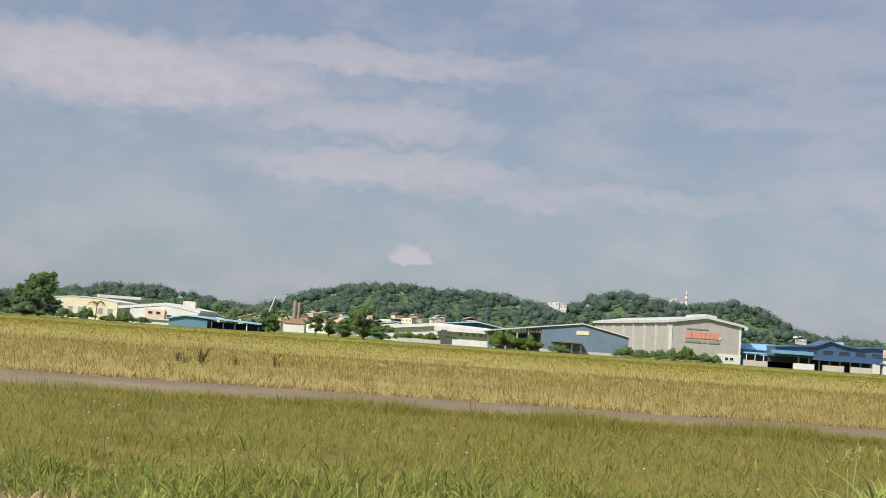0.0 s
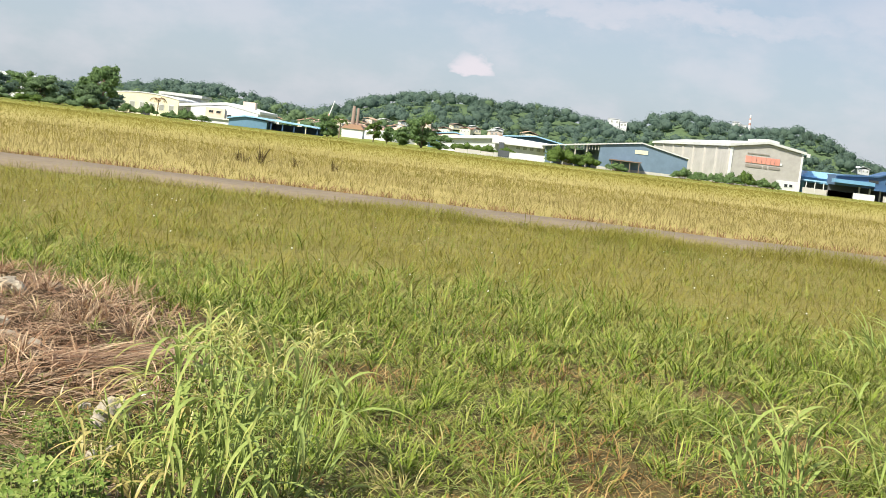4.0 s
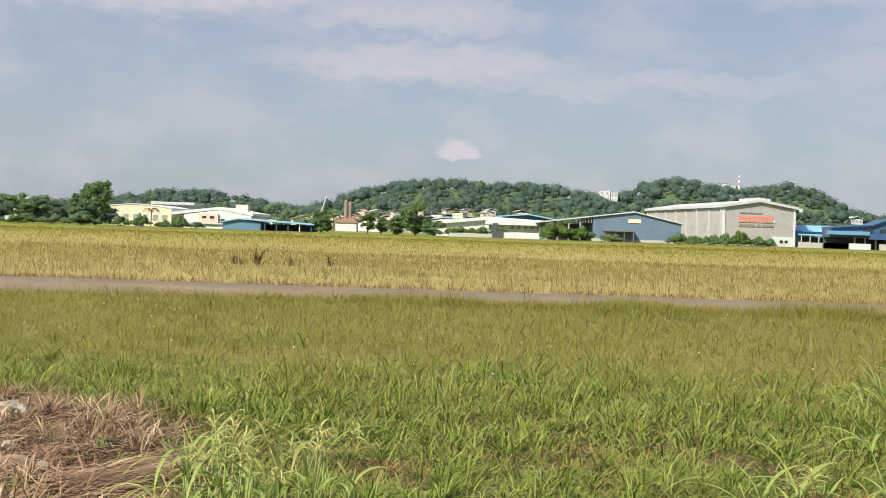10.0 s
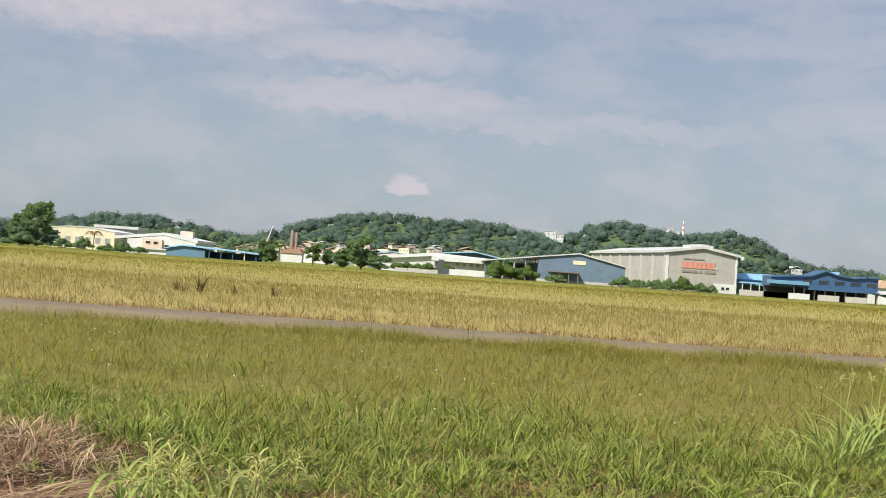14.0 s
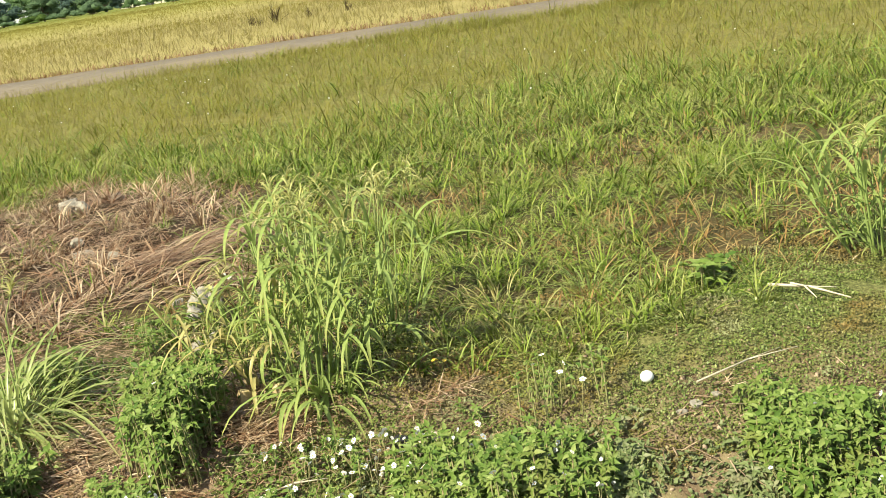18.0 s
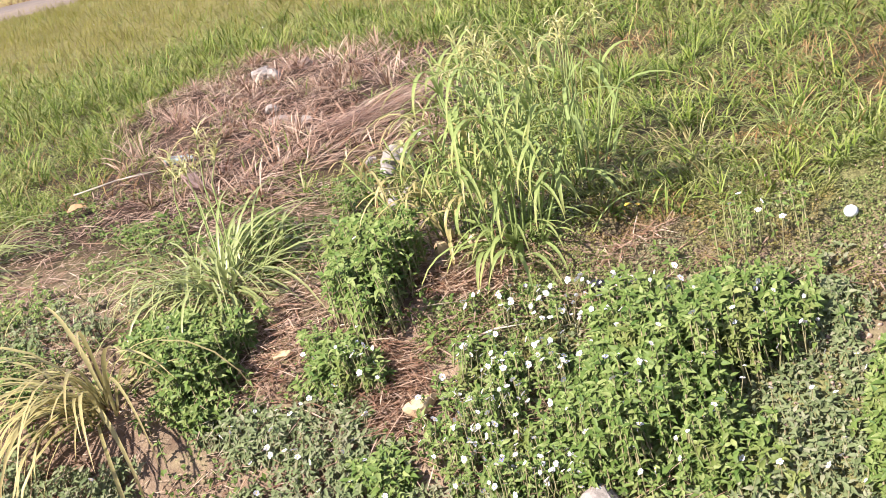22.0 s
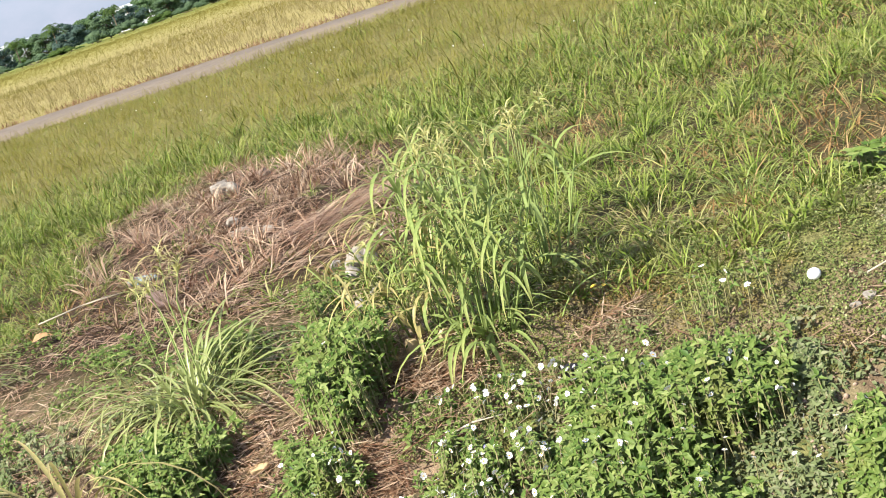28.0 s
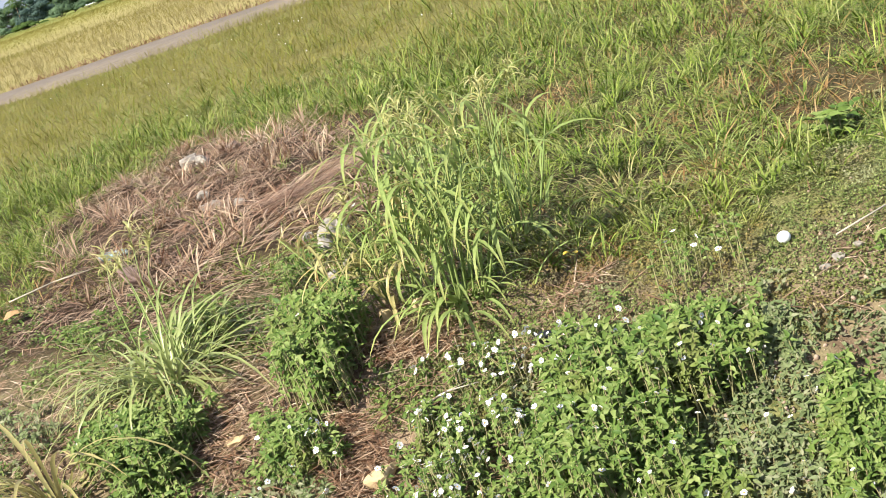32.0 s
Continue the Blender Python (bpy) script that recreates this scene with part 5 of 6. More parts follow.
# brown thatch lying low in the meadow
x, y = scatter(4.8, 12.0, -0.84, 0.48, 20000, 1.1)
ok = (y > meadow_edge(x) - 0.1) & (mound_amount(x, y) < 0.5) & (smooth_noise(x, y, 0.9, 5.0) + 0.5 * smooth_noise(x, y, 2.3, 1.0) > -0.1)
x, y = x[ok], y[ok]
tufts("meadow_thatch", x, y, rng.uniform(0.10, 0.22, len(x)), 1, 0.007, 76, 30, M["thatch"], "brown withered grass low between the green tufts", 2, 0.02)
# withered spots, straw lying every way
x, y = rng.uniform(-0.9, 2.9, 16000), rng.uniform(5.2, 9.2, 16000)
ok = rng.random(len(x)) < dryness(x, y)
x, y = x[ok], y[ok]
tufts("withered_spots", x, y, rng.uniform(0.07, 0.2, len(x)), 1, 0.0065, 78, 35, M["thatch"], "withered reddish brown grass in spots at the meadow's edge", 3, 0.02)
# middle meadow, finer and yellower towards the paved strip, low beside it
x, y = scatter(9.6, 26.4, -0.80, 0.54, 22000)
open_side = np.clip((-np.degrees(np.arctan2(x, y)) - 9) / 8, 0, 1)
low = np.clip(EYE * (1 - y / (27.2 + 1.0 * (1 - open_side))), 0.11, 0.26) + (0.12 + 0.10 * (1 - open_side)) * np.clip(smooth_noise(x, 0 * y, 0.55, 6.0) + 0.4 * smooth_noise(x, y, 1.3, 4.0) + 0.5 * smooth_noise(x, y, 1.9, 3.0), 0, 1) + 0.26 * np.exp(-((x - 3.2) / 1.7) ** 2 - ((y - 24.6) / 1.6) ** 2)
ok = mound_amount(x, y) < 0.1
x, y, low = x[ok], y[ok], low[ok]
lush = np.clip(1.0 + 0.35 * smooth_noise(x, y, 0.5, 3.0) + 0.5 * smooth_noise(x, y, 1.7, 2.0) + rng.normal(0, 0.25, len(x)), 0.35, 2.0)
green = rng.random(len(x)) < np.clip((15.0 - y + 3.0 * smooth_noise(x, y, 0.4, 1.0)) / 6, 0.04, 0.97)
tufts("green_verge_grass", x[green], y[green], (low * lush)[green] * 0.9, 9, 0.0095, 44, 78, M["grass"], "green grass of the middle meadow", 3, 0.09, 0.4)
tufts("yellow_verge_grass", x[~green], y[~green], (low * lush * 0.85)[~green], 5, 0.0080, 42, 80, M["verge"], "fine olive grass going to seed beside the paved strip", 2, 0.10, 0.3)
# taller fringe at the strip's near edge, in stretches
x, y = rng.uniform(-9, 15, 5200), rng.uniform(24.2, 26.5, 5200)
rise = 0.24 + 0.18 * smooth_noise(x, 0 * x, 0.42, 2.4) + 0.10 * smooth_noise(x, y, 1.9, 1.0)
ok = (rise > 0.16) & (rng.random(len(x)) < np.clip((x + 9) / 6, 0, 1))
tufts("verge_fringe", x[ok], y[ok], rise[ok] * 1.25, 6, 0.0065, 26, 60, M["verge"], "taller olive grass hiding stretches of the paved strip", 2, 0.08, 0.3)
# single tall seed stalks standing over the meadow
x, y = scatter(5.2, 26.5, -0.80, 0.5, 4000)
xs, ys = scatter(11.5, 26.3, -0.80, 0.52, 15000)
x, y = np.append(x, xs), np.append(y, ys)
ok = (mound_amount(x, y) < 0.2) & (y > meadow_edge(x) + 0.15)
x, y = x[ok], y[ok]
grass_field("meadow_seed_stalks", x, y, rng.uniform(0.16, 0.36, len(x)), 0.0055, 26, 50, M["straw"], "pale seed stalks standing over the meadow", 2)

# far field: dry standing grass, greener towards its far edge
x, y = scatter(31.7, 70.0, -0.76, 0.56, 20000, 1.05)
tall = np.clip(1.0 + 0.25 * smooth_noise(x, y, 0.35, 4.0) + 0.2 * smooth_noise(x, y, 1.1, 2.0), 0.5, 1.6)
pale = rng.random(len(x)) < np.clip((62 - y + 14 * smooth_noise(x, y, 0.12, 2.0)) / 24, 0.1, 0.85)
tufts("dry_field_grass", x[pale], y[pale], 0.33 * tall[pale], 4, 0.011, 26, 55, M["straw"], "straw-yellow dry grass of the wide field", 2, 0.12, 0.2)
tufts("olive_field_grass", x[~pale], y[~pale], 0.30 * tall[~pale], 4, 0.012, 30, 60, M["olive"], "olive green grass between the straw of the wide field", 2, 0.12, 0.2)
x, y = scatter(31.8, 75.0, -0.74, 0.56, 3000)
grass_field("dry_field_stalks", x, y, rng.uniform(0.4, 0.85, len(x)), 0.014, 8, 22, M["straw"], "taller pale stalks in the dry field", 2)
x, y = scatter(62.0, 190.0, -0.76, 0.57, 36000, 0.9)
pale = rng.random(len(x)) < np.clip((100 - y) / 70, 0.0, 0.5)
for pick, mat, name, label in ((pale, "straw", "far_field_straw", "dry straw tufts farther out in the field"), (~pale, "olive", "far_field_grass", "olive grass running on to the far edge of the field")):
    grass_field(name, x[pick], y[pick], rng.uniform(0.16, 0.34, pick.sum()), 0.014 + y[pick] * 0.0004, 24, 50, M[mat], label, 1, 2, 0.25)
x, y = scatter(150.0, 296.0, -0.76, 0.57, 20000)
grass_field("far_edge_grass", x, y, rng.uniform(0.14, 0.30, len(x)), 0.11, 26, 40, M["olive"], "greener rank grass at the far edge of the field", 1, 2, 0.3)
# rusty dead tufts along the far kerb of the strip
x = rng.uniform(-26, 20, 7000)
y = 31.5 + np.abs(rng.normal(0, 0.4, len(x)))
ok = smooth_noise(x, 0 * x, 0.8, 1.0) + 0.6 * smooth_noise(x, 0 * x, 3.0, 2.0) > -0.5
x, y = x[ok], y[ok]
grass_field("rusty_kerb_grass", x, y, rng.uniform(0.10, 0.30, len(x)), 0.015, 36, 45, M["rust"], "rust-brown dead tufts along the paved strip", 2)


# ---- the heap of rubble and dead grass ----
# straw and stems lying flat, combed in a slowly turning way
x, y = rng.uniform(-6.0, -1.2, 26000), rng.uniform(5.4, 11.2, 26000)
ok = rng.random(len(x)) < mound_amount(x, y) * np.clip(0.55 + 0.9 * smooth_noise(x, y, 3.1, 4.0), 0.08, 1.0)
x, y = x[ok], y[ok]
n = len(x)
comb = 3.0 * smooth_noise(x, y, 1.1, 2.0) + rng.normal(0, 0.7, n)
at = np.stack([x, y, ground_height(x, y) + rng.uniform(0.0, 0.05, n)], 1)
v, q, u = blades(at, comb, rng.uniform(0.09, 0.34, n), rng.uniform(0.005, 0.011, n), rng.uniform(62, 90, n), rng.uniform(0, 35, n), 3)
tagged(part("dead_grass_heap", np_mesh("dead_grass_heap", v, [q], u), M["dead"]), "matted pinkish brown dead grass over the heap of rubble", "grass", kind="stuff")
# dead tussocks, blades splayed from one foot
x, y = rng.uniform(-6.0, -1.2, 1500), rng.uniform(5.4, 11.2, 1500)
ok = (rng.random(len(x)) < mound_amount(x, y) * np.clip(0.4 + 0.9 * smooth_noise(x, y, 2.2, 7.0), 0.05, 1)) & (np.hypot((x + 1.95) / 0.5, (y - 6.9) / 0.5) > 1)
x, y = x[ok], y[ok]
tufts("dead_tussocks", x, y, rng.uniform(0.10, 0.27, len(x)), 20, 0.0085, 40, 50, M["dead"], "splayed dead brown tussocks on the heap", 3, 0.025, 0.35)
# a few green tufts coming up through it
x, y = rng.uniform(-5.4, -1.6, 420), rng.uniform(5.8, 10.6, 420)
ok = (mound_amount(x, y) > 0.15) & (smooth_noise(x, y, 2.0, 5.0) > -0.05)
tufts("green_shoots", x[ok], y[ok], rng.uniform(0.08, 0.20, ok.sum()), 8, 0.0085, 44, 75, M["fresh"], "sparse green shoots coming up through the dead grass", 3, 0.03)
# a swathe of straw laid one way, arching over a hump
n = 1100
x, y = rng.normal(-1.98, 0.30, n), rng.normal(6.85, 0.40, n)
hump = 0.09 * np.exp(-((x + 1.95) / 0.38) ** 2 - ((y - 6.9) / 0.5) ** 2)
at = np.stack([x - 0.1, y, ground_height(x, y) + hump * rng.uniform(0.3, 1.0, n)], 1)
v, q, u = blades(at, rng.normal(0.35, 0.5, n), rng.uniform(0.12, 0.36, n), rng.uniform(0.005, 0.009, n), rng.uniform(64, 84, n), rng.uniform(15, 45, n), 4)
tagged(part("flattened_straw", np_mesh("flattened_straw", v, [q], u), M["dead"]), "swathe of pale straw combed flat on the heap", "straw", kind="stuff")
# bare soil between the weeds, on the level: middle, half sizes, turn
BARE = [(-1.72, 3.70, 0.45, 0.12, -1.25), (-1.15, 3.25, 0.36, 0.10, -1.26), (-1.07, 4.09, 0.29, 0.15, -0.82), (0.23, 3.05, 0.28, 0.08, 1.44)]


def within(x, y, lobe):
    cx, cy, a, b, turn = lobe
    u = (x - cx) * math.cos(turn) + (y - cy) * math.sin(turn)
    v = -(x - cx) * math.sin(turn) + (y - cy) * math.cos(turn)
    return np.hypot(u / a, v / b)


def bare_soil(x, y):
    return np.min([within(x, y, lobe) for lobe in BARE], 0) < 1.0


# low dead litter over the foreground soil
x, y = scatter(2.2, 7.0, -1.0, 0.35, 34000)
patch = smooth_noise(x, y, 2.1, 9.0) + 0.5 * smooth_noise(x, y, 5.0, 3.0)
mat_part = (x > -0.75) & (y > 3.75)
combed = (within(x, y, BARE[1]) < 1.2) | (within(x, y, BARE[2]) < 1.2)
ok = (((patch > np.where(x > -0.1, 0.35, -0.45)) & (~mat_part | (rng.random(len(x)) < 0.07)) & ~((within(x, y, BARE[0]) < 0.8) & (rng.random(len(x)) < 0.6)) & ~((within(x, y, BARE[3]) < 1) & (rng.random(len(x)) < 0.5))) | combed) & (y < meadow_edge(x) + 0.3)
x, y = x[ok], y[ok]
# straw heaped thicker in three spots: beside the tall clump, between the weeds, on the mat
for spot, many in ((BARE[0], 420), (BARE[1], 900), (BARE[2], 900), ((0.58, 3.86, 0.21, 0.05, 0.91), 45), ((-0.38, 4.10, 0.22, 0.05, 0.9), 160)):
    a, d = rng.uniform(0, 6.28, many), np.sqrt(rng.random(many))
    u, w = np.cos(a) * d * spot[2], np.sin(a) * d * spot[3]
    x = np.append(x, spot[0] + u * math.cos(spot[4]) - w * math.sin(spot[4]))
    y = np.append(y, spot[1] + u * math.sin(spot[4]) + w * math.cos(spot[4]))
x, y = onto_bank(x, y)
n = len(x)
at = np.stack([x, y, ground_height(x, y) + rng.uniform(0.0, 0.03, n)], 1)
v, q, u = blades(at, rng.uniform(0, 6.28, n), rng.uniform(0.04, 0.10, n) + 0.14 * rng.random(n) ** 3, rng.uniform(0.004, 0.0075, n), rng.uniform(72, 92, n), rng.uniform(0, 12, n), 2)
tagged(part("straw_litter", np_mesh("straw_litter", v, [q], u), M["dead"]), "dry stalks lying over the soil between the weeds", "straw", kind="stuff")


# ---- creeping ground cover ----
def creeping(name, x, y, size, mat, label, lift=0.05):
    """Tiny flat leaves, four corners each."""
    n = len(x)
    x, y = onto_bank(x, y)
    at = np.stack([x, y, ground_height(x, y) + lift * rng.random(n) * (0.5 + 0.3 * smooth_noise(x, y, 7.0, 2.0) + 0.5 * smooth_noise(x, y, 19.0, 5.0))], 1)
    yaw, tilt = rng.uniform(0, 6.28, n), rng.normal(0.3, 0.45, n)
    ax = np.stack([np.cos(yaw) * np.cos(tilt), np.sin(yaw) * np.cos(tilt), np.sin(tilt)], 1)
    side = np.stack([-np.sin(yaw), np.cos(yaw), rng.normal(0, 0.4, n)], 1)
    s = (size * rng.uniform(0.6, 1.4, n))[:, None]
    v = np.stack([at, at + ax * s * 0.5 + side * s * 0.34, at + ax * s, at + ax * s * 0.5 - side * s * 0.34], 1).reshape(-1, 3)
    return tagged(part(name, np_mesh(name, v, [np.arange(n)[:, None] * 4 + np.arange(4)], np.tile([0, 0.5, 1, 0.5], n)), mat), label, "ground cover", kind="stuff")


x = rng.uniform(-1.15, 2.4, 165000)
y = rng.uniform(3.2, 6.1, 165000)
thin = smooth_noise(x, y, 2.4, 4.0) + 0.5 * smooth_noise(x, y, 6.0, 1.0)
ok = ~bare_soil(x, y) & (y < meadow_edge(x) + 0.45) & (thin > -0.9) & (y > 3.3 + 0.2 * smooth_noise(x, y, 3.0))
creeping("creeping_mat", x[ok], y[ok], 0.0105, M["creeper"], "low creeping mat of tiny olive leaves with brown patches", 0.04)
x = rng.uniform(-5.6, -0.7, 52000)
y = rng.uniform(2.3, 6.9, 52000)
thin = smooth_noise(x, y, 1.9, 6.0) + 0.6 * smooth_noise(x, y, 5.0, 2.0)
ok = (thin > 0.12) & (y < meadow_edge(x) + 0.2) & ~bare_soil(x, y)
creeping("low_weeds", x[ok], y[ok], 0.022, M["weed"], "low olive weeds between dry stalks", 0.08)
x = rng.uniform(-0.7, 1.6, 26000)
y = rng.uniform(2.1, 3.7, 26000)
thin = smooth_noise(x, y, 4.0, 6.0) + 0.6 * smooth_noise(x, y, 9.0, 2.0)
ok = thin > 0.0
creeping("dusty_low_weeds", x[ok], y[ok], 0.020, M["dusty"], "low dusty grey-green weeds on the stony soil", 0.05)
# crumbs of soil and small rubble on the bare spots
x, y = rng.uniform(-2.3, 1.3, 26000), rng.uniform(2.1, 5.0, 26000)
ok = bare_soil(x, y) | (rng.random(26000) < np.where((x > 0) & (y < 3.6), 0.3, 0.07))
x, y = onto_bank(x[ok], y[ok])
size = 0.003 + 0.009 * rng.random(len(x)) ** 4
lv, lf = lumps(np.stack([x, y, ground_height(x, y) + size * 0.3], 1), size[:, None] * rng.uniform(0.35, 1.5, (len(x), 3)))
tagged(part("soil_crumbs", np_mesh("soil_crumbs", lv, [lf]), M["crumb"]), "loose pinkish soil crumbs and grit between the weeds", "soil", kind="stuff")


# ---- weeds ----
def flower_mesh(name, petal, size=0.0135, petals=5):
    """A small open flower: rounded cupped petals round a yellow eye."""
    shape = [(0.06, 0.0, 0.0), (0.42, 0.34, 0.06), (0.80, 0.44, 0.13), (1.0, 0.20, 0.12), (1.0, -0.20, 0.12), (0.80, -0.44, 0.13), (0.42, -0.34, 0.06)]
    v = []
    for k in range(petals):
        a, long = k * 2 * math.pi / petals + 0.1 * math.sin(k * 5.0), size * (1 + 0.12 * math.sin(k * 2.3))
        for u, w, h in shape:
            v.append((long * (u * math.cos(a) - w * math.sin(a)), long * (u * math.sin(a) + w * math.cos(a)), long * h * (1 + 0.5 * math.sin(k * 3.1))))
    v = np.array(v)
    first = np.arange(petals)[:, None] * 7
    tris = first + np.array([0, 1, 6])
    quads = np.concatenate([first + np.array(q) for q in ((1, 2, 5, 6), (2, 3, 4, 5))])
    centre = ICO_V * size * 0.22 + [0, 0, size * 0.08]
    me = np_mesh(name, np.concatenate([v, centre]), [tris, quads, ICO_F + len(v)])
    me.materials.append(petal)
    me.materials.append(M["pollen"])
    total = len(me.polygons)
    ids = np.zeros(total, np.int32)
    ids[total - len(ICO_F):] = 1
    me.polygons.foreach_set("material_index", ids)
    return me


WHITE, VIOLET = flower_mesh("flower", M["petal"]), flower_mesh("violet_flower", M["violet"], 0.012, 4)


def over_ground(lx, ly, h):
    """The place that hides the level spot (lx, ly) from the eye and stands h above the ground."""
    lx, ly, h = np.asarray(lx, float), np.asarray(ly, float), np.asarray(h, float)
    high = bank_k(ly) * 1.05
    low = high * 0.45
    for _ in range(24):
        s = (low + high) / 2
        above = EYE * (1 - s) - ground_height(s * lx, s * ly) > h
        low, high = np.where(above, s, low), np.where(above, high, s)
    return np.stack([s * lx, s * ly, EYE * (1 - s)], -1)


def weed_patch(lobes, stems, height, leaf, mat, label, seed, flowers=(), violets=(), category="weed", name="weed_shrub", random_flowers=0, shape=1.0, lush=6):
    """A leafy weed clump: upright stems with crossed pairs of leaves and a rosette on each top. Lobes: middle, half sizes, turn on the level."""
    r = np.random.default_rng(seed)
    stems = int(stems * 1.15)
    area = np.array([q[2] * q[3] for q in lobes])
    pick = r.choice(len(lobes), stems, p=area / area.sum())
    a, d = r.uniform(0, 6.28, stems), np.sqrt(r.random(stems)) * np.where(r.random(stems) < 0.14, r.uniform(1.0, 1.5, stems), 1.0)
    cx, cy, ha, hb, tn = np.array(lobes).T[:, pick]
    wob = 1 + 0.24 * np.sin(3 * a + seed) + 0.15 * np.sin(5 * a + 2 * seed) + 0.08 * np.sin(9 * a + 3 * seed)
    u, w = np.cos(a) * d * ha * wob, np.sin(a) * d * hb * wob
    lx, ly = cx + u * np.cos(tn) - w * np.sin(tn), cy + u * np.sin(tn) + w * np.cos(tn)
    tall = height * (1 - 0.55 * np.minimum(d, 1) ** 2 * shape) * r.uniform(0.55, 1.1, stems) * (1 + 0.22 * smooth_noise(lx, ly, 7.0, seed))
    top = over_ground(lx, ly, tall)
    mid = top.mean(0)
    x0, y0 = float(mid[0]), float(mid[1])
    z0 = float(ground_height(np.array(x0), np.array(y0)))
    slope = 0.45 * min(1.0, max(0.0, (5.4 - y0) / 1.2))
    t = thing(name, (x0, y0, z0), label, category, "leafy weeds beside the drain")
    foot = np.stack([top[:, 0] + r.normal(0, 0.015, stems), top[:, 1] + 0.25 * slope * tall, 0 * lx], 1)
    foot[:, 2] = ground_height(foot[:, 0], foot[:, 1]) - 0.02
    top, foot = top - [x0, y0, z0], foot - [x0, y0, z0]
    tagged(part("stem_work", np_mesh("stem_work", *rods(foot, top, 0.004, 0.0022, 4)), M["stem"], t), kind="stuff")
    base, yaw, pitch, size = [], [], [], []
    for i in range(stems):
        nodes = min(4, max(2, int(tall[i] / (leaf * 0.8))))
        turn_i, big = r.uniform(0, 6.28), r.uniform(0.75, 1.2)
        for k in range(nodes):
            f = 1 - k / nodes * 0.8
            spot = foot[i] + (top[i] - foot[i]) * f
            whorl = lush if k == 0 else (4 if k == 1 else 2)
            for j in range(whorl):
                base.append(spot + r.normal(0, 0.003, 3))
                yaw.append(turn_i + k * 1.57 + j * 6.283 / whorl + r.normal(0, 0.25))
                pitch.append(r.normal(0.42 if k == 0 else 0.05, 0.25))
                size.append(leaf * big * r.uniform(0.5, 1.05) * (0.62 if k == 0 and j % 2 else 1.0))
    size, yaw = np.array(size), np.array(yaw)
    v, f, u = leaves(np.array(base), yaw, np.array(pitch) * 0.45 + slope * np.sin(yaw), size, size * r.uniform(0.36, 0.50, len(size)), r.normal(0, 0.3, len(size)) + slope * np.cos(yaw))
    tagged(part("foliage", np_mesh("foliage", v, f, u), mat, t), kind="stuff")
    spots = [(fx, fy, WHITE) for fx, fy in flowers] + [(fx, fy, VIOLET) for fx, fy in violets]
    for _ in range(random_flowers):
        i = r.integers(stems)
        spots.append((lx[i] + r.normal(0, 0.02), ly[i] + r.normal(0, 0.02), WHITE))
    for fx, fy, me in spots:
        near = np.argmin(np.hypot(lx - fx, ly - fy))
        rise = tall[near] + r.uniform(0.02, 0.06)
        p = over_ground(fx, fy, rise) - [x0, y0, z0]
        stalk = part("flower_stalk", np_mesh("flower_stalk", *rods([p + [r.normal(0, 0.015), r.normal(0, 0.015), -0.6 * rise]], [p], 0.0018, 0.0014, 4)), M["stem"], t)
        f = part("flower", me, None, stalk, "small violet flower" if me is VIOLET else "small white flower with a yellow eye")
        f.location = tuple(p)
        f.rotation_euler = (r.normal(0.5, 0.45), r.normal(-0.2, 0.5), r.uniform(0, 6.28))
        k = r.uniform(0.5, 1.0)
        f.scale = (k, k, k)
    return t


GREEN, DUST = M["weed"], M["dusty"]
lush_label = "lush green leafy weed clump with pointed leaves"
weed_patch([(-0.20, 3.36, 0.46, 0.32, 1.4), (-0.38, 2.97, 0.36, 0.25, -1.49)], 920, 0.27, 0.043, GREEN, "big " + lush_label, 11,
           [(-0.06, 3.34), (0.05, 3.14), (-0.05, 3.05), (0.01, 2.9), (-0.34, 2.56), (-0.24, 2.6), (-0.06, 2.98), (-0.17, 2.84), (-0.39, 3.1), (-0.22, 3.75), (0.03, 3.62)], random_flowers=60)
weed_patch([(-0.15, 2.64, 0.24, 0.17, -1.38), (-0.42, 2.60, 0.18, 0.14, 0.0)], 210, 0.13, 0.046, GREEN, "broad-leaved dusty weeds under the lush clump", 24, [(-0.15, 2.25), (-0.2, 2.18), (-0.17, 2.15), (-0.19, 2.38), (-0.06, 2.48), (0.0, 2.53), (-0.17, 2.44)], random_flowers=6)
weed_patch([(-0.83, 3.04, 0.38, 0.17, -1.32), (-0.72, 3.33, 0.32, 0.15, -0.54), (-0.69, 2.70, 0.25, 0.14, -0.53)], 340, 0.17, 0.036, GREEN, "straggling green weed clump thick with small white flowers", 12,
           [(-0.61, 3.3), (-0.6, 3.2), (-0.58, 3.12), (-0.5, 2.99), (-0.47, 3.0), (-0.56, 2.91), (-0.53, 2.89), (-0.68, 3.02), (-0.92, 3.12), (-0.89, 3.09), (-0.51, 2.4),
            (-0.72, 2.72), (-0.59, 2.71), (-0.49, 2.31), (-0.51, 2.21), (-0.64, 2.19), (-0.83, 2.26), (-0.59, 2.24), (-0.45, 2.14), (-0.75, 2.56), (-0.66, 2.52), (-0.81, 2.51), (-0.85, 2.46), (-0.81, 2.74)],
           [(-0.70, 2.66), (-0.72, 2.70), (-0.62, 2.61), (-0.79, 3.36)], random_flowers=200)
weed_patch([(-0.65, 3.78, 0.32, 0.20, 0.19)], 60, 0.10, 0.030, GREEN, "sparse low weed with small white flowers beside the mat", 13,
           [(-0.72, 3.77), (-0.61, 3.46), (-0.52, 3.55), (-0.5, 3.41), (-0.47, 3.6), (-0.31, 3.84), (-0.24, 3.87), (-0.46, 3.9), (-0.43, 4.01)], random_flowers=60)
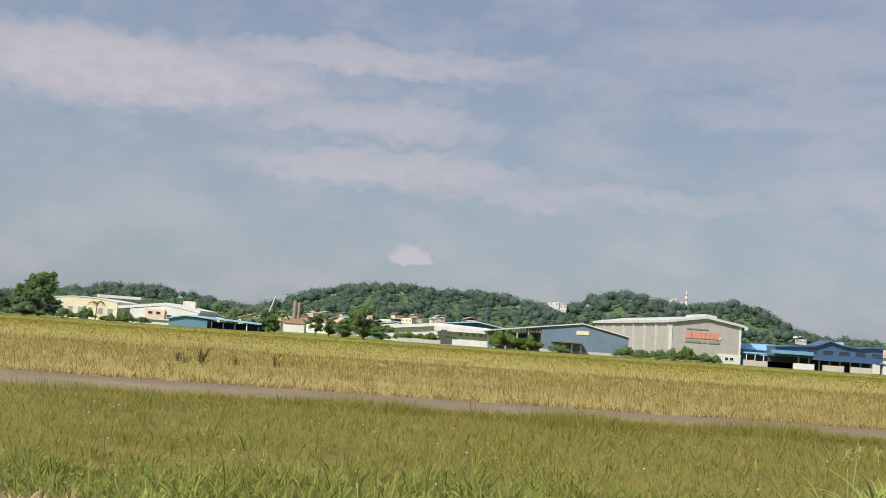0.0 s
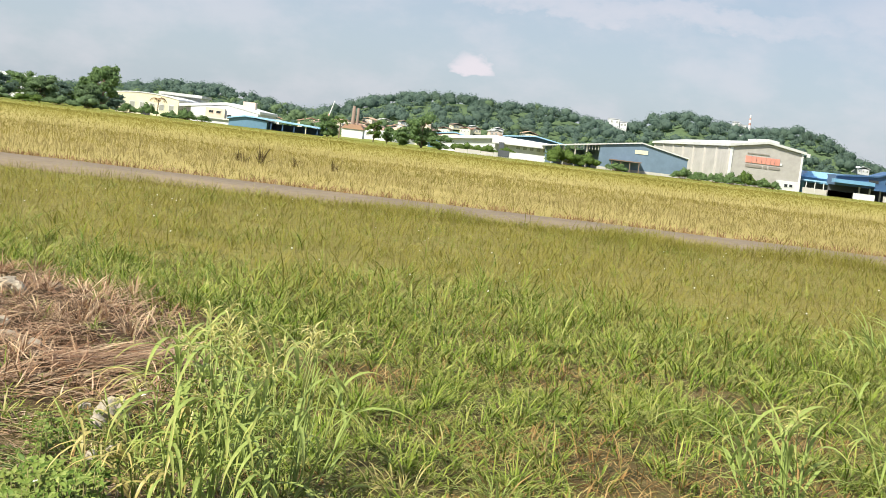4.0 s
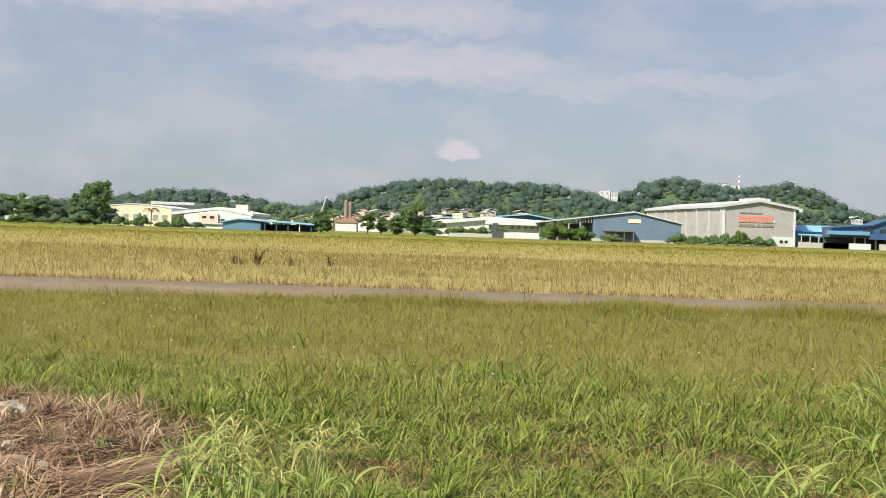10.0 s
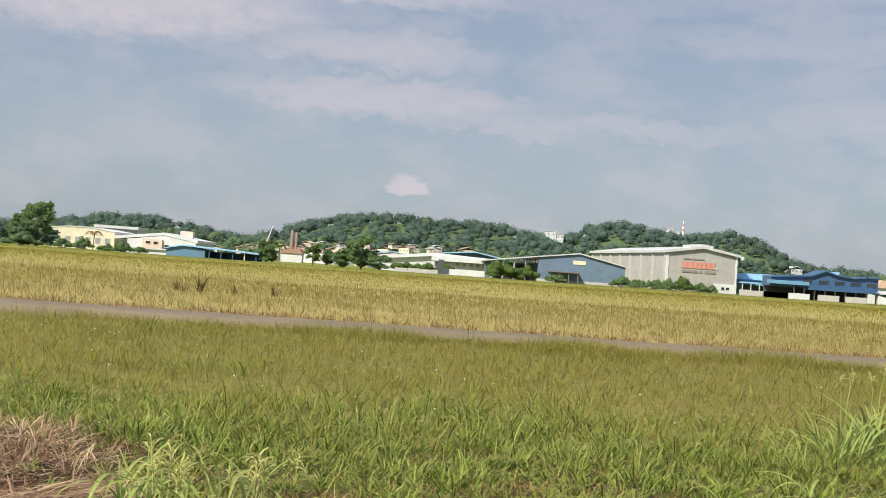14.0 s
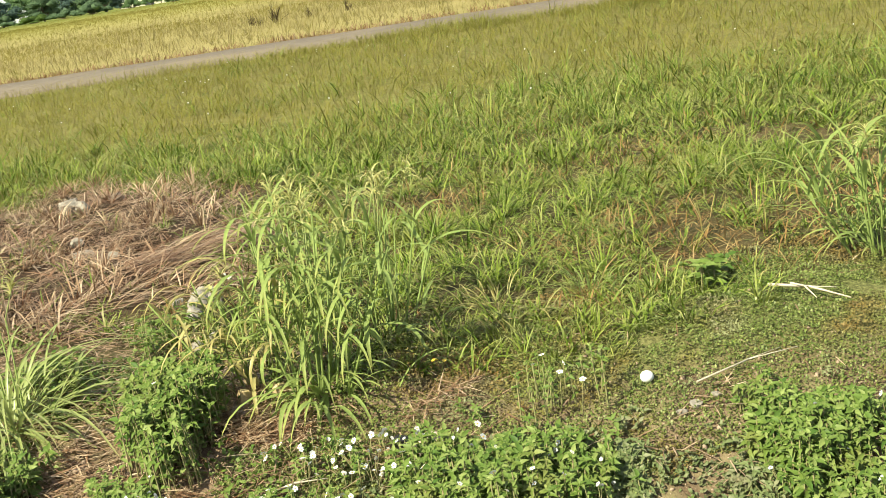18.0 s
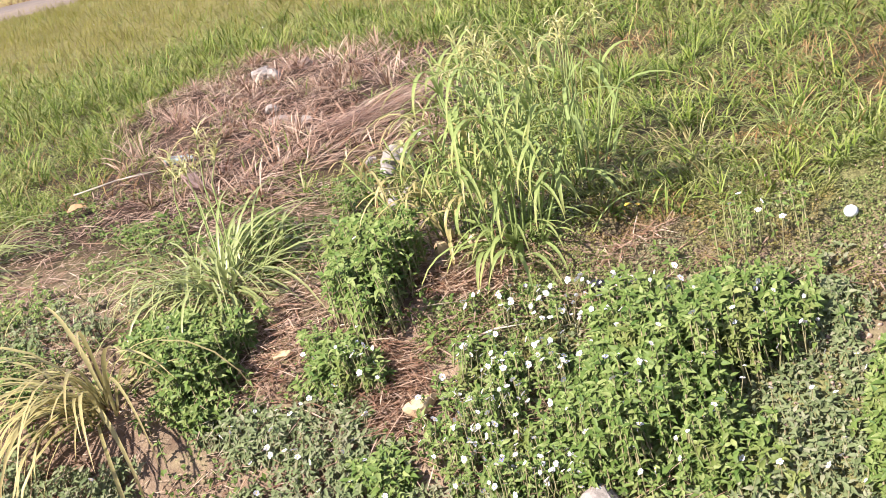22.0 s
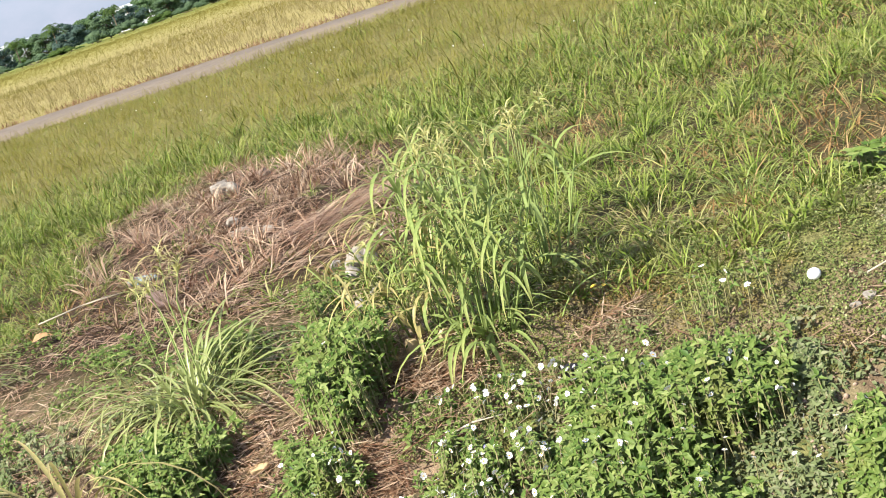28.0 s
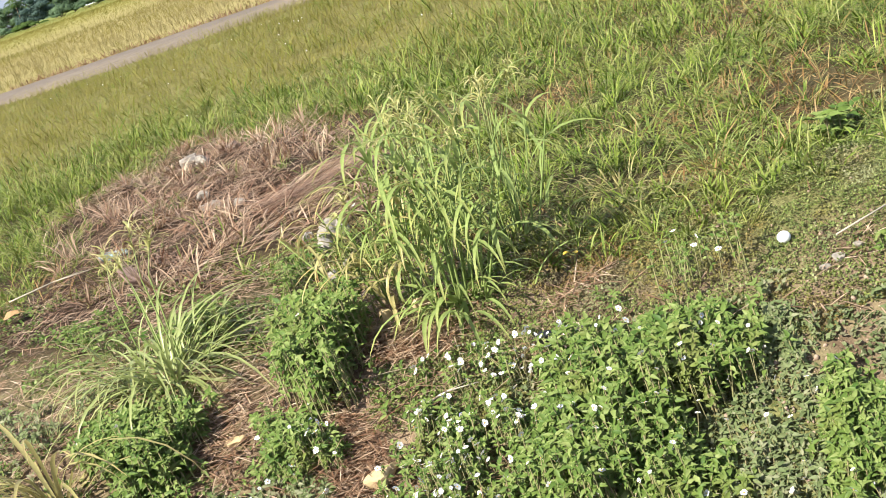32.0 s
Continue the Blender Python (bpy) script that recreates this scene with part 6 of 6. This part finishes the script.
weed_patch([(-1.59, 4.80, 0.40, 0.185, -1.27), (-1.56, 4.40, 0.34, 0.14, -1.27)], 300, 0.29, 0.046, GREEN, "upright bright green weed bush with a few white flowers", 14, [(-1.60, 4.95), (-1.68, 4.80), (-1.52, 5.1)], shape=0.5)
weed_patch([(-2.14, 3.86, 0.48, 0.21, -1.06)], 330, 0.24, 0.044, GREEN, lush_label + " beside the yellow tuft", 15, random_flowers=2)
weed_patch([(-1.87, 3.27, 0.17, 0.08, -0.82)], 55, 0.12, 0.042, GREEN, "small green weed clump on bare soil", 16)
weed_patch([(-1.41, 3.50, 0.28, 0.13, -1.12)], 190, 0.17, 0.036, GREEN, "green weed clump with white flowers on bare soil", 17,
           [(-1.40, 3.56), (-1.30, 3.38), (-1.41, 3.78), (-1.57, 3.6)], random_flowers=16)
weed_patch([(0.83, 3.50, 0.36, 0.22, 1.34), (0.90, 3.0, 0.30, 0.20, 1.34)], 560, 0.22, 0.044, GREEN, lush_label + " beside the mat", 18, random_flowers=8)
weed_patch([(0.32, 2.70, 0.36, 0.10, 1.39)], 220, 0.18, 0.042, GREEN, "green leafy weed clump overhanging the drain", 19, random_flowers=7)
weed_patch([(1.75, 3.30, 0.45, 0.35, 0.2)], 260, 0.24, 0.050, GREEN, lush_label + " beside the mat", 23, random_flowers=6)
weed_patch([(0.07, 2.74, 0.26, 0.11, 1.5), (0.24, 3.40, 0.33, 0.085, 1.45), (0.23, 3.02, 0.2, 0.07, 1.44)], 200, 0.07, 0.034, DUST, "dusty grey-green low weeds on stony soil", 20, random_flowers=9, lush=5)
weed_patch([(-1.34, 2.98, 0.36, 0.17, -0.72), (-1.63, 3.08, 0.22, 0.11, -0.93), (-1.25, 2.6, 0.3, 0.15, -0.4)], 420, 0.10, 0.036, DUST, "dusty grey-green weeds on stony soil beside the drain", 21, random_flowers=34, lush=5)
weed_patch([(-2.55, 2.95, 0.42, 0.17, -0.67), (-2.1, 2.85, 0.25, 0.15, -0.6)], 270, 0.12, 0.038, DUST, "dusty grey-green weeds under the yellow tuft", 22, random_flowers=4, lush=5)
weed_patch([(-1.07, 2.72, 0.15, 0.08, -1.07)], 55, 0.15, 0.048, GREEN, "dark green weed clump at the drain's edge", 33, random_flowers=1)
weed_patch([(0.30, 2.38, 0.30, 0.12, 0.1), (-0.10, 2.38, 0.20, 0.12, 0.0), (0.85, 2.6, 0.3, 0.2, 0.0)], 190, 0.10, 0.040, DUST, "dusty weeds and roots along the drain's edge", 35, random_flowers=5, lush=5)
weed_patch([(0.62, 3.18, 0.22, 0.14, 1.3), (0.12, 2.52, 0.22, 0.10, 0.0), (0.55, 2.75, 0.2, 0.12, 1.2)], 240, 0.08, 0.034, DUST, "dusty grey-green low weeds between the lush clumps", 38, random_flowers=8, lush=5)
weed_patch([(-3.3, 3.35, 0.45, 0.2, -0.5), (-3.35, 4.6, 0.4, 0.25, -0.6)], 150, 0.09, 0.034, GREEN, "sparse low green weeds in dry litter", 39)
weed_patch([(-0.75, 2.45, 0.30, 0.16, -0.4), (-1.5, 2.45, 0.3, 0.14, -0.5)], 150, 0.10, 0.038, DUST, "dusty weeds with white flowers along the drain's edge", 36, random_flowers=16, lush=5)
weed_patch([(-2.85, 3.55, 0.30, 0.25, -0.7), (-3.0, 3.95, 0.3, 0.2, -0.7)], 110, 0.09, 0.034, GREEN, "low green weeds beside the yellowing tuft", 37)
weed_patch([(-3.0, 4.35, 0.55, 0.35, 0.0)], 120, 0.10, 0.038, DUST, "sparse olive weeds in dry litter", 25)
weed_patch([(-2.35, 5.2, 0.30, 0.22, -0.9)], 60, 0.15, 0.045, GREEN, "small green weed behind the arching grass", 26)
weed_patch([(-3.0, 5.5, 0.40, 0.16, -0.9)], 55, 0.12, 0.045, GREEN, "small green weed beside the dead grass heap", 27)
weed_patch([(-1.92, 5.6, 0.35, 0.12, -1.2)], 40, 0.16, 0.042, GREEN, "small green weed beside the dead grass heap", 34)
weed_patch([(-0.28, 4.02, 0.05, 0.05, 0.0)], 4, 0.10, 0.03, GREEN, "thin weed with yellow and white flowers", 28)
weed_patch([(0.08, 4.35, 0.22, 0.12, 0.8)], 14, 0.24, 0.030, GREEN, "thin upright weed with white flower heads", 29, [(0.1, 4.37), (-0.02, 4.4), (0.08, 4.28), (0.16, 4.17), (0.02, 4.5)], shape=0.2)
weed_patch([(0.86, 5.45, 0.09, 0.08, 0.0)], 14, 0.14, 0.085, GREEN, "single broad-leaved dark green plant at the meadow's edge", 30)
weed_patch([(-1.72, 5.9, 0.30, 0.12, -1.3)], 22, 0.12, 0.040, GREEN, "small green weed among the pale rubble", 31, [(-1.75, 6.6), (-1.7, 6.5), (-1.8, 6.42), (-1.66, 6.65), (-1.85, 6.25)])
for wx, wy, high, many in ((-8.28, 46.0, 0.8, 46), (-9.3, 46.6, 0.5, 22), (-7.0, 46.4, 0.45, 20), (-5.5, 47.0, 0.5, 22), (-8.8, 45.4, 0.4, 18)):
    weed = thing("field_weed", (wx, wy, 0.0), "dark brown upright weed standing in the dry field", "weed", "dark weeds in the dry field")
    foot = np.stack([rng.normal(0, 0.06, many), rng.normal(0, 0.06, many), np.zeros(many)], 1)
    v, q, u = blades(foot, rng.uniform(0, 6.28, many), high * rng.uniform(0.4, 1.15, many), rng.uniform(0.018, 0.034, many), np.abs(rng.normal(0, 13, many)), rng.uniform(0, 45, many), 3)
    tagged(part("foliage", np_mesh("foliage", v, [q], u), M["husk"], weed), kind="stuff")

# pale dots of meadow flowers beyond
n = 60
x, y = scatter(11.0, 23.0, -0.55, 0.46, n)
v, f = [], []
at = np.stack([x, y, ground_height(x, y) + rng.uniform(0.14, 0.26, n)], 1)
lv, lf = lumps(at, np.full((n, 3), 0.0075) * rng.uniform(0.7, 1.5, (n, 1)))
tagged(part("meadow_flowers", np_mesh("meadow_flowers", lv, [lf]), M["petal"]), "tiny white flowers scattered in the meadow", "flowers", kind="stuff")


# ---- tall grass clumps, blade by blade ----
def grass_clump(at, count, length, width, lean, droop, mat, label, seed, spread=0.10, heads=0, stalk=0.0, toward=None, bias=0.0, canes=0, sway=(0.0, 0.0)):
    """A clump of broad grass, its canes swayed one way. Each blade is a part; seed stalks carry drooping heads."""
    r = np.random.default_rng(seed)
    k0 = float(bank_k(np.array(at[1])))
    at, length, width, stalk, spread = (at[0] * k0, at[1] * k0), length * k0, width * k0, stalk * k0, spread * k0
    z0 = float(ground_height(np.array(at[0]), np.array(at[1])))
    t = thing("grass_clump", (at[0], at[1], z0), label, "grass clump", "tall grass clumps")
    if canes:
        rooted = np.stack([r.normal(0, spread * 0.7, canes), r.normal(0, spread * 0.7, canes), np.full(canes, -0.01)], 1)
        reach = rooted * [[2.8, 2.8, 0]] + np.stack([0 * rooted[:, 0], 0 * rooted[:, 0], stalk * r.uniform(0.6, 0.95, canes)], 1)
        reach[:, :2] += reach[:, 2:] * np.array([sway])
        for k in range(canes):
            part("cane", np_mesh("cane", *rods([rooted[k]], [reach[k]], 0.0055, 0.003, 6)), M["tall"], t)
    for i in range(count):
        a = r.uniform(0, 6.28)
        if toward is not None and r.random() < bias:
            a = toward + r.normal(0, 0.5)
        d = abs(r.normal(0, spread))
        foot = np.array([[math.cos(a) * d, math.sin(a) * d, -0.01]])
        if canes and i % 4:
            k, f = r.integers(canes), r.uniform(0.15, 0.92)
            foot = (rooted[k] + (reach[k] - rooted[k]) * f)[None]
        ln = length * r.uniform(0.55, 1.15)
        v, q, u = blades(foot, np.array([a + r.normal(0, 0.4)]), np.array([ln]), np.array([width * r.uniform(0.7, 1.25)]),
                         np.array([abs(r.normal(lean * 0.7, lean * 0.6))]), np.array([droop * r.uniform(0.7, 1.35)]), 8, r.normal(0, 0.35, 1), 0.16)
        v[:, 2] = np.maximum(v[:, 2], ground_height(v[:, 0] + at[0], v[:, 1] + at[1]) - z0 + 0.015)
        part("blade", np_mesh("blade", v, [q], u, smooth=True), mat, t)
    for i in range(heads):
        a = r.uniform(0, 6.28)
        off = stalk * r.uniform(0.08, 0.32)
        foot = np.array([math.cos(a) * 0.05, math.sin(a) * 0.05, 0])
        knee = np.array([math.cos(a) * off * 0.5 + sway[0] * stalk * 0.5, math.sin(a) * off * 0.5 + sway[1] * stalk * 0.5, stalk * 0.62])
        tip = np.array([math.cos(a) * off + sway[0] * stalk, math.sin(a) * off + sway[1] * stalk, stalk * r.uniform(0.8, 1.05)])
        cane = part("stalk", np_mesh("stalk", *rods([foot, knee], [knee, tip], [0.004, 0.003], [0.003, 0.002], 5)), M["tall"], t)
        n = 26
        along = r.random(n)
        base = knee + (tip - knee) * (0.55 + 0.45 * along)[:, None]
        v, q, u = blades(base, r.uniform(0, 6.28, n), r.uniform(0.05, 0.13, n), np.full(n, 0.0075), r.uniform(10, 50, n), r.uniform(70, 120, n), 4)
        part("seed_head", np_mesh("seed_head", v, [q], u), M["seed"], cane, "drooping pale yellow seed head")
    return t


grass_clump((-0.85, 4.38), 200, 0.42, 0.0180, 36, 125, M["tall"], "tall green broad-bladed grass clump with drooping seed heads", 41, 0.12, 6, 0.86, toward=-1.6, bias=0.4, canes=15, sway=(0.14, 0.0))
grass_clump((-0.66, 5.1), 30, 0.44, 0.021, 30, 120, M["tall"], "green broad-bladed grass clump behind the taller one", 42, 0.16, 6, 0.80, canes=7)
grass_clump((-1.16, 4.62), 60, 0.42, 0.017, 30, 135, M["yellow"], "yellow-green grass clump drooping over pale stones", 43, 0.10, 3, 0.55, toward=-1.9, bias=0.3, canes=9)
grass_clump((-2.16, 4.42), 170, 0.66, 0.0135, 58, 125, M["pale"], "pale green grass clump arching over the weeds", 44, 0.11, 3, 0.74)
grass_clump((-2.42, 4.62), 46, 0.58, 0.0130, 58, 120, M["pale"], "small pale green grass clump arching over the weeds", 55, 0.09, 1, 0.6)
grass_clump((-2.28, 3.44), 80, 0.76, 0.0145, 32, 125, M["yellow"], "yellowing grass clump with long drooping blades", 45, 0.07, 0, 0.0, toward=-2.1, bias=0.75)
grass_clump((-4.15, 5.25), 110, 0.66, 0.018, 36, 125, M["pale"], "pale green grass clump with hanging blades", 46, 0.14)
grass_clump((1.62, 5.25), 70, 0.46, 0.019, 24, 95, M["tall"], "light green broad-bladed grass clump at the edge of the mat", 47, 0.09, 2, 0.62, canes=9)
grass_clump((2.42, 5.9), 60, 0.50, 0.016, 24, 95, M["tall"], "light green broad-bladed grass clump beside the withered spots", 56, 0.12, 1, 0.6, canes=7)
grass_clump((2.75, 6.5), 50, 0.42, 0.013, 26, 95, M["tall"], "light green broad-bladed grass clump in the meadow", 48, 0.16, 1, 0.6)
grass_clump((4.2, 11.2), 70, 0.70, 0.024, 24, 80, M["tall"], "big light green grass clump standing over the meadow", 49, 0.30, 3, 0.9)
grass_clump((4.9, 12.2), 60, 0.75, 0.024, 24, 80, M["tall"], "big light green grass clump standing over the meadow", 50, 0.30, 3, 0.95)
grass_clump((-3.9, 4.6), 34, 0.44, 0.013, 34, 90, M["pale"], "small pale grass tuft in dry litter", 51, 0.10)
grass_clump((-3.2, 3.9), 30, 0.40, 0.012, 36, 90, M["yellow"], "small yellowing grass tuft in dry litter", 54, 0.10)
grass_clump((-0.15, 5.25), 60, 0.22, 0.008, 36, 80, M["yellow"], "small reddish yellow grass tuft at the meadow's edge", 52, 0.14)
grass_clump((0.30, 5.30), 60, 0.22, 0.008, 36, 80, M["tall"], "small green grass tuft at the meadow's edge", 53, 0.12)


# ---- stones, litter and small finds ----
def stone(at, size, mat, label, seed, tilt=0.0, sink=0.35, name="stone"):
    k0 = float(bank_k(np.array(at[1])))
    size = tuple((0.78 if mat is M["rubble"] else 0.6) * k0 * k for k in size)
    ob = part(name, rock_bm(size, seed, 0.4), mat)
    ob.location = over_ground(at[0], at[1], size[2] * (0.72 - sink))
    ob.rotation_euler = (tilt, tilt * 0.4, seed * 1.3)
    return tagged(ob, label, "stone", "stones in the weeds")


for at, size, mat, label, seed, sink in [
        ((-1.75, 5.98), (0.075, 0.07, 0.11), "rubble", "pale grey broken stone among dead grass", 1, 0.25),
        ((-1.80, 6.20), (0.06, 0.07, 0.08), "rubble", "pale grey broken stone among dead grass", 21, 0.2),
        ((-1.68, 6.08), (0.05, 0.05, 0.07), "rubble", "small pale grey broken stone among dead grass", 22, 0.2),
        ((-1.72, 5.78), (0.06, 0.06, 0.06), "rubble", "small pale grey broken stone among dead grass", 2, 0.2),
        ((-1.88, 6.05), (0.04, 0.05, 0.05), "rubble", "small pale grey broken stone among dead grass", 23, 0.2),
        ((-1.57, 5.22), (0.05, 0.06, 0.05), "rubble", "small pale stone beside the weed bush", 3, 0.2),
        ((-1.54, 5.34), (0.03, 0.04, 0.04), "rubble", "small pale stone beside the weed bush", 24, 0.2),
        ((-3.78, 9.75), (0.13, 0.12, 0.12), "rubble", "pale grey rubble block on the heap", 4, 0.3),
        ((-3.62, 9.55), (0.09, 0.09, 0.08), "rubble", "pale grey rubble block on the heap", 25, 0.3),
        ((-3.45, 9.95), (0.09, 0.07, 0.07), "rubble", "pale grey rubble block on the heap", 26, 0.3),
        ((-2.98, 7.72), (0.09, 0.06, 0.05), "rubble", "pale grey rubble stone in dead grass", 5, 0.25),
        ((-3.18, 8.15), (0.08, 0.07, 0.06), "rubble", "pale grey rubble stone in dead grass", 6, 0.25),
        ((-2.72, 7.55), (0.06, 0.05, 0.04), "rubble", "small pale rubble stone in dead grass", 27, 0.25),
        ((-1.20, 4.44), (0.055, 0.05, 0.06), "ochre", "ochre yellow stone under the drooping grass", 7, 0.1),
        ((-1.05, 4.47), (0.07, 0.05, 0.055), "ochre", "ochre yellow stone under the drooping grass", 8, 0.1),
        ((-1.26, 4.36), (0.04, 0.03, 0.04), "ochre", "small ochre stone under the drooping grass", 9, 0.1),
        ((-0.40, 3.74), (0.10, 0.07, 0.06), "pinkstone", "pinkish stone in the weeds", 10, 0.1),
        ((-0.42, 2.44), (0.11, 0.08, 0.05), "rubble", "pale grey stone at the drain's edge", 11, 0.1),
        ((0.06, 2.16), (0.18, 0.11, 0.07), "rubble", "large flat pale stone at the drain's edge", 12, 0.1),
        ((-1.66, 2.56), (0.08, 0.11, 0.07), "stone", "grey stone at the drain's edge", 13, 0.1),
        ((-1.35, 2.48), (0.15, 0.10, 0.06), "stone", "grey stone at the drain's edge", 14, 0.1),
        ((0.52, 3.80), (0.032, 0.024, 0.018), "rubble", "small pale stone on the mat", 15, 0.1),
        ((0.60, 3.86), (0.028, 0.02, 0.016), "rubble", "small pale stone on the mat", 16, 0.1),
        ((0.46, 3.74), (0.024, 0.02, 0.014), "rubble", "small pale stone on the mat", 17, 0.1),
        ((-1.66, 3.62), (0.06, 0.08, 0.03), "ochre", "flat ochre stone on bare soil", 18, 0.1),
        ((-1.02, 3.08), (0.08, 0.10, 0.05), "ochre", "sandy stone between the weeds", 19, 0.1),
        ((0.32, 2.36), (0.12, 0.08, 0.06), "stone", "pale stone in the drain", 20, 0.1)]:
    stone(at, size, M[mat], label, seed, 0.2, sink)

ball = bmesh.new()
bmesh.ops.create_uvsphere(ball, u_segments=24, v_segments=14, radius=0.0262)
bx, by = onto_bank(0.39, 4.08)
for v in ball.verts:
    v.co.z *= 0.86 if v.co.z > 0 else 0.95
ob = part("foam_ball", ball, M["foam"])
ob.location = (bx, by, float(ground_height(bx, by)) + 0.024)
ob.data.shade_smooth()
tagged(ob, "round white foam ball lying on the creeping mat", "ball")

board = part("broken_board", box_bm(-0.045, 0.045, -0.11, 0.11, -0.012, 0.012, 0.004), M["wood"])
board.location = over_ground(-3.14, 6.44, 0.045)
board.rotation_euler = (0.25, 0.25, 0.7)
tagged(board, "short weathered brown board leaning in dead grass", "board")

# a crumpled scrap of clear plastic
scrap = rock_bm((0.10, 0.045, 0.035), 35, 0.5)
for v in scrap.verts:
    v.co += Vector((0, 0, 0.022)) * noise.noise(v.co * 34) + Vector((0.02, 0.012, 0)) * noise.noise(v.co * 27 + Vector((3, 1, 2)))
ob = part("plastic_scrap", scrap, M["plastic"])
ob.location = over_ground(-3.50, 7.09, 0.03)
ob.rotation_euler = (0.1, 0.2, 0.5)
tagged(ob, "crumpled scrap of clear blue-green plastic in dead grass", "plastic")

# a crumpled black bag
bag = rock_bm((0.045, 0.03, 0.028), 33, 0.5)
ob = part("black_bag", bag, M["black"])
bx, by = onto_bank(-0.49, 3.68)
ob.location = (bx, by, float(ground_height(bx, by)) + 0.035)
tagged(ob, "scrap of crumpled black plastic between the weeds", "bag")


def fallen_leaf(at, size, yaw, mat, label):
    v, f, u = leaves(np.zeros((1, 3)), np.array([yaw]), np.array([0.15]), np.array([size]), np.array([size * 0.7]), np.array([0.2]))
    ob = part("fallen_leaf", np_mesh("fallen_leaf", v, f, u), mat)
    lx, ly = onto_bank(*at)
    ob.location = (lx, ly, float(ground_height(lx, ly)) + 0.05)
    return tagged(ob, label, "leaf")


fallen_leaf((-3.78, 6.02), 0.13, 0.4, M["brownleaf"], "curled brown fallen leaf in dry litter")
fallen_leaf((-0.42, 4.42), 0.032, 0.2, M["pollen"], "small yellow fallen leaf on the mat")
fallen_leaf((-0.37, 4.40), 0.028, 1.2, M["pollen"], "small yellow fallen leaf on the mat")


def twig(start, end, thick, label):
    a, b = [np.array([*onto_bank(p[0], p[1]), 0.0]) for p in (start, end)]
    a[2], b[2] = [float(ground_height(q[0], q[1])) + p[2] for p, q in ((start, a), (end, b))]
    mid = (a + b) / 2 + [0.01, 0.02, 0.012]
    pieces = rods([a, mid, mid], [mid, b, mid + (b - mid) * 0.5 + [0.04, 0.05, 0.0]], [thick, thick * 0.8, thick * 0.5], [thick * 0.8, thick * 0.4, thick * 0.3], 6)
    return tagged(part("twig", np_mesh("twig", *pieces), M["twig"]), label, "twig", "twigs on the ground")


for a, b, w in [((1.02, 4.86, 0.05), (1.28, 4.56, 0.04), 0.007), ((1.10, 4.80, 0.06), (1.16, 4.62, 0.04), 0.005), ((-0.95, 3.40, 0.04), (-0.72, 3.46, 0.05), 0.005),
                ((0.55, 3.95, 0.04), (0.95, 4.10, 0.04), 0.004), ((-3.9, 6.35, 0.06), (-3.35, 6.45, 0.08), 0.006), ((0.28, 2.42, 0.05), (0.52, 2.52, 0.06), 0.006),
                ((0.36, 2.30, 0.0), (0.42, 2.55, 0.05), 0.005), ((-1.1, 2.50, 0.03), (-0.70, 2.32, 0.03), 0.005), ((1.9, 4.55, 0.05), (1.5, 4.75, 0.05), 0.005)]:
    twig(a, b, w, "bleached dry twig lying on the ground")
